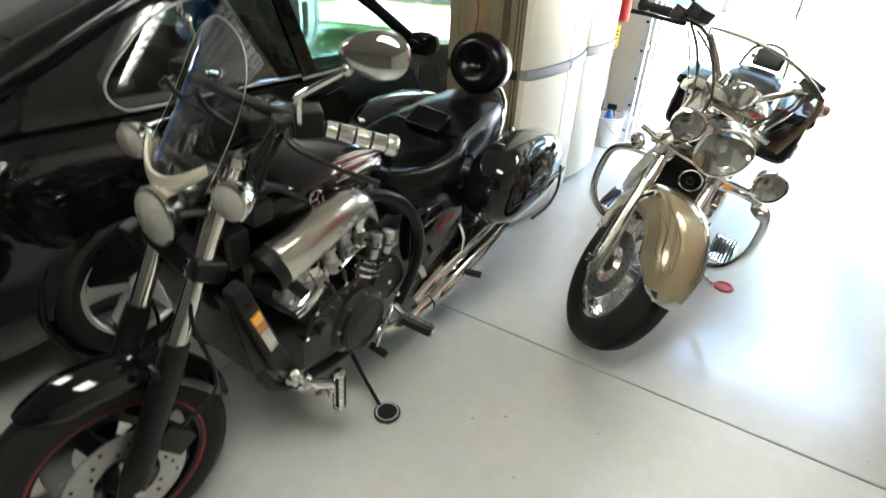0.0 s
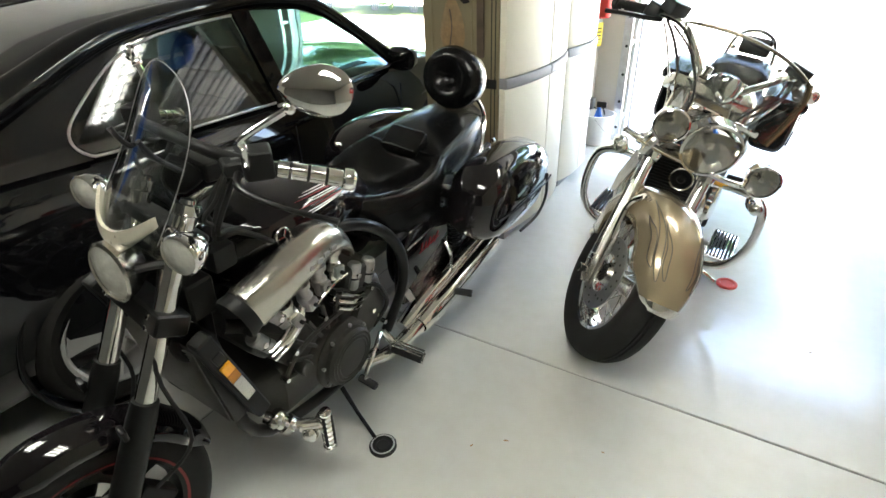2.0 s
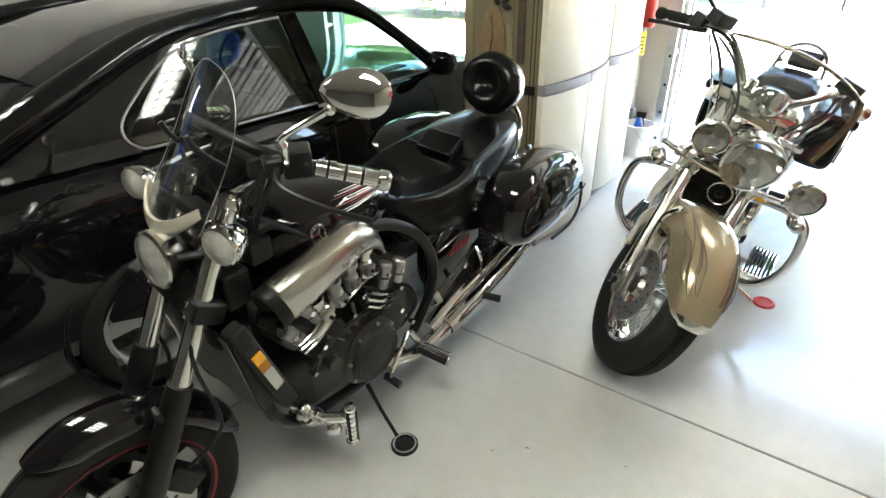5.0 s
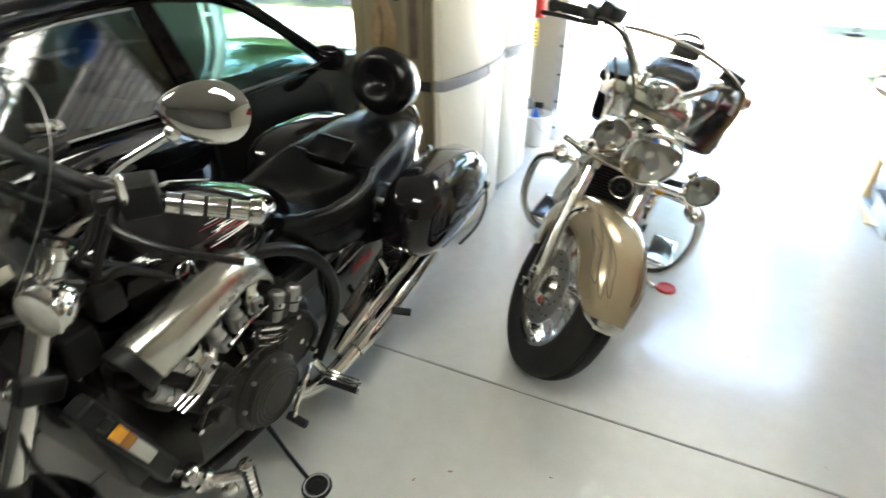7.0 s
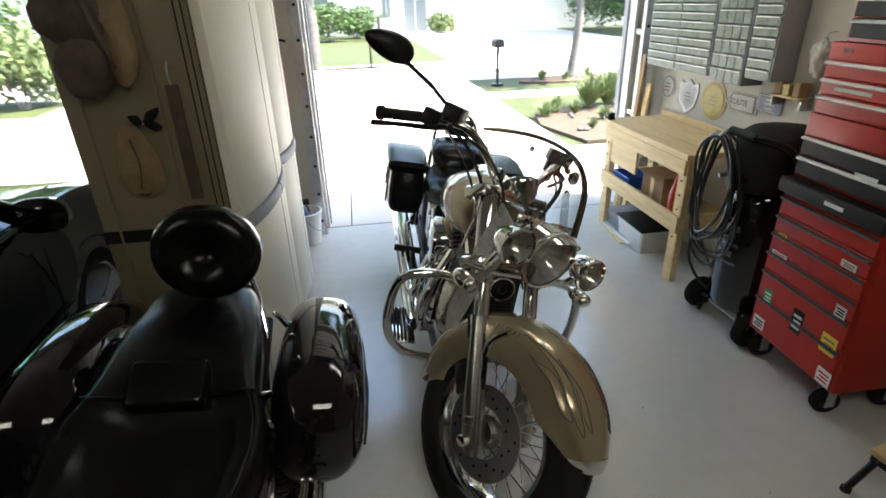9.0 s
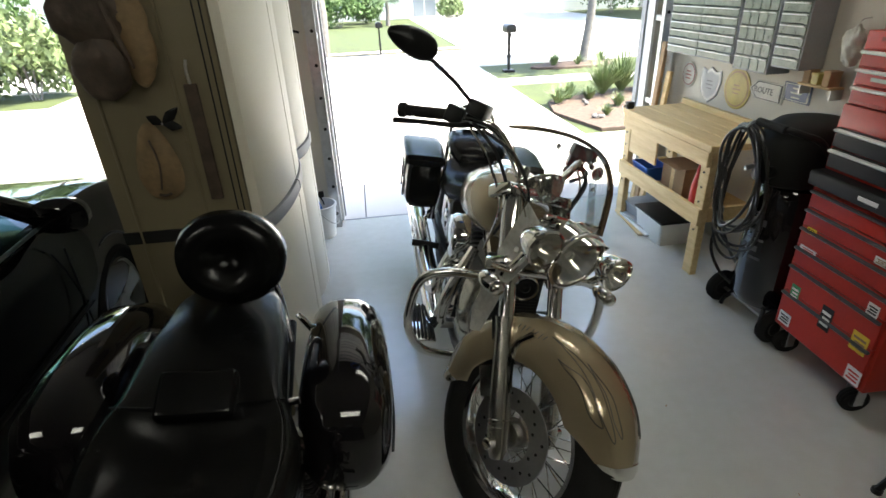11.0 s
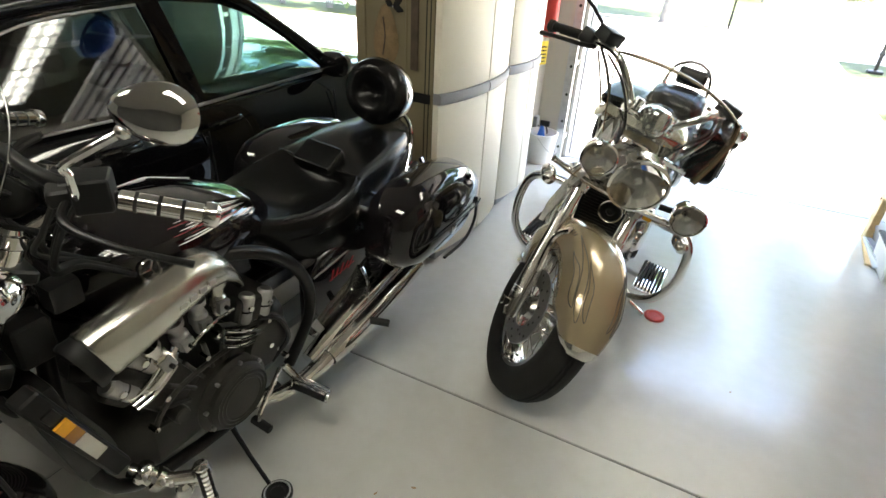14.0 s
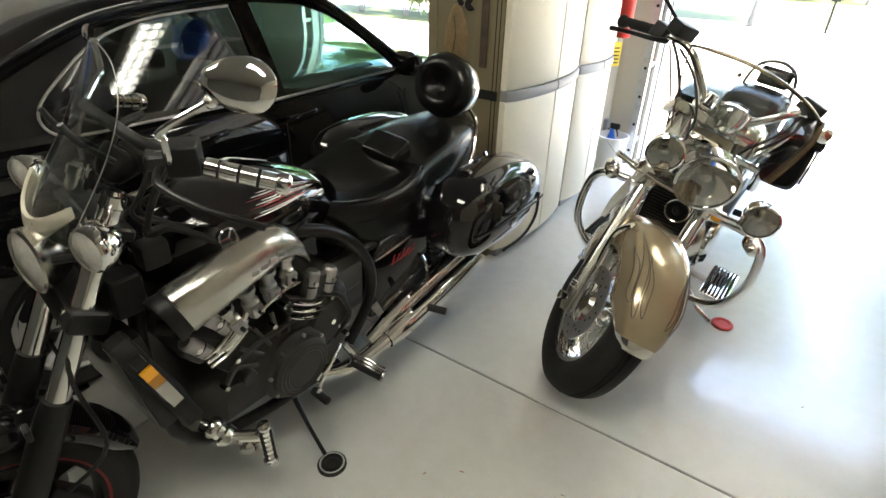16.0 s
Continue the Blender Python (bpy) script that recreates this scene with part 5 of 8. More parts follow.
        for k in range(7):
            part("board_rib", box(-0.77, -0.53, s * (0.225 + 0.0145 * k) - 0.0045, s * (0.225 + 0.0145 * k) + 0.0045, 0.252, 0.261, 0.002, 1), RUBBER, fb)
        part("board_bracket", tube([(-0.65, s * 0.13, 0.24), (-0.65, s * 0.22, 0.238)], 0.014, 10, smooth=False), STEEL, root)
        part("passenger_peg", rod((-1.15, s * 0.16, 0.36), (-1.17, s * 0.29, 0.36), 0.016, 12), RUBBER, root)
        # saddlebag
        rr = [oval(x, s * 0.250, z - 0.05, ry, rz, 24, 4.5, -0.12) for x, z, ry, rz in ((-1.34, 0.65, 0.07, 0.10), (-1.355, 0.65, 0.085, 0.12), (-1.42, 0.655, 0.092, 0.132), (-1.62, 0.66, 0.092, 0.134), (-1.70, 0.66, 0.085, 0.12), (-1.715, 0.66, 0.07, 0.10))]
        bag = part("saddlebag", loft(rr), LEATHER, root, "black leather saddlebag")
        ld = [oval(x, s * 0.255, z - 0.05, ry, rz, 24, 4.5) for x, z, ry, rz in ((-1.33, 0.765, 0.085, 0.012), (-1.345, 0.77, 0.10, 0.028), (-1.53, 0.785, 0.105, 0.034), (-1.69, 0.78, 0.10, 0.028), (-1.71, 0.775, 0.085, 0.012))]
        part("bag_lid", loft(ld), LEATHER, bag)
        for x in (-1.45, -1.62):
            st = part("bag_strap", box(x - 0.014, x + 0.014, s * 0.344 - 0.004, s * 0.344 + 0.005, 0.50, 0.74, 0.002, 1), PLASTIC, bag)
            part("buckle", box(x - 0.018, x + 0.018, s * 0.349 - 0.002, s * 0.349 + 0.004, 0.56, 0.59, 0.002, 1), CHROME, bag)
    # engine: two finned cylinders in a V, cases, radiator and horn
    part("crankcase", loft([oval(-0.48, 0, 0.36, 0.09, 0.08, 20, 3), oval(-0.56, 0, 0.37, 0.14, 0.13, 20, 3), oval(-0.82, 0, 0.38, 0.15, 0.14, 20, 3), oval(-1.02, 0, 0.38, 0.11, 0.10, 20, 3)]), SATIN, root, "polished engine case", smooth=60)
    for s in (1, -1):
        part("case_cover", lathe([(0.13, 0), (0.13, 0.02), (0.11, 0.036), (0.04, 0.042), (0.0001, 0.042)], axis_m((-0.72, s * 0.135, 0.38), (0, s, 0)), 32), CHROME, root)
    for ang, bx in ((26, -0.66), (-28, -0.80)):
        M = Matrix.Translation((bx, 0, 0.47)) @ Matrix.Rotation(radians(ang), 4, "Y")
        cy = part("cylinder", lathe([(0.07, 0), (0.07, 0.19)], M, 28), ENGINE, root)
        for k in range(8):
            part("cooling_fin", lathe([(0.068, 0.02 + k * 0.02), (0.10, 0.02 + k * 0.02), (0.10, 0.026 + k * 0.02), (0.068, 0.026 + k * 0.02)], M, 28, closed=True), STEEL, cy)
        part("rocker_cover", box(-0.09, 0.09, -0.085, 0.085, 0.18, 0.25, 0.025, 3), CHROME, root, m=M)
    part("air_cleaner", lathe([(0.10, 0), (0.10, 0.05), (0.09, 0.065), (0.05, 0.07), (0.0001, 0.07)], axis_m((-0.74, -0.12, 0.60), (0, -1, 0)), 32), CHROME, root)
    part("radiator_cap", rod((-0.41, 0.06, 0.70), (-0.41, 0.06, 0.725), 0.02, 14), CHROME, root)
    part("radiator", box(-0.43, -0.385, -0.105, 0.105, 0.34, 0.70, 0.01, 2), SATINBLACK, root, "black radiator between the frame tubes")
    for k in range(24):
        part("radiator_fin", box(-0.385, -0.382, -0.092, 0.092, 0.365 + 0.013 * k, 0.369 + 0.013 * k), SATINBLACK, root)
    hn = part("horn", lathe([(0.0001, 0.012), (0.012, 0.016), (0.018, 0.010), (0.034, 0.014), (0.042, 0.010), (0.045, -0.004), (0.03, -0.03), (0.0001, -0.035)], axis_m((-0.345, 0.025, 0.615), (1, 0, 0)), 28), SATINBLACK, root, "round black horn")
    part("horn_ring", lathe([(0.040, 0.012), (0.045, 0.014), (0.048, 0.006), (0.046, -0.004)], axis_m((-0.345, 0.025, 0.615), (1, 0, 0)), 28), CHROME, hn)
    for k in range(2):
        part("exhaust_pipe", tube([(-0.60 - 0.2 * k, -0.11, 0.62), (-0.52 - 0.2 * k, -0.20, 0.46), (-0.62 - 0.15 * k, -0.215, 0.27 + 0.07 * k), (-1.0, -0.22, 0.24 + 0.085 * k), (-1.9, -0.235, 0.27 + 0.085 * k)], [0.024, 0.024, 0.026, 0.038, 0.042], 16), CHROME, root, "long chrome exhaust pipe")
    part("tail_lamp", blob((-2.0, 0, 0.60), (0.04, 0.08, 0.05), 2), REDPLASTIC, root, "red tail lamp")
    part("kickstand", tube([(-0.62, 0.14, 0.22), (-0.63, 0.24, 0.10), (-0.635, 0.31, 0.066)], [0.012, 0.011, 0.012], 10, smooth=False), CHROME, root)
    pk = thing("kickstand_puck", pose(-0.049, 2.935, 0), "round red plastic kickstand puck on the floor", "kickstand puck")
    part("disc", lathe([(0.0001, 0.008), (0.03, 0.008), (0.034, 0.013), (0.044, 0.013), (0.05, 0.008), (0.05, 0.0), (0.0001, 0.0)], None, 32), REDPLASTIC, pk)
    return root


gold_motorcycle()


# ---------- the car: x to its right, y ahead, z up; the rear axle stands over the origin ----------
def black_car():
    SX = 0.90
    root = thing("car", pose(-2.93, 0.98, 0, 0, 0, 2.2), "glossy black sedan parked nose to the open door", "car")
    belt = 0.90

    def ring(y, w, zs, zt, nose=1.0):
        """Half outlines from sill to the shoulder, mirrored: a closed ring."""
        h = [(0.0, zs), (w * 0.80, zs), (w * 0.94, zs + 0.05), (w * 0.985, zs + 0.20), (w, zs + (zt - zs) * 0.55), (w * 0.985, zs + (zt - zs) * 0.72), (w * 0.955, zt - 0.06), (w * 0.90, zt - 0.015), (w * 0.70, zt + 0.01 * nose), (0.0, zt + 0.03 * nose)]
        return [Vector((x, y, z)) for x, z in h] + [Vector((-x, y, z)) for x, z in reversed(h[1:-1])]
    st = [(-1.02, 0.62, 0.34, 0.80), (-0.99, 0.74, 0.26, 0.90), (-0.90, 0.82, 0.22, 0.96), (-0.60, 0.87, 0.20, 0.985), (-0.20, 0.895, 0.19, 0.985), (0.20, SX, 0.18, 0.965), (0.8, SX, 0.17, 0.95), (1.6, SX, 0.17, 0.925), (2.3, SX, 0.18, 0.92), (2.6, 0.895, 0.19, 0.91), (3.1, 0.88, 0.20, 0.86), (3.45, 0.83, 0.22, 0.79), (3.60, 0.74, 0.27, 0.70), (3.66, 0.62, 0.36, 0.60)]
    rings = []
    for (y0, w0, a0, b0), (y1, w1, a1, b1) in zip(st, st[1:]):
        for k in range(3):
            f = k / 3
            rings.append(ring(y0 + (y1 - y0) * f, w0 + (w1 - w0) * f, a0 + (a1 - a0) * f, b0 + (b1 - b0) * f))
    rings.append(ring(*st[-1]))
    body = part("body", loft(rings), CARPAINT, root, "glossy black painted body", smooth=60)
    # wheel wells and wheels
    for y in (0.05, 2.72):
        for s in (1, -1):
            part("wheel_arch", lathe([(0.352, -0.10), (0.352, 0.008), (0.345, 0.012), (0.338, 0.008), (0.334, -0.10)], axis_m((s * 0.875, y, 0.33), (s, 0, 0)), 40), SATINBLACK, body)
            w = part("wheel", lathe([(r, h) for r, h in tyre_profile(0.315, 0.105, 0.225)], axis_m((s * 0.80, y, 0.315), (s, 0, 0)), 48, closed=True), RUBBER, root, "black tyre on a silver five-spoke wheel")
            M = axis_m((s * 0.845, y, 0.315), (s, 0, 0))
            part("rim", lathe([(0.228, 0.036), (0.215, 0.042), (0.205, 0.030), (0.20, -0.08), (0.0001, -0.08)], M, 44), SILVERPAINT, w)
            for k in range(5):
                a = 2 * math.pi * k / 5 + 0.3
                d, t_ = Vector((math.cos(a), math.sin(a), 0)), Vector((-math.sin(a), math.cos(a), 0))
                rg = [[d * f + t_ * (hw * uu) + Vector((0, 0, hz + vv)) for uu, vv in ((-1, -0.02), (-0.8, 0), (0.8, 0), (1, -0.02), (0.8, -0.035), (-0.8, -0.035))] for f, hw, hz in ((0.03, 0.040, 0.022), (0.12, 0.045, 0.030), (0.206, 0.066, 0.038))]
                part("spoke", loft(rg), SILVERPAINT, w, m=M)
            part("hub_cap", lathe([(0.045, 0.01), (0.042, 0.032), (0.03, 0.036), (0.0001, 0.037)], M, 24), SILVERPAINT, w)
            part("brake_disc", lathe([(0.0001, -0.03), (0.15, -0.03), (0.15, -0.05)], M, 32), STEEL, w)
            for k in range(5):
                a = 2 * math.pi * k / 5 + 0.9
                part("wheel_nut", rod(M @ Vector((0.026 * math.cos(a) * 2, 0.026 * math.sin(a) * 2, 0.015)), M @ Vector((0.052 * math.cos(a), 0.052 * math.sin(a), 0.03)), 0.008, 6), STEEL, w)
    # cabin: roof, pillars, glass
    zr = 1.40

    def side(y, s, z):
        """The cabin's flank: in by the height above the belt."""
        f = (z - belt) / (zr - belt)
        return Vector((s * (0.865 - 0.21 * f ** 1.15), y, z))
    roof_st = [(0.0, 1.185), (0.30, 1.275), (0.55, 1.325), (0.9, 1.355), (1.3, 1.365), (1.6, 1.34), (1.80, 1.285)]
    rr = []
    for y, z in roof_st:
        top = [Vector((side(y, 1, z - 0.05).x * v, y, z - 0.05 * v ** 4)) for v in [-1 + k / 8 for k in range(17)]]
        rr.append(top + [p + Vector((0, 0, -0.03)) for p in reversed(top)])
    part("roof", loft(rr), CARPAINT, root, smooth=60)
    yr = [(-0.50, 0.99), (-0.05, 1.15), (0.30, 1.255), (0.55, 1.30), (0.9, 1.325), (1.3, 1.330), (1.6, 1.305), (1.78, 1.25), (2.05, 1.10), (2.32, 0.93)]

    def strip(path_in, wid, mt, nm, th=0.02):
        """A flat bar along a path on the flank, wide along y."""
        r_ = []
        for p in path_in:
            r_.append([p + Vector((0, -wid, 0)), p + Vector((0, wid, 0)), p + Vector((-math.copysign(th, p.x), wid, 0)), p + Vector((-math.copysign(th, p.x), -wid, 0))])
        return part(nm, loft(r_), mt, root)
    for s in (1, -1):
        part("roof_rail", tube([tuple(side(y, s, z)) for y, z in yr], [0.05, 0.06, 0.055, 0.045, 0.042, 0.040, 0.040, 0.038, 0.036, 0.045], 12, steps=4, flat=0.9), CARPAINT, root, "black roof pillar", smooth=60)
        strip([side(1.225 - 0.006 * k, s, belt + 0.015 + 0.075 * k) for k in range(6)], 0.055, CARPAINT, "door_pillar")
        # quarter pillar fills between the rear window's tail and the roof line
        q = [side(-0.45, s, 0.985), side(0.16, s, 0.95), side(0.12, s, 1.0), side(0.13, s, 1.05), side(0.20, s, 1.10), side(0.39, s, 1.19), side(0.50, s, 1.25), side(0.30, s, 1.25), side(-0.05, s, 1.15)]
        b = bmesh.new()
        out = [b.verts.new(p) for p in q]
        inn = [b.verts.new(p + Vector((-s * 0.03, 0, 0))) for p in q]
        b.faces.new(out)
        b.faces.new(list(reversed(inn)))
        for i in range(len(q)):
            j = (i + 1) % len(q)
            b.faces.new((out[i], out[j], inn[j], inn[i]))
        part("quarter_panel", b, CARPAINT, root)

        def pane(nm, pts, mt):
            b = bmesh.new()
            b.faces.new([b.verts.new(p) for p in pts])
            o = part(nm, b, mt, root, smooth=0)
            o.visible_shadow = False
            return o
        rw = [(0.17, 0.965), (0.13, 1.00), (0.135, 1.04), (0.19, 1.09), (0.36, 1.195), (0.48, 1.245), (0.72, 1.285), (1.12, 1.305), (1.18, 0.925)]
        pane("rear_side_window", [side(y, s, z) + Vector((-s * 0.006, 0, 0)) for y, z in rw], DARKGLASS)
        fw = [(1.28, 0.925), (1.26, 1.305), (1.55, 1.285), (1.75, 1.235), (1.95, 1.11), (2.14, 0.99), (2.18, 0.925)]
        pane("front_side_window", [side(y, s, z) + Vector((-s * 0.006, 0, 0)) for y, z in fw], SMOKE)
        part("window_trim", tube([tuple(side(y, s, z) + Vector((s * 0.004, 0, 0))) for y, z in [(1.15, 0.928), (0.6, 0.945), (0.22, 0.955), (0.145, 0.972), (0.115, 1.01), (0.135, 1.055), (0.22, 1.11), (0.39, 1.195), (0.54, 1.240), (0.75, 1.268), (1.12, 1.282)]], 0.0052, 8, steps=3), STEEL, root, "dull chrome window trim")
        part("belt_moulding", tube([tuple(side(y, s, 0.915) + Vector((s * 0.012, 0, 0))) for y in (1.15, 1.5, 1.9, 2.22)], 0.007, 8), STEEL, root)
        part("door_handle", tube([(s * 0.900, 0.62, 0.845), (s * 0.925, 0.66, 0.85), (s * 0.925, 0.80, 0.85), (s * 0.900, 0.84, 0.845)], 0.012, 10), CARPAINT, root)
        part("door_handle", tube([(s * 0.902, 1.22, 0.825), (s * 0.927, 1.26, 0.83), (s * 0.927, 1.40, 0.83), (s * 0.902, 1.44, 0.825)], 0.012, 10), CARPAINT, root)
        for y in (0.40, 1.22, 2.30):
            part("door_gap", box(s * 0.901 - 0.0025, s * 0.901 + 0.0025, y - 0.0025, y + 0.0025, 0.30, 0.80), SATINBLACK, root)
        part("side_moulding", tube([(s * 0.905, 0.45, 0.52), (s * 0.907, 1.3, 0.52), (s * 0.903, 2.35, 0.52)], 0.014, 8, flat=0.5), SATINBLACK, root)
        mr_ = part("door_mirror", loft([oval(2.17, s * 0.965, 0.955, 0.045, 0.03, 20, 2.6), oval(2.195, s * 0.975, 0.96, 0.10, 0.062, 20, 2.6), oval(2.24, s * 0.975, 0.96, 0.098, 0.06, 20, 2.6), oval(2.29, s * 0.965, 0.96, 0.06, 0.035, 20, 2.6)]), CARPAINT, root, "black door mirror", smooth=60)
        for v_ in mr_.data.vertices:
            v_.co = Vector((v_.co.y, v_.co.x, v_.co.z))
        part("mirror_foot", tube([(s * 0.86, 2.25, 0.91), (s * 0.92, 2.23, 0.93)], 0.022, 10, smooth=False), CARPAINT, root)
        mg = part("tail_lamp", blob((s * 0.70, -0.97, 0.83), (0.15, 0.05, 0.06), 2), REDPLASTIC, root, "red tail lamp")
    # windscreen, rear screen
    for nm, (ya, za), (yb, zb), mt in (("windscreen", (2.32, 0.93), (1.79, 1.245), SMOKE), ("rear_screen", (-0.48, 0.99), (0.02, 1.17), DARKGLASS)):
        g_ = [[Vector(((side(y, 1, z).x - 0.03) * v, y + (0.10 * (1 - v * v) if nm == "windscreen" else -0.08 * (1 - v * v)), z)) for v in [-1 + k / 6 for k in range(13)]] for y, z in ((ya, za), (yb, zb))]
        o = part(nm, loft(g_, closed=False), mt, root)
        o.visible_shadow = False
    # inside: dash, wheel, seats
    part("dashboard", box(-0.72, 0.72, 1.85, 2.25, 0.78, 0.93, 0.04, 3), PLASTIC, root)
    part("steering_wheel", lathe([(0.17, -0.012), (0.185, 0), (0.17, 0.012), (0.155, 0)], axis_m((-0.36, 1.70, 0.95), (0, -1, 0.45)), 28, closed=True), PLASTIC, root)
    for x, y in ((-0.36, 1.25), (0.36, 1.25), (-0.36, 0.35), (0.36, 0.35)):
        sb = part("seat_back", box(x - 0.24, x + 0.24, y - 0.08, y + 0.06, 0.50, 1.02, 0.05, 3), PLASTIC, root)
        part("headrest", box(x - 0.12, x + 0.12, y - 0.09, y + 0.0, 1.03, 1.14, 0.04, 3), PLASTIC, sb)
    part("rear_bumper_groove", box(-0.70, 0.70, -1.024, -0.985, 0.56, 0.575), SATINBLACK, root)
    # a short cabin: the length ahead of the rear glass is drawn in, and the glasshouse raised a little
    def drawn_in(y):
        return y if y < 0.115 else 0.115 + (y - 0.115) * 0.89
    for o in root.children_recursive:
        rolls = o.name.split(".")[0] in ("wheel", "wheel_arch") or (o.parent and o.parent.name.split(".")[0] == "wheel")
        if rolls:
            shift = drawn_in(2.72) - 2.72 if max(v.co.y for v in o.data.vertices) > 2.0 else -0.04
            o.data.transform(Matrix.Translation((0, shift, 0)))
        else:
            for v in o.data.vertices:
                v.co.y = drawn_in(v.co.y)
                if v.co.z > 0.9:
                    v.co.z = 0.9 + (v.co.z - 0.9) * 1.09
    return root


black_car()
# ---------- resin cabinets ----------
CABX, CABY, CABR = -1.285, 2.800, -1.5


def bow_cabinet(y0, w, bulge, label):
    """A tall resin cabinet with two bowed doors; its doors look along +x."""
    root = thing("storage_cabinet", pose(CABX, CABY, 0, 0, 0, CABR) @ Matrix.Translation((0, y0, 0)), label, "cabinet", "resin cabinets")
    top, band, dep = 2.02, 0.925, 0.46
    part("carcass", box(-dep, -0.012, 0.0, w, 0.0, top, 0.012, 2), TANRESIN, root, "tan cabinet body")

    def bow(y):
        f = (y / w) * 2 - 1
        return bulge * (1 - f * f) ** 0.75 if abs(f) < 1 else 0.0
    for k in range(2):
        a, b = w * 0.5 * k + 0.006, w * 0.5 * (k + 1) - 0.006
        for nm, z0, z1 in (("lower_door", 0.05, band - 0.028), ("upper_door", band + 0.028, top - 0.04)):
            rows = []
            for z in (z0, z0 + 0.012, z1 - 0.012, z1):
                ins = 0.008 if z in (z0, z1) else 0.0
                fr = [Vector((bow(y) + 0.02 - ins, y, z)) for y in [a + (b - a) * i / 12 for i in range(13)]]
                bk = [Vector((-0.008, y, z)) for y in (b, a)]
                rows.append(fr + bk)
            part(nm, loft(rows), CREAM, root)
        fr = [Vector((bow(y) + 0.030, y, 0)) for y in [a + (b - a) * i / 12 for i in range(13)]]
        rows = [[p + Vector((-i_, 0, z)) for p in fr] + [Vector((-0.008, b, z)), Vector((-0.008, a, z))] for z, i_ in ((band - 0.026, 0.006), (band - 0.016, 0), (band + 0.016, 0), (band + 0.026, 0.006))]
        part("grey_band", loft(rows), GREYRESIN, root, "grey plastic band round the middle")
    mid = bow(w * 0.5)
    part("door_seam", box(-0.010, mid + 0.012, w * 0.5 - 0.0055, w * 0.5 + 0.0055, 0.05, top - 0.04), SATINBLACK, root)
    part("end_seam", box(-0.030, 0.014, w + 0.0005, w + 0.010, 0.03, top - 0.02), SATINBLACK, root)
    part("side_band", box(-dep - 0.003, -0.02, -0.006, 0.0, band - 0.028, band + 0.02, 0.002, 1), PLASTIC, root, "dark band on the cabinet's side")
    for x in (-0.052, -0.030):
        part("side_groove", box(x - 0.0025, x + 0.0025, -0.0015, 0.0, 0.03, top - 0.03), SATINBLACK, root)
    for x in (-0.40, -0.16):
        part("side_rib", box(x - 0.006, x + 0.006, -0.007, 0.0, 0.03, top - 0.03, 0.003, 1), TANRESIN, root)
    part("plinth", box(-dep + 0.02, bulge * 0.4, 0.03, w - 0.03, 0.0, 0.05, 0.004, 1), GREYRESIN, root)
    return root


bow_cabinet(0.0, 0.862, 0.075, "tall cream resin cabinet with bowed doors and grey band")
bow_cabinet(0.874, 0.560, 0.050, "tall cream resin cabinet beside its twin near the doorway")

# what hangs on the cabinet's end
CM = pose(CABX, CABY, 0, 0, 0, CABR)
def gnarl(b, amp, freq, seed):
    """Roughen a carving with folds at two scales."""
    o = Vector((seed, seed * 2.3, 0))
    for v in b.verts:
        v.co += v.normal * amp * (noise.noise(v.co * freq + o) + 0.45 * noise.noise(v.co * freq * 3.1 + o))
    return b


wh = thing("carved_wall_hanging", CM @ Matrix.Translation((-0.29, -0.008, 1.56)), "dark brown gnarled wooden carving hung on the cabinet end", "wall hanging")
for k, (c, r) in enumerate((((-0.05, -0.035, 0.10), (0.105, 0.035, 0.11)), ((-0.045, -0.04, -0.05), (0.080, 0.035, 0.10)), ((-0.04, -0.035, 0.24), (0.12, 0.035, 0.10)))):
    lump = blob(c, r, 4)
    lump.normal_update()
    part(("carved_middle", "carved_foot", "carved_head")[k], gnarl(lump, 0.016, 13, 3.0), TANHIDE, wh, smooth=60)
pale = blob((0.055, -0.026, 0.05), (0.06, 0.022, 0.17), 4)
pale.normal_update()
part("pale_face", gnarl(pale, 0.014, 15, 7.0), PALEHIDE, wh, "paler tan carved face", smooth=60)
part("brow", tube([(0.0, -0.06, 0.20), (0.02, -0.066, 0.08), (0.05, -0.055, -0.06)], [0.004, 0.013, 0.004], 8), TANHIDE, wh)
part("cord", tube([(-0.02, -0.03, 0.32), (0.0, -0.012, 0.38), (0.02, -0.002, 0.43)], 0.005, 8), CARD, wh)
sw = thing("tan_plaque", CM @ Matrix.Translation((-0.272, -0.008, 1.195)), "pale tan carved drop-shaped plaque on the cabinet end", "wall hanging")
drop_ = loft([[Vector((0.07 * f * math.cos(a) * (1 - 0.35 * math.sin(a)), -0.024 * (1 - f * f) - 0.003, 0.135 * f * math.sin(a))) for a in (2 * math.pi * k / 32 for k in range(32))] for f in (0.02, 0.2, 0.4, 0.6, 0.8, 0.92, 1.0)], caps=False)
drop_.normal_update()
part("plaque", gnarl(drop_, 0.006, 22, 5.0), PALEHIDE, sw, smooth=60)
part("carved_line", tube([(0.0, -0.026, 0.08), (0.012, -0.028, 0.0), (-0.004, -0.024, -0.09)], 0.0035, 6), TANHIDE, sw)
part("carved_bar", tube([(-0.02, -0.012, -0.112), (0.0, -0.014, -0.115), (0.02, -0.012, -0.110)], 0.005, 6), TANHIDE, sw)
lf = thing("black_leaf_ornament", CM @ Matrix.Translation((-0.215, -0.034, 1.325)), "small black metal leaf ornament on the cabinet end", "ornament")
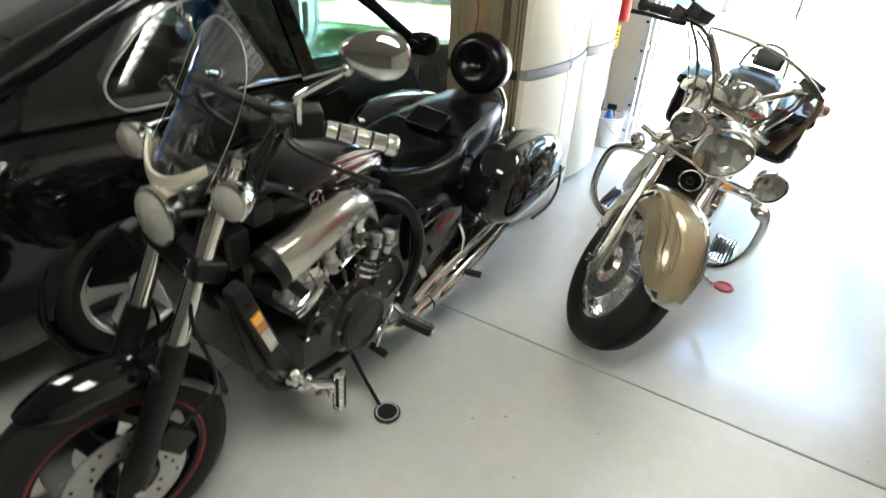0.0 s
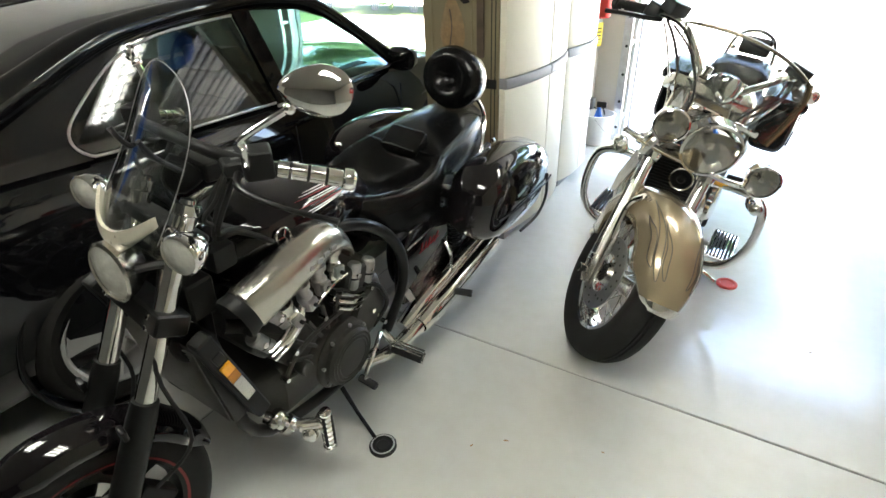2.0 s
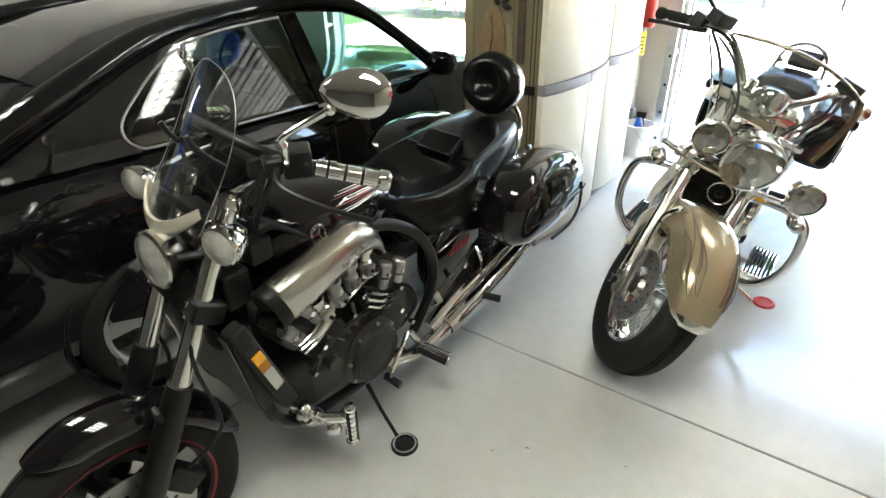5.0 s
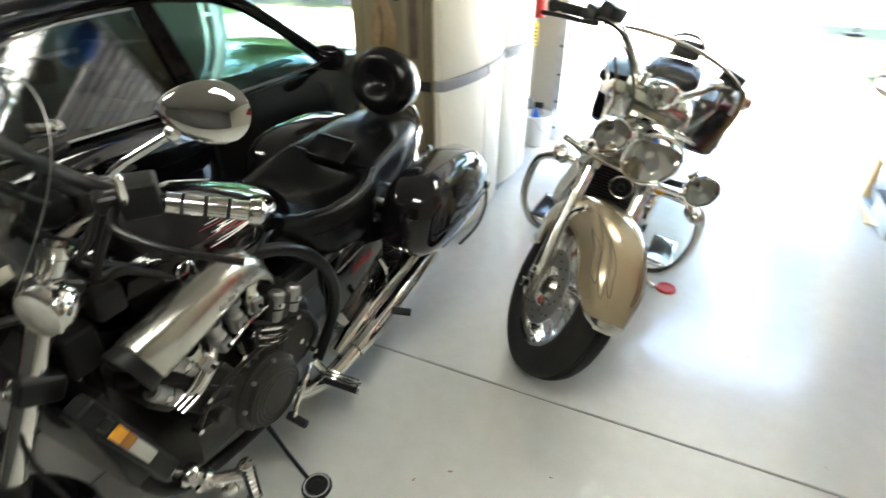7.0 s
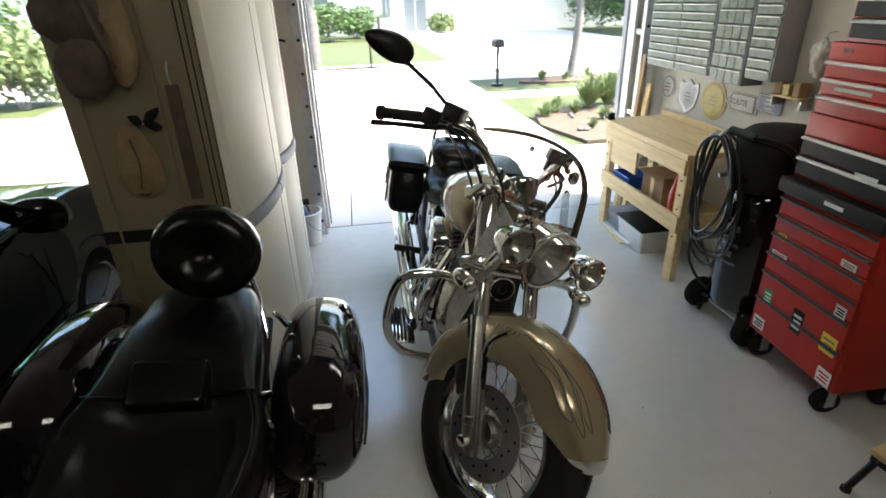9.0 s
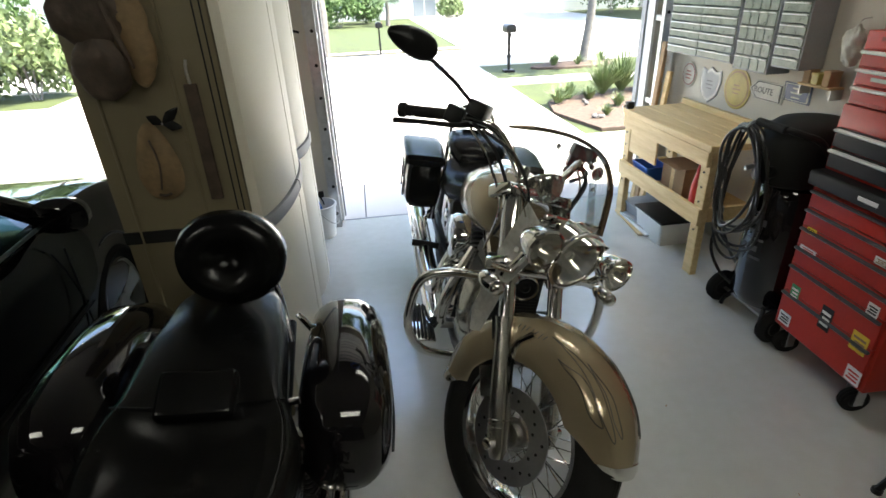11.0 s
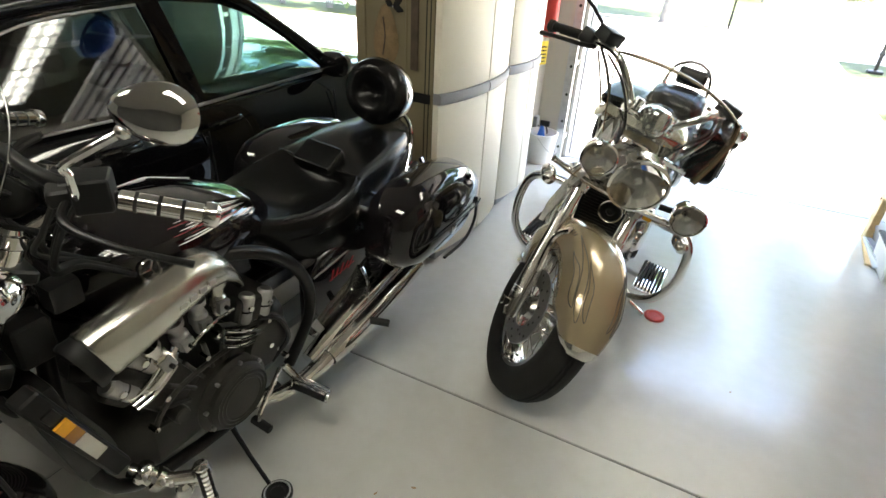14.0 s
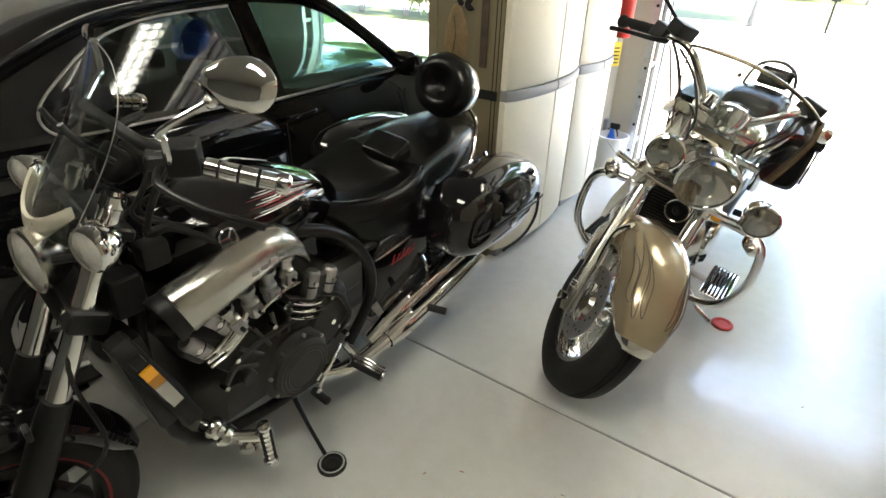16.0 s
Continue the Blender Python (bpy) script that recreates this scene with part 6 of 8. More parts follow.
for a, L in ((40, 0.075), (-15, 0.06), (150, 0.05)):
    part("leaf", loft([[Vector((L * f, 0.004 * c_, 0.017 * math.sin(math.pi * max(0.04, min(f, 0.96))) * d_)) for c_, d_ in ((1, 0), (0, 1), (-1, 0), (0, -1))] for f in (0.0, 0.2, 0.5, 0.8, 1.0)]), SATINBLACK, lf, m=Matrix.Rotation(radians(-a), 4, "Y"))
part("pin", rod((0, 0.034, 0), (0, -0.004, 0), 0.004, 8), STEEL, lf)
ds = thing("hanging_strap", CM @ Matrix.Translation((-0.108, -0.008, 1.05)), "dark brown leather strap hanging down the cabinet end", "strap")
part("webbing", box(-0.021, 0.021, -0.010, 0.0, 0.0, 0.39, 0.003, 1), TANHIDE, ds)
part("hook", tube([(0, -0.004, 0.39), (0, -0.012, 0.43), (0, 0.004, 0.46)], 0.005, 8), STEEL, ds)

# ---------- pier, tracks and trim at the doorways ----------
structure("wall_pier", box(-2.45, -1.40, 4.56, YF - 0.001, -0.05, H), WALL, "painted pier between the two garage doors", "wall")
for i, (x, s) in enumerate(((D1, 1), (D2, -1), (L2, -1), (L1, 1))):
    tr = thing("door_track", pose(x - s * 0.02, YF - 0.075, 0), "galvanised garage door track beside the opening", "door track", "door tracks")
    part("angle", box(-0.05 if s > 0 else 0.0, 0.0 if s > 0 else 0.05, -0.0, 0.004, 0.0, 2.25), GALV, tr)
    b = box(-0.025, 0.025, -0.055, -0.052, 0.0, 2.25)
    box(-0.028, -0.025, -0.055, -0.012, 0.0, 2.25, bm=b)
    box(0.025, 0.028, -0.055, -0.012, 0.0, 2.25, bm=b)
    part("rail", b, GALV, tr)
    for k in range(10):
        part("bolt", rod((0, -0.0555, 0.12 + 0.22 * k), (0, -0.062, 0.12 + 0.22 * k), 0.012, 8), SATINBLACK, tr)
    for k in range(4):
        part("bracket", box(-0.03, 0.03, -0.012, 0.07, 0.18 + 0.6 * k, 0.22 + 0.6 * k, 0.002, 1), GALV, tr)
    structure("trim_%d" % (i + 1), box(x + 0.001 if s > 0 else x - 0.023, x + 0.023 if s > 0 else x - 0.001, YF - 0.004, YF + 0.17, -0.04, DH), WHITEP, "white door jamb trim", "trim")
    structure("weatherstrip_%d" % (i + 1), box(x + 0.025 if s > 0 else x - 0.037, x + 0.037 if s > 0 else x - 0.025, YF + 0.10, YF + 0.16, -0.04, DH), GREYP, "grey rubber weather strip", "trim")
structure("threshold_1", box(D1, D2, YF - 0.004, YF + 0.012, -0.05, 0.003), GREYP, "worn grey rubber threshold strip", "trim")

# fire extinguisher cabinet, tag, bucket and sprayer on the pier
fx = thing("fire_extinguisher", pose(-1.362, 4.63, 0.96), "red fire extinguisher hung on the pier", "fire extinguisher")
part("cylinder", lathe([(0.0001, 0), (0.045, 0), (0.055, 0.012), (0.055, 0.30), (0.045, 0.345), (0.02, 0.37), (0.018, 0.40), (0.0001, 0.40)], Matrix.Translation((0.058, 0, 0.05)), 28), REDPLASTIC, fx)
part("valve", box(0.04, 0.10, -0.012, 0.012, 0.45, 0.475, 0.004, 2), SATINBLACK, fx)
part("handle", tube([(0.06, 0, 0.475), (0.10, 0, 0.50), (0.15, 0, 0.49)], 0.008, 8), SATINBLACK, fx)
part("hose", tube([(0.06, 0.01, 0.45), (0.08, 0.07, 0.40), (0.07, 0.075, 0.22)], 0.009, 8), RUBBER, fx)
part("bracket", box(-0.038, 0.006, -0.03, 0.03, 0.02, 0.42, 0.002, 1), STEEL, fx)
tg = thing("yellow_tag", pose(-1.318, 4.60, 0.81, 0, 0, -40), "yellow paper tag under the extinguisher", "tag")
part("card", box(0.0, 0.006, -0.035, 0.035, 0.0, 0.17, 0.002, 1), YELLOW, tg)
part("string", tube([(0.003, 0, 0.165), (0.003, 0, 0.20), (0.003, 0.01, 0.225)], 0.002, 6), SATINBLACK, tg)
bars = bmesh.new()
for k in range(5):
    box(0.006, 0.0075, -0.025, 0.022, 0.02 + 0.026 * k, 0.030 + 0.026 * k, bm=bars)
part("print", bars, SATINBLACK, tg)
bk_ = thing("bucket", pose(-1.265, 4.72, 0), "white plastic bucket on the floor by the pier", "bucket")
part("pail", lathe([(0.085, 0.0), (0.10, 0.006), (0.125, 0.24), (0.132, 0.245), (0.132, 0.26), (0.118, 0.262), (0.095, 0.012), (0.0001, 0.012)], None, 32), WHITEP, bk_)
part("bail", tube([(0.0, -0.125, 0.24), (0.09, -0.10, 0.14), (0.13, 0, 0.10), (0.09, 0.10, 0.14), (0.0, 0.125, 0.24)], 0.003, 6), STEEL, bk_)
sp = thing("spray_bottle", pose(-1.275, 4.71, 0.014), "blue spray bottle standing in the bucket", "spray bottle")
part("bottle", lathe([(0.0001, 0), (0.036, 0), (0.04, 0.01), (0.04, 0.20), (0.02, 0.27), (0.014, 0.30), (0.0001, 0.30)], None, 20), BLUE, sp)
part("trigger_head", box(-0.02, 0.06, -0.014, 0.014, 0.30, 0.345, 0.006, 2), SATINBLACK, sp)
part("trigger", tube([(0.03, 0, 0.30), (0.045, 0, 0.27), (0.05, 0, 0.24)], 0.006, 8), PLASTIC, sp)
bx = thing("power_outlet_box", pose(-1.40, 4.88, 0.28), "small grey outlet box with a black cord", "outlet")
part("box", box(0.0, 0.035, -0.035, 0.035, -0.055, 0.055, 0.004, 2), GREYP, bx)
part("cord", tube([(0.035, 0, -0.02), (0.07, 0.0, -0.06), (0.06, -0.04, -0.18), (0.08, -0.06, -0.268), (0.13, -0.10, -0.272)], 0.005, 8), RUBBER, bx)

# ---------- workbench and what lies on it ----------
WX0, WX1, WY0, WY1, WZ = 1.015, XR - 0.004, 3.55, 4.62, 0.83
wb = thing("workbench", pose(0, 0, 0), "pine workbench with a lower shelf against the wall", "workbench")
for k in range(3):
    xa = WX0 + (WX1 - WX0) / 3 * k
    part("top_board", box(xa + 0.001, xa + (WX1 - WX0) / 3 - 0.001, WY0, WY1, WZ - 0.038, WZ, 0.004, 1), PINE, wb)
for x in (WX0 + 0.03, WX1 - 0.09):
    for y in (WY0 + 0.02, WY1 - 0.09):
        lg = part("leg", box(x, x + 0.045, y, y + 0.085, 0.0, WZ - 0.038, 0.004, 1), PINE, wb)
        for k in range(5):
            part("leg_bolt", rod((x - 0.001, y + 0.04, 0.30 + 0.09 * k), (x - 0.006, y + 0.04, 0.30 + 0.09 * k), 0.007, 8), SATINBLACK, lg)
part("apron", box(WX0 + 0.006, WX0 + 0.028, WY0 + 0.02, WY1 - 0.02, WZ - 0.13, WZ - 0.040, 0.003, 1), PINE, wb)
part("front_panel", box(WX0 + 0.030, WX0 + 0.045, WY0 + 0.60, WY1 - 0.10, WZ - 0.30, WZ - 0.132, 0.003, 1), PINE, wb)
part("shelf_rail", box(WX0 + 0.006, WX0 + 0.028, WY0 + 0.01, WY1 - 0.01, 0.34, 0.45, 0.003, 1), PINE, wb)
part("shelf", box(WX0 + 0.030, WX1 - 0.02, WY0 + 0.11, WY1 - 0.10, 0.36, 0.378, 0.002, 1), PLY, wb)
part("side_rail", box(WX0 + 0.08, WX1 - 0.10, WY0 + 0.03, WY0 + 0.06, 0.35, 0.44, 0.003, 1), PINE, wb)
part("side_rail", box(WX0 + 0.08, WX1 - 0.10, WY1 - 0.06, WY1 - 0.03, 0.35, 0.44, 0.003, 1), PINE, wb)
part("back_ledge", box(WX1 - 0.03, WX1, WY0, WY1, WZ, WZ + 0.04, 0.003, 1), PINE, wb)


def crate(name, m, sx, sy, h, material, label, category, lid=None):
    t = thing(name, m, label, category)
    rows = []
    for f, z in ((0.88, 0.0), (0.9, 0.004), (1.0, h - 0.012), (1.04, h - 0.010), (1.04, h), (0.97, h), (0.87, 0.010), (0.02, 0.010)):
        rows.append([Vector((sx * f * u, sy * f * v, z)) for u, v in ((-0.5, -0.46), (-0.46, -0.5), (0.46, -0.5), (0.5, -0.46), (0.5, 0.46), (0.46, 0.5), (-0.46, 0.5), (-0.5, 0.46))])
    part("tub", loft(rows), material, t)
    if lid:
        part("lid", box(-sx * 0.53, sx * 0.53, -sy * 0.53, sy * 0.53, h, h + 0.014, 0.005, 2), lid, t)
    return t


crate("storage_bin", pose(1.18, 4.14, 0.0), 0.26, 0.36, 0.17, WHITEP, "white plastic bin with a dark lid under the bench", "storage bin", PLASTIC)
crate("storage_bin", pose(1.20, 4.46, 0.0), 0.24, 0.24, 0.12, GREYP, "grey plastic tub under the bench", "storage bin", GREYP)
crate("parts_tray", pose(1.15, 4.36, 0.378), 0.18, 0.22, 0.10, BLUE, "blue plastic parts tray on the bench shelf", "tray")
cb = thing("cardboard_box", pose(1.22, 4.02, 0.378), "open brown cardboard box on the bench shelf", "box")
part("carton", box(-0.11, 0.11, -0.13, 0.13, 0.0, 0.20, 0.003, 1), CARD, cb)
part("flap", box(-0.16, -0.11, -0.12, 0.12, 0.196, 0.200), CARD, cb, m=Matrix.Identity(4))
part("tape", box(-0.1115, -0.1105, -0.02, 0.02, 0.02, 0.198), PINE, cb)
for k in range(4):
    pb = thing("loose_board", pose(1.05 + 0.012 * k, 4.40 - 0.05 * k, 0.002 + 0.014 * k, 0, 0, 4 * k - 5), "thin pale panel lying under the bench", "board", "loose panels")
    part("panel", box(-0.02, 0.02, -0.24, 0.24, 0.0, 0.013, 0.002, 1), (PINE, WHITEP, SATIN, GREYP)[k], pb)
rb_ = thing("red_bottle", pose(1.08, 3.70, 0.378), "slim red plastic bottle on the bench shelf", "bottle")
part("flask", lathe([(0.0001, 0), (0.034, 0), (0.038, 0.01), (0.038, 0.16), (0.022, 0.23), (0.012, 0.30), (0.006, 0.36), (0.0001, 0.36)], None, 20), REDPLASTIC, rb_)
part("cap", lathe([(0.013, 0.30), (0.015, 0.305), (0.013, 0.33), (0.0001, 0.33)], None, 14), SATINBLACK, rb_)
bw = thing("bench_vice", pose(1.03, 4.57, WZ), "small dark clamp at the bench corner", "clamp")
part("jaw", box(-0.02, 0.03, -0.025, 0.025, 0.0, 0.05, 0.006, 2), SATINBLACK, bw)
part("screw", rod((-0.045, 0, 0.02), (-0.015, 0, 0.02), 0.009, 10), STEEL, bw)
for k, (y, lean, L) in enumerate(((4.72, 5, 1.05), (4.79, 3, 1.25), (4.86, 6, 0.95))):
    lb = thing("leaning_board", pose(XR - 0.19, y, 0, 0, lean, 0), "narrow board leaning against the wall beside the bench", "board", "leaning boards")
    part("plank", box(-0.012, 0.012, -0.028, 0.028, 0.004, L, 0.003, 1), (PINE, CARD, PLY)[k], lb)

# ---------- parts organisers and signs on the wall ----------
def organiser(y0, y1, z0, z1, cols, rows, label):
    t = thing("parts_organiser", pose(XR - 0.002, (y0 + y1) / 2, z0), label, "parts organiser", "parts organisers")
    w, h, d = y1 - y0, z1 - z0, 0.14
    b = box(-d, 0, -w / 2, -w / 2 + 0.006, 0, h)
    box(-d, 0, w / 2 - 0.006, w / 2, 0, h, bm=b)
    box(-d, 0, -w / 2, w / 2, 0, 0.006, bm=b)
    box(-d, 0, -w / 2, w / 2, h - 0.006, h, bm=b)
    box(-0.004, 0, -w / 2, w / 2, 0, h, bm=b)
    part("case", b, GREYP, t)
    cw, rh = (w - 0.012) / cols, (h - 0.012) / rows
    for c in range(1, cols):
        part("divider", box(-d, -0.004, -w / 2 + 0.006 + cw * c - 0.002, -w / 2 + 0.006 + cw * c + 0.002, 0.006, h - 0.006), GREYP, t)
    for c in range(cols):
        for r in range(rows):
            ya, za = -w / 2 + 0.006 + cw * c + 0.004, 0.006 + rh * r + 0.002
            yb, zb = ya + cw - 0.008, za + rh - 0.006
            dr = part("drawer", box(-d - 0.004, -d + 0.001, ya, yb, za, zb), DRAWER, t, "clear plastic drawer front")
            part("drawer_lip", box(-d - 0.014, -d - 0.004, ya + 0.004, yb - 0.004, zb - 0.010, zb - 0.004), WHITEP, dr)
            part("contents", box(-d + 0.004, -0.03, ya + 0.006, yb - 0.006, za + 0.002, za + rh * (0.35 + 0.3 * ((c * 7 + r * 3) % 3) / 3)), (STEEL, CARD, GREYP, WHITEP)[(c * 5 + r * 3) % 4], dr)
    return t


organiser(4.00, 4.73, 1.19, 1.66, 2, 9, "grey parts organiser with rows of clear drawers")
organiser(3.69, 3.98, 1.17, 1.66, 4, 6, "grey parts organiser with slim clear drawers")
organiser(3.47, 3.67, 1.22, 1.66, 1, 8, "grey parts organiser with wide clear drawers")
organiser(3.50, 4.71, 1.675, 2.05, 5, 5, "grey parts organiser mounted above the others")


def sign(name, y, z, outline, material, rim, label):
    t = thing(name, pose(XR - 0.002, y, z), label, "sign", "wall signs")
    part("plate", prism([(u, v) for u, v in outline], 0.0, 0.006, 0.0015, seg=1), material, t, m=Matrix.Rotation(radians(90), 4, "Z"))
    part("border", prism([(u * 0.88, v * 0.88) for u, v in outline], 0.0062, 0.0075), rim, t, m=Matrix.Rotation(radians(90), 4, "Z"))
    part("field", prism([(u * 0.80, v * 0.80) for u, v in outline], 0.0078, 0.0090), material, t, m=Matrix.Rotation(radians(90), 4, "Z"))
    return t


def round_outline(a, b, n=28):
    return [(a * math.cos(2 * math.pi * k / n), b * math.sin(2 * math.pi * k / n)) for k in range(n)]


WALLFACE = Matrix(((0, 0, -1, 0), (-1, 0, 0, 0), (0, 1, 0, 0), (0, 0, 0, 1)))
s1 = sign("round_sign", 4.62, 1.035, round_outline(0.085, 0.085), DULLWHITE, DULLRED, "round white tin sign with a red border")
s2 = sign("shield_sign", 4.36, 1.005, [(-0.10, 0.10), (-0.05, 0.085), (0, 0.115), (0.05, 0.085), (0.10, 0.10), (0.115, 0.03), (0.09, -0.06), (0, -0.125), (-0.09, -0.06), (-0.115, 0.03)], GREYP, STEEL, "grey shield-shaped tin sign")
s3 = sign("round_sign", 4.08, 1.02, round_outline(0.125, 0.125), MUSTARD, CARD, "large round yellow tin sign")
s4 = sign("arrow_sign", 3.82, 1.05, [(-0.14, 0.055), (0.09, 0.055), (0.15, 0.0), (0.09, -0.055), (-0.14, -0.055)], DULLWHITE, SATINBLACK, "white arrow-shaped road sign")
s5 = sign("small_sign", 3.59, 1.08, [(-0.10, 0.05), (0.10, 0.05), (0.10, -0.05), (-0.10, -0.05)], NAVY, DULLWHITE, "small blue sign with white writing")
writing("lettering", "ROUTE", 0.050, Matrix.Translation((-0.0096, 0.020, 0.0)) @ WALLFACE, SATINBLACK, s4)
for s_, mt in ((s1, DULLRED), (s2, PRINT), (s3, CARD), (s5, DULLWHITE)):
    bars = bmesh.new()
    for k in range(3):
        hw = 0.038 - 0.009 * abs(k - 1)
        box(-0.0105, -0.0092, -hw, hw, -0.030 + 0.024 * k, -0.022 + 0.024 * k, bm=bars)
    part("print", bars, mt, s_)

pbg = thing("plastic_bag", pose(XR - 0.06, 3.27, 1.29) @ Matrix.Scale(0.62, 4), "crumpled pale plastic bag hung on the wall", "plastic bag")
sack_ = blob((0, 0, 0.10), (0.05, 0.09, 0.15), 4)
sack_.normal_update()
part("sack", gnarl(sack_, 0.03, 14, 4.0), DULLWHITE, pbg, smooth=50)
part("tie", tube([(0, 0, 0.24), (0.02, 0, 0.29), (0.094, 0, 0.30)], 0.005, 6), DULLWHITE, pbg)
wbx = thing("wall_shelf", pose(XR - 0.002, 3.41, 1.145), "narrow plywood ledge on the wall under the drawers", "shelf")
part("board", box(-0.085, 0.0, -0.105, 0.105, 0.0, 0.012, 0.002, 1), PLY, wbx)
for y in (-0.10, 0.10):
    part("bracket", box(-0.07, 0.0, y - 0.004, y + 0.004, -0.05, 0.0), STEEL, wbx)
for k, (y, w_, h_, mt, lab) in enumerate(((3.345, 0.05, 0.075, CARD, "small brown cardboard carton on the wall ledge"), (3.42, 0.045, 0.055, MUSTARD, "small mustard tin box on the wall ledge"), (3.48, 0.04, 0.065, CARD, "small brown cardboard carton on the wall ledge"))):
    sc_ = thing("small_carton", pose(XR - 0.05, y, 1.157, 0, 0, 8 * k - 8), lab, "carton")
    part("carton", box(-0.03, 0.03, -w_ / 2, w_ / 2, 0.0, h_, 0.003, 1), mt, sc_)
    part("flap", box(-0.031, 0.031, -w_ / 2 - 0.001, w_ / 2 + 0.001, h_ - 0.012, h_ + 0.001, 0.001, 1), mt, sc_)

# ---------- air compressor with coiled hose ----------
ac = thing("air_compressor", pose(1.16, 3.08, 0, 0, 0, 0), "tall black upright air compressor with coiled hoses on wheels", "air compressor")
part("tank", lathe([(0.0001, 0.10), (0.09, 0.105), (0.15, 0.13), (0.175, 0.18), (0.175, 0.72), (0.15, 0.77), (0.09, 0.795), (0.0001, 0.80)], None, 36), BLACKPAINT, ac)
part("shroud", loft([[Vector((0.19 * f * math.cos(a) * (1.0 if math.cos(a) > 0 else 1.15), 0.16 * f * math.sin(a), z)) for a in (2 * math.pi * k / 28 for k in range(28))] for z, f in ((0.78, 0.8), (0.80, 1.0), (0.98, 1.0), (1.05, 0.92), (1.08, 0.7), (1.09, 0.3))]), PLASTIC, ac, "black plastic motor shroud", smooth=50)
for s in (1, -1):
    part("handle_bar", tube([(0.10, s * 0.15, 0.70), (-0.04, s * 0.15, 0.98), (-0.16, s * 0.13, 1.05), (-0.20, s * 0.06, 1.06)], 0.016, 10), SATINBLACK, ac)
    part("foot", tube([(-0.08, s * 0.10, 0.14), (-0.12, s * 0.14, 0.06), (-0.13, s * 0.15, 0.012)], 0.012, 8), SATINBLACK, ac)
    w = part("wheel", lathe(tyre_profile(0.092, 0.032, 0.045), axis_m((-0.10, s * 0.205, 0.092), (0, 1, 0)), 28, closed=True), RUBBER, ac, "small black rubber wheel")
    part("wheel_hub", rod((-0.10, s * 0.205 - 0.028, 0.092), (-0.10, s * 0.205 + 0.028, 0.092), 0.046, 20), PLASTIC, w)
part("handle_grip", rod((-0.20, -0.09, 1.06), (-0.20, 0.09, 1.06), 0.020, 12), RUBBER, ac)
part("axle", rod((-0.10, -0.20, 0.092), (-0.10, 0.20, 0.092), 0.009, 10), STEEL, ac)
part("gauge", lathe([(0.0001, 0.02), (0.028, 0.02), (0.032, 0.012), (0.032, 0.0), (0.0001, 0.0)], axis_m((-0.19, -0.05, 0.86), (-1, 0, 0)), 20), SATINBLACK, ac)
part("valve", rod((-0.19, 0.05, 0.86), (-0.25, 0.05, 0.85), 0.012, 10), STEEL, ac)
lb_ = bmesh.new()
for k, (a0, n_, z_, h_) in enumerate(((-0.45, 5, 0.40, 0.014), (-0.30, 7, 0.44, 0.030), (-0.42, 6, 0.50, 0.012), (-0.15, 4, 0.535, 0.012), (-0.40, 8, 0.58, 0.034), (-0.25, 5, 0.635, 0.010))):
    pts = [Vector((-0.1765 * math.cos(a), 0.1765 * math.sin(a), 0)) for a in (a0 + 0.10 * i for i in range(n_))]
    loft([[p + Vector((0, 0, z_)), p * 1.004 + Vector((0, 0, z_)), p * 1.004 + Vector((0, 0, z_ + h_)), p + Vector((0, 0, z_ + h_))] for p in pts], bm=lb_)
part("tank_print", lb_, PRINT, ac, "pale writing on the tank as plain bars")
ho = thing("air_hose", pose(0.955, 3.19, 0.62), "black rubber air hose coiled over the compressor handle", "hose")
rh_ = random.Random(21)
for k in range(9):
    ry, rz, ph = 0.150 + rh_.uniform(-0.030, 0.035), 0.24 + 0.016 * k + rh_.uniform(-0.03, 0.03), rh_.uniform(0, 6.3)
    sway = rh_.uniform(-0.03, 0.03)
    pts = [(0.012 * k - 0.05 + 0.02 * math.sin(a * 2 + ph), ry * math.sin(a) + sway * (1 - math.cos(a)) + 0.012 * math.sin(3 * a + ph), 0.42 - rz + rz * math.cos(a) + 0.010 * math.sin(2 * a + ph)) for a in [2 * math.pi * i / 24 for i in range(25)]]
    part("coil", tube(pts, 0.0075, 8, steps=2), HOSE, ho)
part("tie", tube([(-0.07, -0.02, 0.40), (0.0, 0.0, 0.44), (0.06, 0.02, 0.40)], 0.006, 8), STEEL, ho)
part("hose_end", tube([(0.0, 0.10, -0.10), (0.03, 0.16, -0.30), (0.06, 0.10, -0.42), (0.08, 0.0, -0.46)], 0.0085, 8), RUBBER, ho)
part("coupler", rod((0.0, 0.10, -0.10), (-0.006, 0.09, -0.03), 0.012, 10), STEEL, ho)

# ---------- tool chests ----------
CH = pose(1.005, 2.285, 0, 0, 0, -2.0)


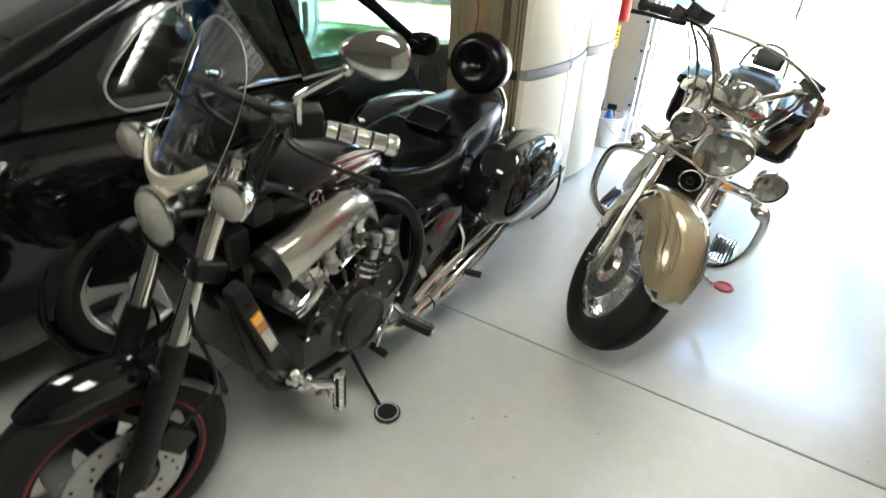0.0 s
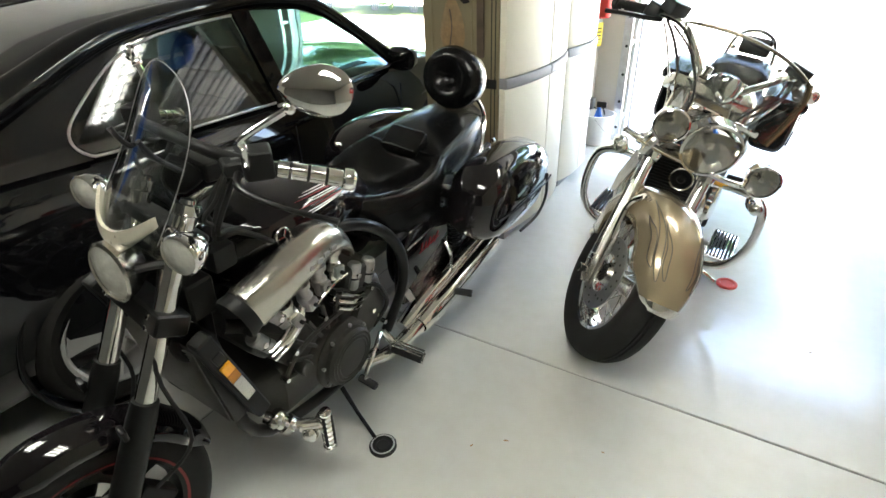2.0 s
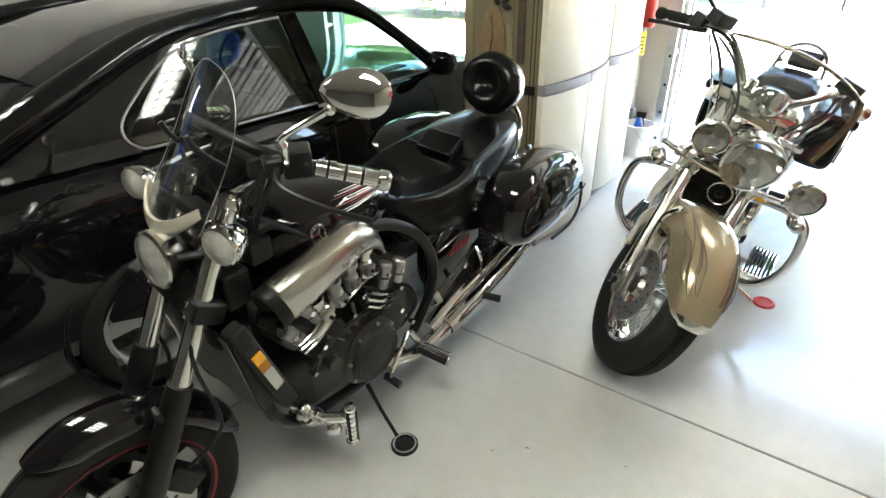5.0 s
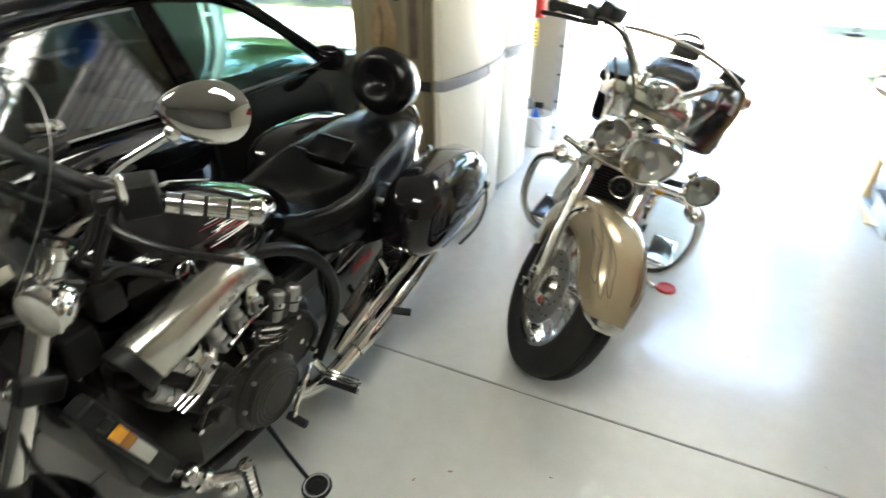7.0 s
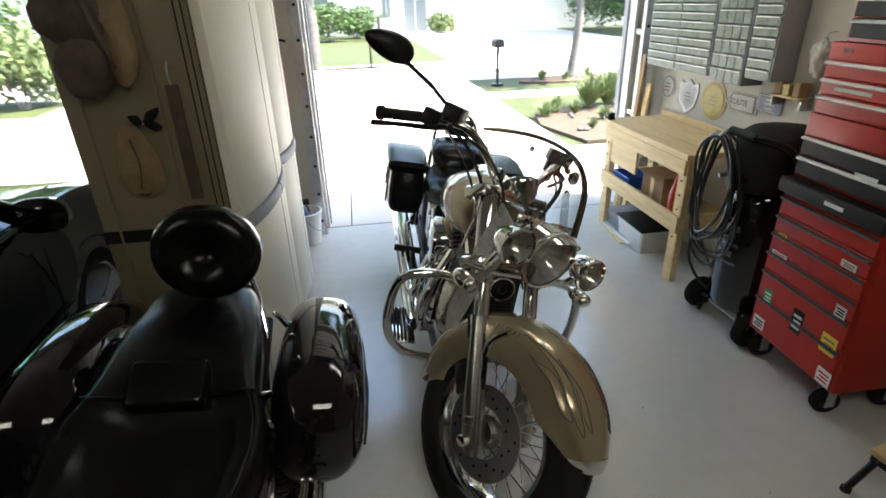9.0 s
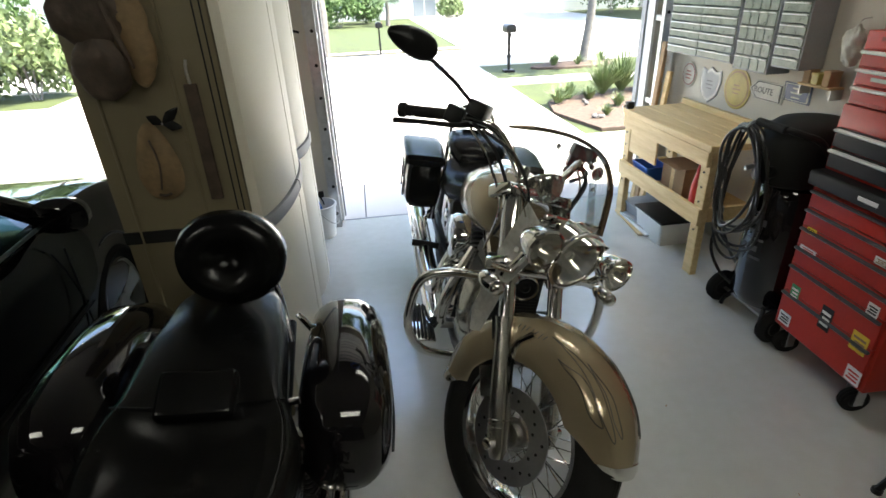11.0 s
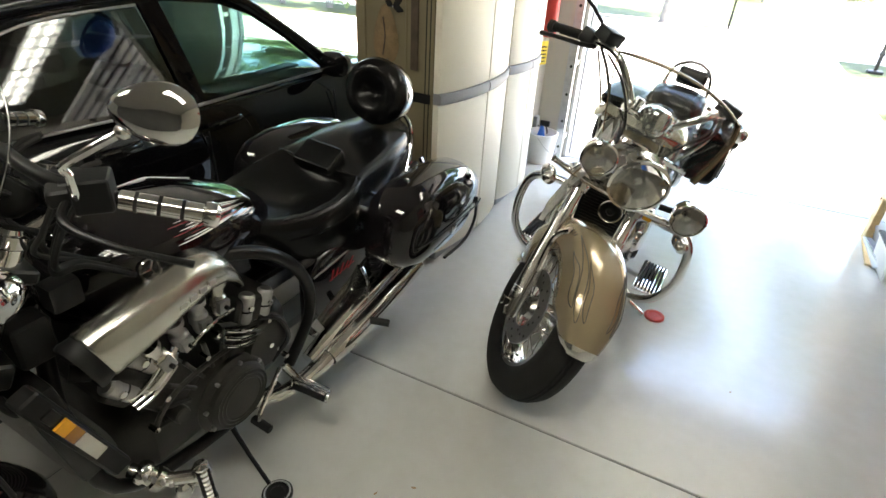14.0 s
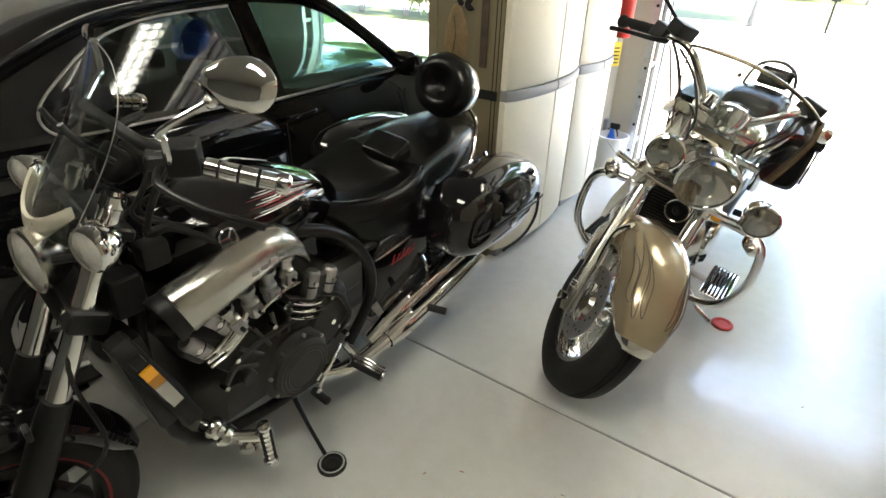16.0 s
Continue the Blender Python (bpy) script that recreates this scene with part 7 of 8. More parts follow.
def tool_chest(name, z0, z1, dep, w, y0, rows, face, pull, label, inset=0.0, header=0.0):
    """A steel chest whose drawers look along -x; rows lists each drawer's share of the height from the top."""
    t = thing(name, CH @ Matrix.Translation((inset, y0, z0)), label, "tool chest", "red tool chests")
    h = z1 - z0
    part("case", box(0.008, dep, 0.0, w, 0.0, h, 0.006, 2), RED, t)
    tot, z = sum(rows), h - 0.012 - header
    for i, r in enumerate(rows):
        dh = (h - 0.024 - header) * r / tot
        d = part("drawer", box(-0.006, 0.012, 0.016, w - 0.016, z - dh + 0.003, z - 0.003, 0.003, 1), face, t)
        rows_ = [[Vector((x, y, zz)) for x, zz in ((-0.006, z - 0.007), (-0.020, z - 0.010), (-0.022, z - 0.015), (-0.017, z - 0.020), (-0.006, z - 0.017))] for y in (0.020, w - 0.020)]
        part("drawer_pull", loft(rows_), pull, d)
        z -= dh
    return t


c1 = tool_chest("rolling_tool_cabinet", 0.145, 0.86, 0.38, 0.525, 0.04, (1, 1, 1.1, 1.1, 1.6, 2.2), RED, DARKPULL, "red steel rolling tool cabinet with stickers on casters")
c2 = tool_chest("middle_tool_chest", 0.93, 1.20, 0.34, 0.515, 0.045, (1, 1), SATINBLACK, WHITEP, "red tool chest with two black drawers and bright pulls", 0.02, 0.075)
c3 = tool_chest("upper_tool_chest", 1.202, 1.475, 0.32, 0.505, 0.05, (1, 1, 1), RED, WHITEP, "red upper tool chest with bright drawer pulls", 0.03, 0.05)
tool_chest("top_tool_chest", 1.477, 1.80, 0.30, 0.46, 0.04, (1, 1, 1, 1), SATINBLACK, WHITEP, "red top tool chest with black drawers", 0.04)
ty = thing("tool_tray", CH @ Matrix.Translation((-0.02, -0.005, 0.862)), "black plastic tray between the tool chests", "tray")
part("tray", box(-0.01, 0.40, 0.04, 0.575, 0.0, 0.066, 0.016, 3), PLASTIC, ty)
part("badge", box(-0.0125, -0.0095, 0.22, 0.31, 0.026, 0.042), WHITEP, ty, "pale badge as a plain bar")
part("badge", box(-0.008, -0.0045, 0.10, 0.22, 0.075, 0.115, 0.001, 1), SATINBLACK, c2, "dark badge with a pale bar")
part("badge_bar", box(-0.0095, -0.0078, 0.11, 0.21, 0.086, 0.104), WHITEP, c2)
for y in (0.05, 0.46):
    for x in (0.05, 0.33):
        cs = part("caster", lathe(tyre_profile(0.058, 0.02, 0.03), axis_m((x, y + 0.01, -0.085), (0.25, 1, 0)), 24, closed=True), RUBBER, c1, "black rubber caster wheel")
        part("caster_hub", rod((x, y - 0.012, -0.085), (x, y + 0.032, -0.085), 0.031, 16), PLASTIC, cs)
        part("caster_fork", box(x - 0.022, x + 0.022, y - 0.022, y - 0.016, -0.10, 0.0, 0.003, 1), GALV, cs)
        part("caster_fork", box(x - 0.022, x + 0.022, y + 0.036, y + 0.042, -0.10, 0.0, 0.003, 1), GALV, cs)
        part("caster_plate", box(x - 0.035, x + 0.035, y - 0.03, y + 0.05, -0.006, 0.0, 0.002, 1), GALV, cs)
for y, z, w_, h_, mt, m2 in ((0.075, 0.20, 0.075, 0.085, YELLOW, CARD), (0.25, 0.20, 0.06, 0.11, SATINBLACK, WHITEP), (0.44, 0.215, 0.05, 0.075, mat("green_sticker", (0.05, 0.30, 0.12), 0.5), WHITEP), (0.455, 0.065, 0.07, 0.06, WHITEP, SATINBLACK), (0.05, 0.055, 0.07, 0.07, WHITEP, REDPLASTIC), (0.07, 0.36, 0.05, 0.05, WHITEP, SATINBLACK), (0.44, 0.43, 0.09, 0.03, WHITEP, REDPLASTIC), (0.10, 0.55, 0.07, 0.03, WHITEP, CARD), (0.45, 0.52, 0.05, 0.03, YELLOW, SATINBLACK)):
    s_ = part("sticker", box(-0.0085, -0.0062, y - w_ / 2, y + w_ / 2, z - h_ / 2, z + h_ / 2), mt, c1, "paper sticker on a drawer front")
    b = bmesh.new()
    for k in range(3):
        box(-0.0098, -0.0086, y - w_ * 0.38, y + w_ * (0.38 - 0.12 * (k % 2)), z - h_ * 0.32 + h_ * 0.24 * k, z - h_ * 0.20 + h_ * 0.24 * k, bm=b)
    part("sticker_print", b, m2, s_)
for y, z, w_ in ((0.13, 0.245, 0.03), (0.33, 0.105, 0.17), (0.40, 0.247, 0.04)):
    part("sticker", box(-0.0085, -0.0062, y - w_ / 2, y + w_ / 2, z - 0.007, z + 0.007), (DULLWHITE, DULLRED, YELLOW)[int(y * 10) % 3 if y > 0.3 else 0], c3)

# ---------- low shop stool ----------
sl_ = thing("shop_stool", pose(1.07, 1.89, 0, 0, 0, 10), "low stool with a worn plywood top on black legs", "stool")
part("seat_board", box(-0.20, 0.20, -0.15, 0.15, 0.185, 0.21, 0.006, 2), PLY, sl_)
part("frame_rail", box(-0.195, 0.195, -0.145, -0.125, 0.155, 0.184, 0.004, 1), SATINBLACK, sl_)
part("frame_rail", box(-0.195, 0.195, 0.125, 0.145, 0.155, 0.184, 0.004, 1), SATINBLACK, sl_)
for sx in (1, -1):
    part("frame_rail", box(sx * 0.185 - 0.01, sx * 0.185 + 0.01, -0.12, 0.12, 0.155, 0.184, 0.004, 1), SATINBLACK, sl_)
    for sy in (1, -1):
        lg = part("leg", tube([(sx * 0.18, sy * 0.13, 0.16), (sx * 0.225, sy * 0.16, 0.014)], 0.013, 10, smooth=False), SATINBLACK, sl_)
        part("foot", rod((sx * 0.225, sy * 0.16, 0.0), (sx * 0.2245, sy * 0.16, 0.02), 0.018, 12), RUBBER, lg)
part("mark", box(-0.12, -0.03, -0.06, 0.0, 0.210, 0.2112), CARD, sl_)
crate("parts_tray", pose(1.02, 1.935, 0.210, 0, 0, 10), 0.12, 0.10, 0.07, BLUE, "small blue plastic cup tray on the stool", "tray")

# ---------- ceiling lamps ----------
def tube_lamp(x, y, along, label, tubes=4):
    """A ceiling fitting with its lit tubes side by side."""
    t = thing("ceiling_lamp", pose(x, y, H, 0, 0, 0 if along == "x" else 90), label, "ceiling lamp", "fluorescent lamps")
    w = 0.02 + 0.055 * tubes
    part("housing", box(-0.63, 0.63, -w, w, -0.05, 0.0, 0.01, 2), GREYP, t)
    for k in range(9):
        part("louvre", box(-0.56 + 0.14 * k - 0.003, -0.56 + 0.14 * k + 0.003, -w + 0.004, w - 0.004, -0.112, -0.092), GREYP, t)
    part("rim", box(-0.645, 0.645, w, w + 0.015, -0.085, 0.0, 0.003, 1), WHITEP, t)
    part("rim", box(-0.645, 0.645, -w - 0.015, -w, -0.085, 0.0, 0.003, 1), WHITEP, t)
    for k in range(tubes):
        q = 0.11 * (k - (tubes - 1) / 2)
        part("lamp_tube", rod((-0.60, q, -0.072), (0.60, q, -0.072), 0.0165, 12), TUBE, t, "lit fluorescent tube")
    for s in (1, -1):
        part("socket_bar", box(s * 0.605 - 0.012, s * 0.605 + 0.012, -w + 0.02, w - 0.02, -0.085, -0.05, 0.003, 1), WHITEP, t)


tube_lamp(-0.45, 0.55, "x", "white four-tube fluorescent ceiling lamp, switched on")
tube_lamp(-3.4, 0.6, "x", "white four-tube fluorescent lamp above the car, switched on")
tube_lamp(0.35, 3.2, "x", "white twin-tube fluorescent lamp near the doorway, switched on", 2)

# ---------- overhead: the near bay's door slid up under the ceiling, and a bundle hung beside the lamp ----------
gd = thing("garage_door", pose((D1 + D2) / 2, 4.82, 2.40), "pale ribbed garage door raised flat under the ceiling", "garage door")
for k in range(3):
    ya = -0.43 * (k + 1) + 0.006
    pn = part("door_panel", box(-(D2 - D1) / 2 + 0.02, (D2 - D1) / 2 - 0.02, ya, ya + 0.418, 0.0, 0.035, 0.006, 1), WHITEP, gd)
    for j in range(3):
        part("rib", box(-(D2 - D1) / 2 + 0.04, (D2 - D1) / 2 - 0.04, ya + 0.07 + 0.12 * j, ya + 0.10 + 0.12 * j, -0.018, 0.0, 0.004, 1), GREYP, pn)
for s_ in (1, -1):
    part("overhead_rail", box(s_ * (D2 - D1) / 2 - 0.015, s_ * (D2 - D1) / 2 + 0.015, -1.75, 0.06, -0.01, 0.045, 0.003, 1), GALV, gd)
    for y in (-1.70, -0.75):
        part("rail_hanger", box(s_ * (D2 - D1) / 2 - 0.012, s_ * (D2 - D1) / 2 + 0.012, y - 0.012, y + 0.012, 0.045, H - 2.40, 0.002, 1), GALV, gd)
bb = thing("blue_bag", pose(-0.42, 3.30, 2.28), "blue cloth bag hung from the ceiling by a strap", "bag")
bag_b = blob((0, 0, 0.10), (0.22, 0.13, 0.13), 4)
bag_b.normal_update()
part("sack", gnarl(bag_b, 0.03, 8, 2.0), BLUE, bb, smooth=60)
part("strap", tube([(-0.12, 0, 0.18), (-0.05, 0, 0.34), (0.0, 0, H - 2.28), (0.05, 0, 0.34), (0.12, 0, 0.18)], 0.012, 8, flat=0.4), NAVY, bb)

# ---------- clutter along the far wall ----------
sf = thing("storage_shelf", pose(XL + 0.02, 0.9, 0), "grey steel shelf along the far wall", "shelf")
for y in (-0.9, 0.9):
    for x in (0.02, 0.38):
        part("post", box(x, x + 0.03, y, y + 0.03, 0.0, 1.9, 0.002, 1), GALV, sf)
for z in (0.3, 0.9, 1.5):
    part("shelf_board", box(0.02, 0.41, -0.9, 0.93, z, z + 0.03, 0.003, 1), GALV, sf)
for k, (y, z, mt, lab) in enumerate(((-0.6, 1.53, BLUE, "blue lidded plastic storage tote on the shelf"), (0.0, 1.53, BLUE, "blue lidded plastic storage tote on the shelf"), (0.6, 1.53, GREYP, "grey lidded plastic storage tote on the shelf"), (-0.5, 0.93, GREYP, "grey lidded plastic storage tote on the shelf"), (0.2, 0.93, BLUE, "blue lidded plastic storage tote on the shelf"))):
    crate("storage_tote", pose(XL + 0.24, 0.9 + y, z), 0.34, 0.50, 0.30, mt, lab, "storage tote", mt)
wb_ = thing("wheeled_bin", pose(XL + 0.42, 2.45, 0), "tall blue plastic wheeled bin behind the car", "bin")
part("body", loft([[Vector((a * u, b * v, z)) for u, v in ((-1, -0.9), (-0.9, -1), (0.9, -1), (1, -0.9), (1, 0.9), (0.9, 1), (-0.9, 1), (-1, 0.9))] for z, a, b in ((0.05, 0.24, 0.24), (0.10, 0.26, 0.26), (1.05, 0.32, 0.31), (1.06, 0.345, 0.335), (1.10, 0.345, 0.335))]), BLUE, wb_)
part("lid", loft([[Vector((a * u + 0.01, b * v, z)) for u, v in ((-1, -0.9), (-0.9, -1), (0.9, -1), (1, -0.9), (1, 0.9), (0.9, 1), (-0.9, 1), (-1, 0.9))] for z, a, b in ((1.102, 0.36, 0.345), (1.13, 0.355, 0.34), (1.17, 0.28, 0.26))]), BLUE, wb_, "blue hinged lid")
part("handle", tube([(-0.34, -0.2, 1.06), (-0.42, -0.2, 1.04), (-0.42, 0.2, 1.04), (-0.34, 0.2, 1.06)], 0.016, 8, smooth=False), BLUE, wb_)
for s in (1, -1):
    part("wheel", lathe(tyre_profile(0.11, 0.035, 0.05), axis_m((-0.24, s * 0.30, 0.11), (0, 1, 0)), 24, closed=True), RUBBER, wb_)
part("axle", rod((-0.24, -0.30, 0.11), (-0.24, 0.30, 0.11), 0.012, 8), STEEL, wb_)

# bits of leaf litter on the floor
for k, (x, y, a, r) in enumerate(((-0.62, 1.50, 20, 0.010), (-0.72, 1.42, 70, 0.008), (-0.48, 1.28, 110, 0.006), (-0.30, 1.62, 10, 0.007), (0.32, 2.55, 45, 0.008), (0.55, 2.05, 80, 0.006))):
    db = thing("leaf_scrap", pose(x, y, 0.0, 0, 0, a), "dry brown scrap of leaf lying on the floor", "leaf scrap", "leaf scraps")
    part("scrap", loft([[Vector((r * f, 0.4 * r * w * c, 0.0005 + 0.0016 * d)) for c, d in ((-1, 0), (0, 0), (1, 0), (0, 1))] for f, w in ((-1, 0.2), (-0.3, 1.0), (0.4, 0.8), (1, 0.15))]), CARD, db)
# ---------- outside ----------
def slab_ground(name, pts, z, material, label, category, th=0.05):
    b = bmesh.new()
    f = b.faces.new([b.verts.new((x, y, z)) for x, y in pts])
    if f.normal.z < 0:
        f.normal_flip()
    ex = bmesh.ops.extrude_face_region(b, geom=[f])
    bmesh.ops.translate(b, verts=[v for v in ex["geom"] if isinstance(v, bmesh.types.BMVert)], vec=(0, 0, -th))
    return structure(name, b, material, label, category)


dv = structure("driveway", box(-6.3, 1.75, YF + 0.004, 13.3, -0.10, -0.031), DARKGAP, "pale sunlit concrete driveway", "driveway")
for i in range(3):
    for j in range(4):
        xa, ya = -6.3 + i * 8.05 / 3, YF + 0.002 + j * (13.3 - YF) / 4
        part("slab", box(xa + 0.005, xa + 8.05 / 3 - 0.005, ya + (0.005 if j else 0.0), ya + (13.3 - YF) / 4 - 0.005, -0.09, -0.003, 0.003, 1), CONCRETE, dv)
structure("road", box(-80, 80, 13.65, 15.8, -0.14, -0.045), CONCRETE, "wide pale sunlit concrete street", "road")
for i, y in enumerate((13.3, 15.8)):
    structure("kerb_%d" % (i + 1), box(-80, 80, y, y + 0.35, -0.14, 0.01 if i else -0.02, 0.02, 2), CONCRETE, "pale concrete kerb along the street", "kerb")
structure("neighbour_driveway", box(2.1, 10.8, 16.16, 32.9, -0.10, -0.030), CONCRETE, "pale sunlit driveway across the street", "driveway")
structure("verge_1", box(-80, 2.09, 16.16, 17.1, -0.12, -0.042), VERGE, "worn olive grass verge along the far kerb", "verge")
structure("pavement_1", box(-80, 2.09, 17.11, 17.5, -0.12, -0.034), CONCRETE, "narrow pale pavement before the far lawn", "pavement")
structure("pavement_2", box(1.76, 80, 10.7, 11.4, -0.12, -0.034), CONCRETE, "pale concrete pavement across the front lawn", "pavement")
structure("pavement_3", box(1.76, 5.6, YF + 0.16, 7.05, -0.12, -0.034), CONCRETE, "pale concrete path beside the driveway", "pavement")
structure("pavement_4", box(-9.6, -6.31, YF + 0.16, 11.4, -0.12, -0.034), CONCRETE, "pale concrete parking pad beside the driveway", "pavement")
slab_ground("flower_bed_1", [(2.05, 7.15), (1.80, 8.2), (1.95, 8.9), (2.4, 9.15), (3.4, 9.6), (5.5, 9.7), (5.6, 7.15)], -0.005, MULCH, "brown mulched flower bed beside the driveway", "flower bed")
slab_ground("flower_bed_2", [(3.8 + 1.0 * math.cos(a) + 0.1 * math.sin(3 * a), 12.55 + 0.42 * math.sin(a)) for a in (2 * math.pi * k / 20 for k in range(20))], -0.002, MULCH, "small mulched bed round the street tree", "flower bed")


def blades(name, places, n, length, width, material, label, category, seed, droop=0.6, base=0.05, kind=""):
    """Tufts of long arching leaves."""
    rnd = random.Random(seed)
    for px, py, pz, sc in places:
        t = thing(name, pose(px, py, pz), label, category, "", kind)
        b = bmesh.new()
        for i in range(n):
            a = rnd.uniform(0, 2 * math.pi)
            L, lean = length * sc * rnd.uniform(0.6, 1.1), rnd.uniform(0.1, 0.9)
            d = Vector((math.cos(a), math.sin(a), 0))
            s_ = Vector((-math.sin(a), math.cos(a), 0))
            o = d * rnd.uniform(0, base * sc)
            prev = None
            for k in range(5):
                f = k / 4
                p = o + d * (L * lean * f) + Vector((0, 0, L * (f - droop * lean * f * f)))
                w = width * sc * (1 - f) ** 0.7 + 0.001
                cur = (b.verts.new(p - s_ * w), b.verts.new(p + s_ * w))
                if prev:
                    b.faces.new((prev[0], prev[1], cur[1], cur[0]))
                prev = cur
        part("leaves", b, material, t)


blades("ornamental_grass", [(2.95, 9.2, 0.0, 0.75), (3.35, 9.35, 0.0, 0.85), (3.8, 9.3, 0.0, 0.8)], 260, 0.95, 0.012, SHRUB, "clump of arching green ornamental grass in the bed", "ornamental grass", 3)
blades("low_plant", [(2.05, 8.75, 0.0, 1.0), (2.3, 9.0, 0.0, 1.1), (2.6, 8.9, 0.0, 0.9), (2.8, 8.3, 0.0, 0.8), (2.4, 7.8, 0.0, 0.6)], 90, 0.30, 0.012, SHRUB, "low leafy plant in the mulched bed", "plant", 4)
blades("low_plant", [(3.3, 12.5, 0.0, 1.0), (3.8, 12.4, 0.0, 0.8), (4.4, 12.6, 0.0, 1.0)], 70, 0.34, 0.014, SHRUB, "low leafy plant round the street tree", "plant", 6)
rs_ = random.Random(8)
for k in range(6):
    st = thing("garden_stone", pose(2.15 + rs_.uniform(0, 1.2), 7.3 + rs_.uniform(0, 1.4), -0.005), "small brown stone lying in the mulch", "stone", "stones in the bed")
    sb_ = blob((0, 0, 0.03), (rs_.uniform(0.03, 0.06), rs_.uniform(0.025, 0.045), 0.03), 2)
    for v in sb_.verts:
        v.co *= 1 + 0.25 * noise.noise(v.co * 14 + Vector((k, 0, 0)))
    part("rock", sb_, BARK, st)


def leaf_cloud(b, rnd, c, r, n, size):
    for i in range(n):
        v = Vector((rnd.gauss(0, 1), rnd.gauss(0, 1), rnd.gauss(0, 1))).normalized() * (rnd.random() ** 0.45)
        p = Vector(c) + Vector((v.x * r[0], v.y * r[1], v.z * r[2]))
        q = Euler((rnd.uniform(0, 6.3), rnd.uniform(0, 6.3), rnd.uniform(0, 6.3))).to_matrix()
        s = size * rnd.uniform(0.6, 1.4)
        pts = [Vector((-s, 0, 0)), Vector((-s * 0.2, -s * 0.45, s * 0.1)), Vector((s, 0, 0)), Vector((-s * 0.2, s * 0.45, s * 0.1))]
        b.faces.new([b.verts.new(p + q @ w) for w in pts])


def tree(x, y, h, rtrunk, crown, n, seed, label, leaf=0.16):
    rnd = random.Random(seed)
    t = thing("tree", pose(x, y, -0.05), label, "tree")
    bends = [Vector((rnd.uniform(-0.15, 0.15) * k, rnd.uniform(-0.15, 0.15) * k, h * k / 4)) for k in range(5)]
    part("trunk", tube([tuple(p) for p in bends], [rtrunk * 1.35, rtrunk, rtrunk * 0.85, rtrunk * 0.6, rtrunk * 0.3], 14), BARK, t)
    b = bmesh.new()
    for k in range(7):
        a = 2 * math.pi * k / 7 + rnd.uniform(-0.3, 0.3)
        st = bends[2].lerp(bends[4], rnd.uniform(0, 0.8))
        en = st + Vector((math.cos(a) * crown * rnd.uniform(0.5, 0.9), math.sin(a) * crown * rnd.uniform(0.5, 0.9), crown * rnd.uniform(0.15, 0.6)))
        part("limb", tube([tuple(st), tuple(st.lerp(en, 0.5) + Vector((0, 0, 0.2))), tuple(en)], [rtrunk * 0.4, rtrunk * 0.25, rtrunk * 0.08], 8), BARK, t)
        for j in range(3):
            c = st.lerp(en, rnd.uniform(0.5, 1.1)) + Vector((rnd.uniform(-0.5, 0.5), rnd.uniform(-0.5, 0.5), rnd.uniform(-0.2, 0.6)))
            rr = crown * rnd.uniform(0.22, 0.42)
            leaf_cloud(b, rnd, c, (rr, rr, rr * 0.65), n // 21, leaf)
    part("crown", b, LEAF, t)


tree(4.05, 12.75, 5.5, 0.082, 3.0, 4500, 11, "street tree with a slim grey trunk beside the road")
tree(-1.8, 16.75, 6.0, 0.13, 4.2, 7000, 12, "old tree with spreading limbs on the far verge", 0.22)
tree(13.8, 27.0, 6.5, 0.28, 5.0, 8000, 13, "leafy shade tree beside the far house", 0.26)
tree(-12.0, 25.0, 6.0, 0.25, 5.0, 8000, 14, "leafy green tree across the street", 0.25)
tree(-21.0, 27.5, 7.0, 0.30, 6.5, 8000, 15, "leafy green tree across the street", 0.3)


def bush(x, y, r, h, n, seed, material=LEAF, label="rounded green shrub"):
    rnd = random.Random(seed)
    t = thing("shrub", pose(x, y, -0.05), label, "shrub")
    b = bmesh.new()
    for k in range(9):
        a = rnd.uniform(0, 6.3)
        leaf_cloud(b, rnd, (r * 0.55 * math.cos(a), r * 0.55 * math.sin(a), h * rnd.uniform(0.3, 0.75)), (r * 0.5, r * 0.5, h * 0.32), n // 9, 0.09)
    part("foliage", b, material, t)
    for k in range(4):
        part("stem", tube([(0.05 * k - 0.08, 0, 0.0), (0.2 * k - 0.3, 0.1, h * 0.5)], 0.02, 6, smooth=False), BARK, t)


for k, (x, y, r, h) in enumerate(((-7.1, 12.5, 0.85, 1.7), (-8.2, 12.3, 1.0, 2.1), (-11.6, 19.2, 1.7, 3.1), (-9.5, 12.4, 1.1, 2.3), (-6.6, 20.2, 1.3, 2.4), (-10.9, 12.2, 1.2, 2.5), (-1.6, 28.6, 1.3, 1.7), (-0.4, 30.4, 1.1, 1.5), (-3.4, 29.5, 1.6, 2.2), (4.3, 32.0, 0.8, 1.0), (12.3, 29.3, 1.9, 2.4), (14.2, 29.8, 1.8, 2.2))):
    bush(x, y, r, h, 2400, 40 + k, SHRUB if k in (0, 1, 3, 4, 5, 9) else LEAF, "dense green garden shrub beside the street" if k < 6 else "clipped green shrub by the far house")
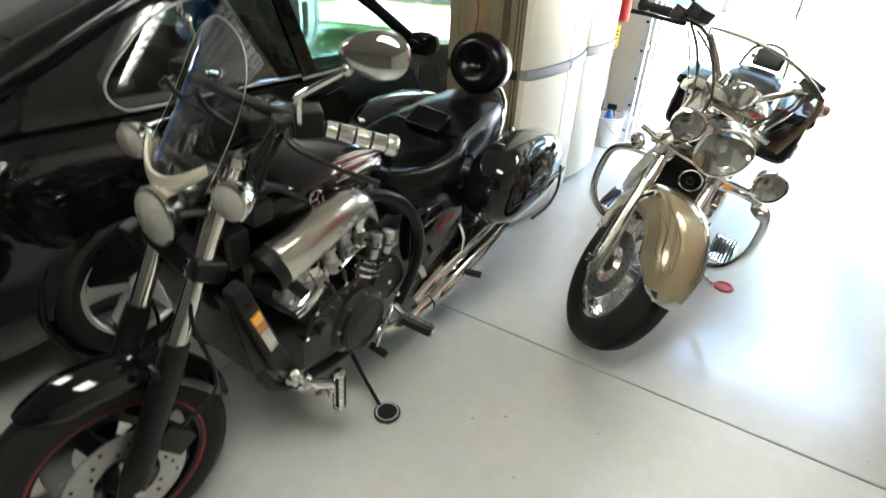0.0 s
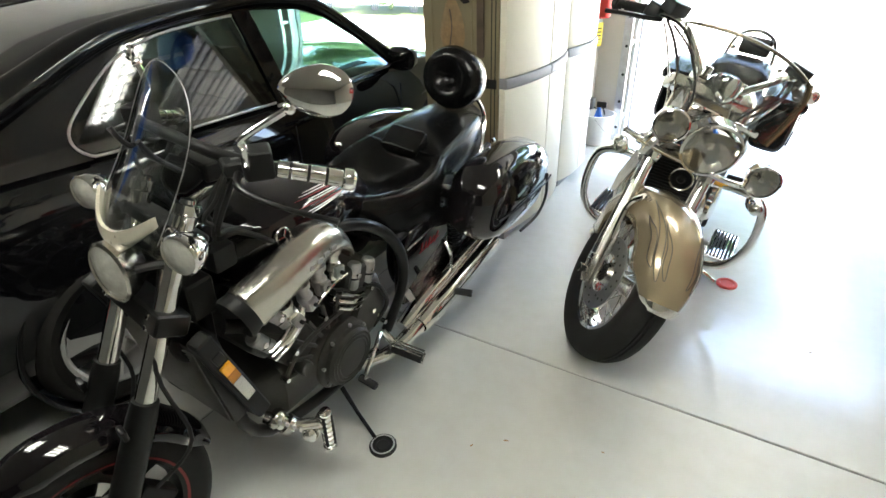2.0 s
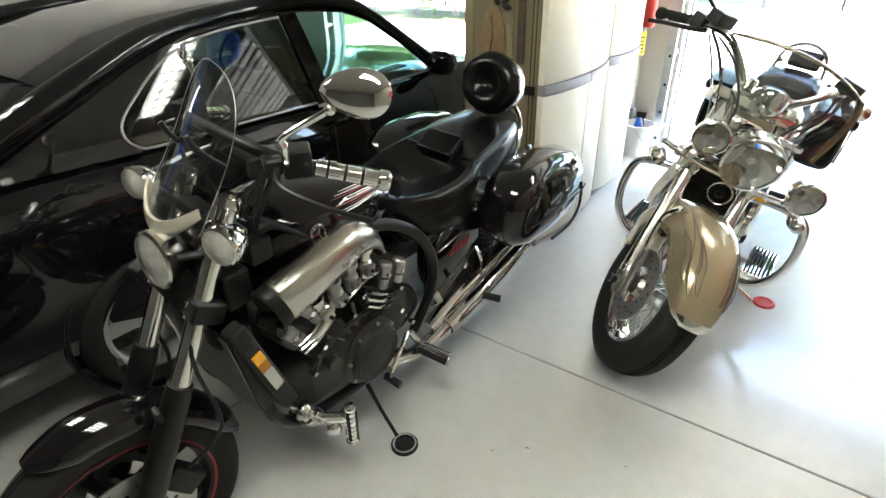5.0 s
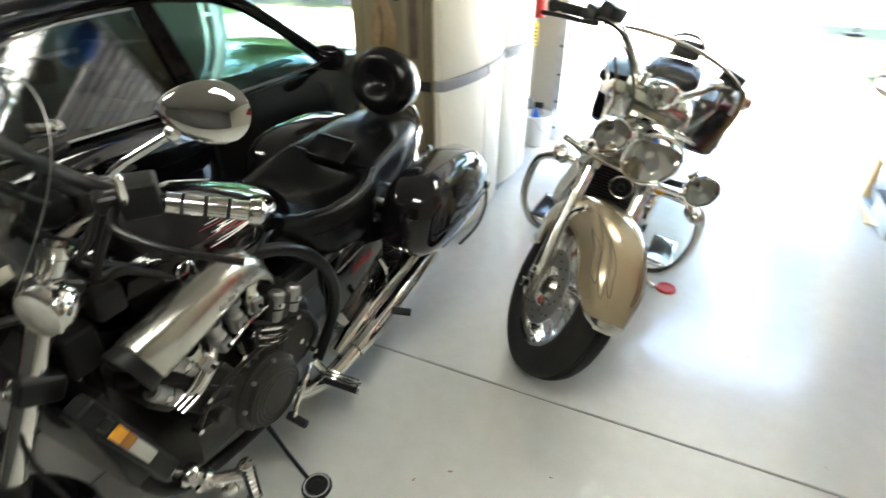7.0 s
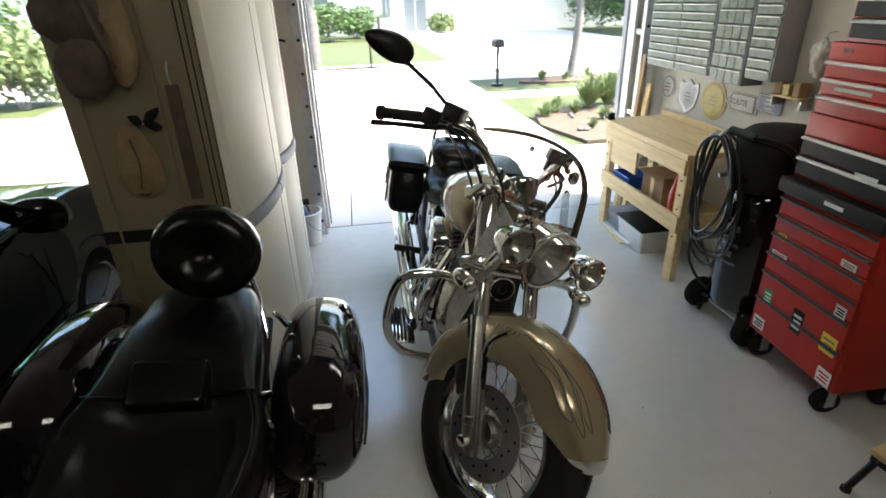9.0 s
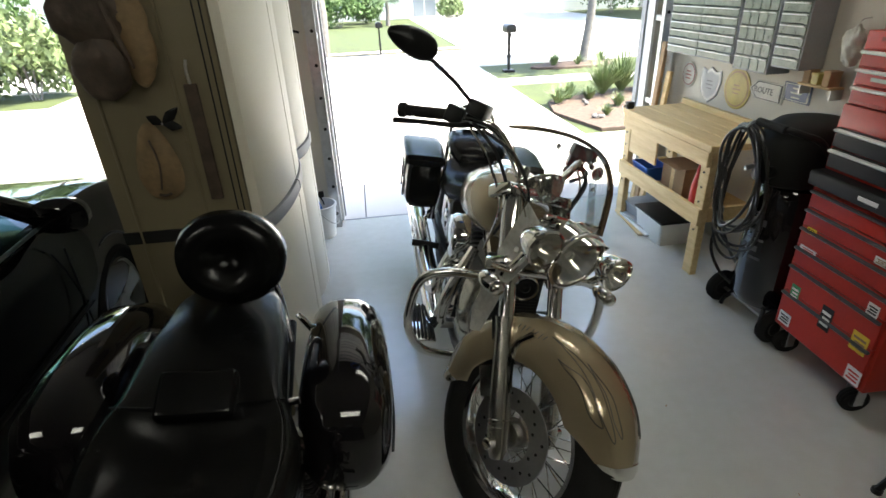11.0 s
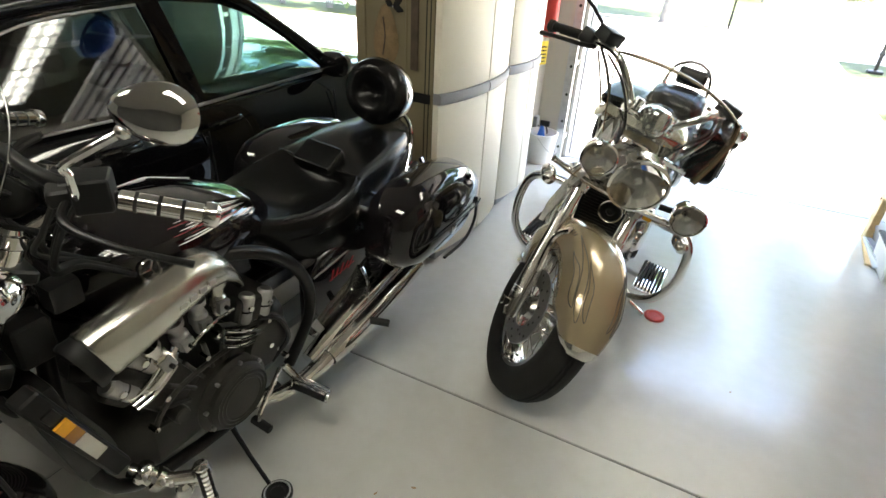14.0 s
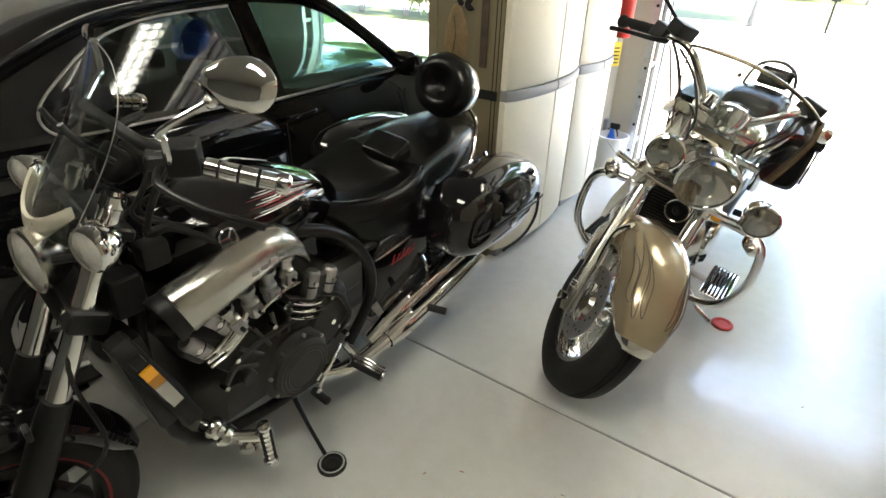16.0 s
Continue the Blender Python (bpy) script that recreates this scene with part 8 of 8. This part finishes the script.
# small palm in front of the far house
pl = thing("palm", pose(0.65, 28.2, -0.05) @ Matrix.Scale(0.70, 4), "short palm on the far lawn", "palm")
part("trunk", tube([(0, 0, 0), (0.05, 0, 0.8), (0.0, 0, 1.5)], [0.16, 0.13, 0.12], 12), BARK, pl)
pb_ = bmesh.new()
rnd_ = random.Random(5)
for i in range(22):
    a, el = 2 * math.pi * i / 22 * 3.7, rnd_.uniform(0.1, 1.1)
    d, s_ = Vector((math.cos(a), math.sin(a), 0)), Vector((-math.sin(a), math.cos(a), 0))
    for k in range(14):
        f = (k + 1) / 14
        p = Vector((0, 0, 1.5)) + d * (1.3 * f * math.cos(el * 0.6)) + Vector((0, 0, 1.0 * f * math.sin(el) - 0.9 * f * f))
        for sg in (1, -1):
            q = p + s_ * sg * 0.32 * math.sin(math.pi * min(0.95, f)) + d * 0.12 + Vector((0, 0, -0.10))
            pb_.faces.new([pb_.verts.new(w) for w in (p - d * 0.02, p + d * 0.03, q)])
part("fronds", pb_, PALM, pl)

# mailboxes on their posts on both sides of the street
def mailbox(x, y, scale, label):
    mb = thing("mailbox", pose(x, y, -0.05) @ Matrix.Scale(scale, 4), label, "mailbox", "mailboxes")
    part("post", box(-0.04, 0.04, -0.04, 0.04, 0.0, 1.15, 0.008, 1), SATINBLACK, mb)
    part("base", box(-0.16, 0.16, -0.16, 0.16, 0.0, 0.07, 0.02, 2), SATINBLACK, mb)
    part("collar", box(-0.06, 0.06, -0.06, 0.06, 0.42, 0.50, 0.012, 2), SATINBLACK, mb)
    part("brace", rod((0, -0.04, 0.72), (0, -0.20, 1.12), 0.02, 8), SATINBLACK, mb)
    part("box", prism([(-0.15, 0.0), (0.15, 0.0), (0.15, 0.14)] + [(0.15 * math.cos(a), 0.14 + 0.09 * math.sin(a)) for a in (math.pi * k / 10 for k in range(1, 10))] + [(-0.15, 0.14)], -0.28, 0.28, 0.006), SATINBLACK, mb, m=Matrix.Translation((0, 0, 1.15)))
    part("flag", box(0.152, 0.160, -0.10, 0.06, 1.30, 1.36, 0.002, 1), REDPLASTIC, mb)


mailbox(2.24, 12.3, 0.68, "black mailbox on a black post beside the street")
mailbox(-0.25, 16.6, 0.62, "dark mailbox on a post across the street")


def house(x0, x1, y0, dep, eave, ridge, windows, doors, label):
    t = thing("house", pose((x0 + x1) / 2, y0, -0.05), label, "house")
    w = (x1 - x0) / 2
    wl = part("wall", box(-w, w, 0, dep, 0, eave), HOUSEPAINT, t)
    rf = bmesh.new()
    v = [rf.verts.new(p) for p in ((-w - 0.6, -0.7, eave), (w + 0.6, -0.7, eave), (w + 0.6, dep + 0.7, eave), (-w - 0.6, dep + 0.7, eave), (-w + 2.5, dep / 2, ridge), (w - 2.5, dep / 2, ridge))]
    for f in ((0, 1, 5, 4), (2, 3, 4, 5), (1, 2, 5), (3, 0, 4), (3, 2, 1, 0)):
        rf.faces.new([v[i] for i in f])
    part("roof", rf, ROOFING, t, "grey shingle roof", smooth=0)
    part("fascia", box(-w - 0.62, w + 0.62, -0.74, -0.70, eave - 0.18, eave + 0.02), WHITEP, t)
    for wx, ww, wz0, wz1 in windows:
        wd = part("window", box(wx - ww / 2 - 0.08, wx + ww / 2 + 0.08, -0.05, -0.002, wz0 - 0.08, wz1 + 0.08, 0.01, 1), WHITEP, t, "white framed window")
        for k in range(2):
            part("pane", box(wx - ww / 2 + k * ww / 2 + 0.02, wx - ww / 2 + (k + 1) * ww / 2 - 0.02, -0.058, -0.051, wz0, wz1), FARGLASS, wd, "grey glass pane")
        part("sill", box(wx - ww / 2 - 0.12, wx + ww / 2 + 0.12, -0.12, -0.052, wz0 - 0.14, wz0 - 0.08), WHITEP, wd)
    for dx, dw, dh in doors:
        d = part("door", box(dx - dw / 2, dx + dw / 2, -0.06, -0.002, 0.0, dh, 0.01, 1), WHITEP, t, "white panelled door")
        for k in range(4):
            part("panel", box(dx - dw / 2 + 0.08, dx + dw / 2 - 0.08, -0.075, -0.061, 0.12 + k * (dh - 0.2) / 4, 0.06 + (k + 1) * (dh - 0.2) / 4, 0.005, 1), HOUSEPAINT, d)


house(-5.0, 19.0, 33.0, 12.0, 2.8, 5.4, ((-5.6, 0.5, 0.9, 2.0), (-9.5, 1.6, 0.6, 2.1), (8.5, 2.0, 0.8, 2.1), (-4.0, 1.3, 0.10, 2.15)), ((-2.4, 1.0, 2.2), (1.2, 5.0, 2.3)), "long white single-storey house across the street")
house(-40.0, -18.0, 42.0, 12.0, 3.0, 5.6, ((-4.0, 2.0, 0.8, 2.2), (4.0, 2.0, 0.8, 2.2)), ((0.0, 1.2, 2.2),), "pale single-storey house further along the street")
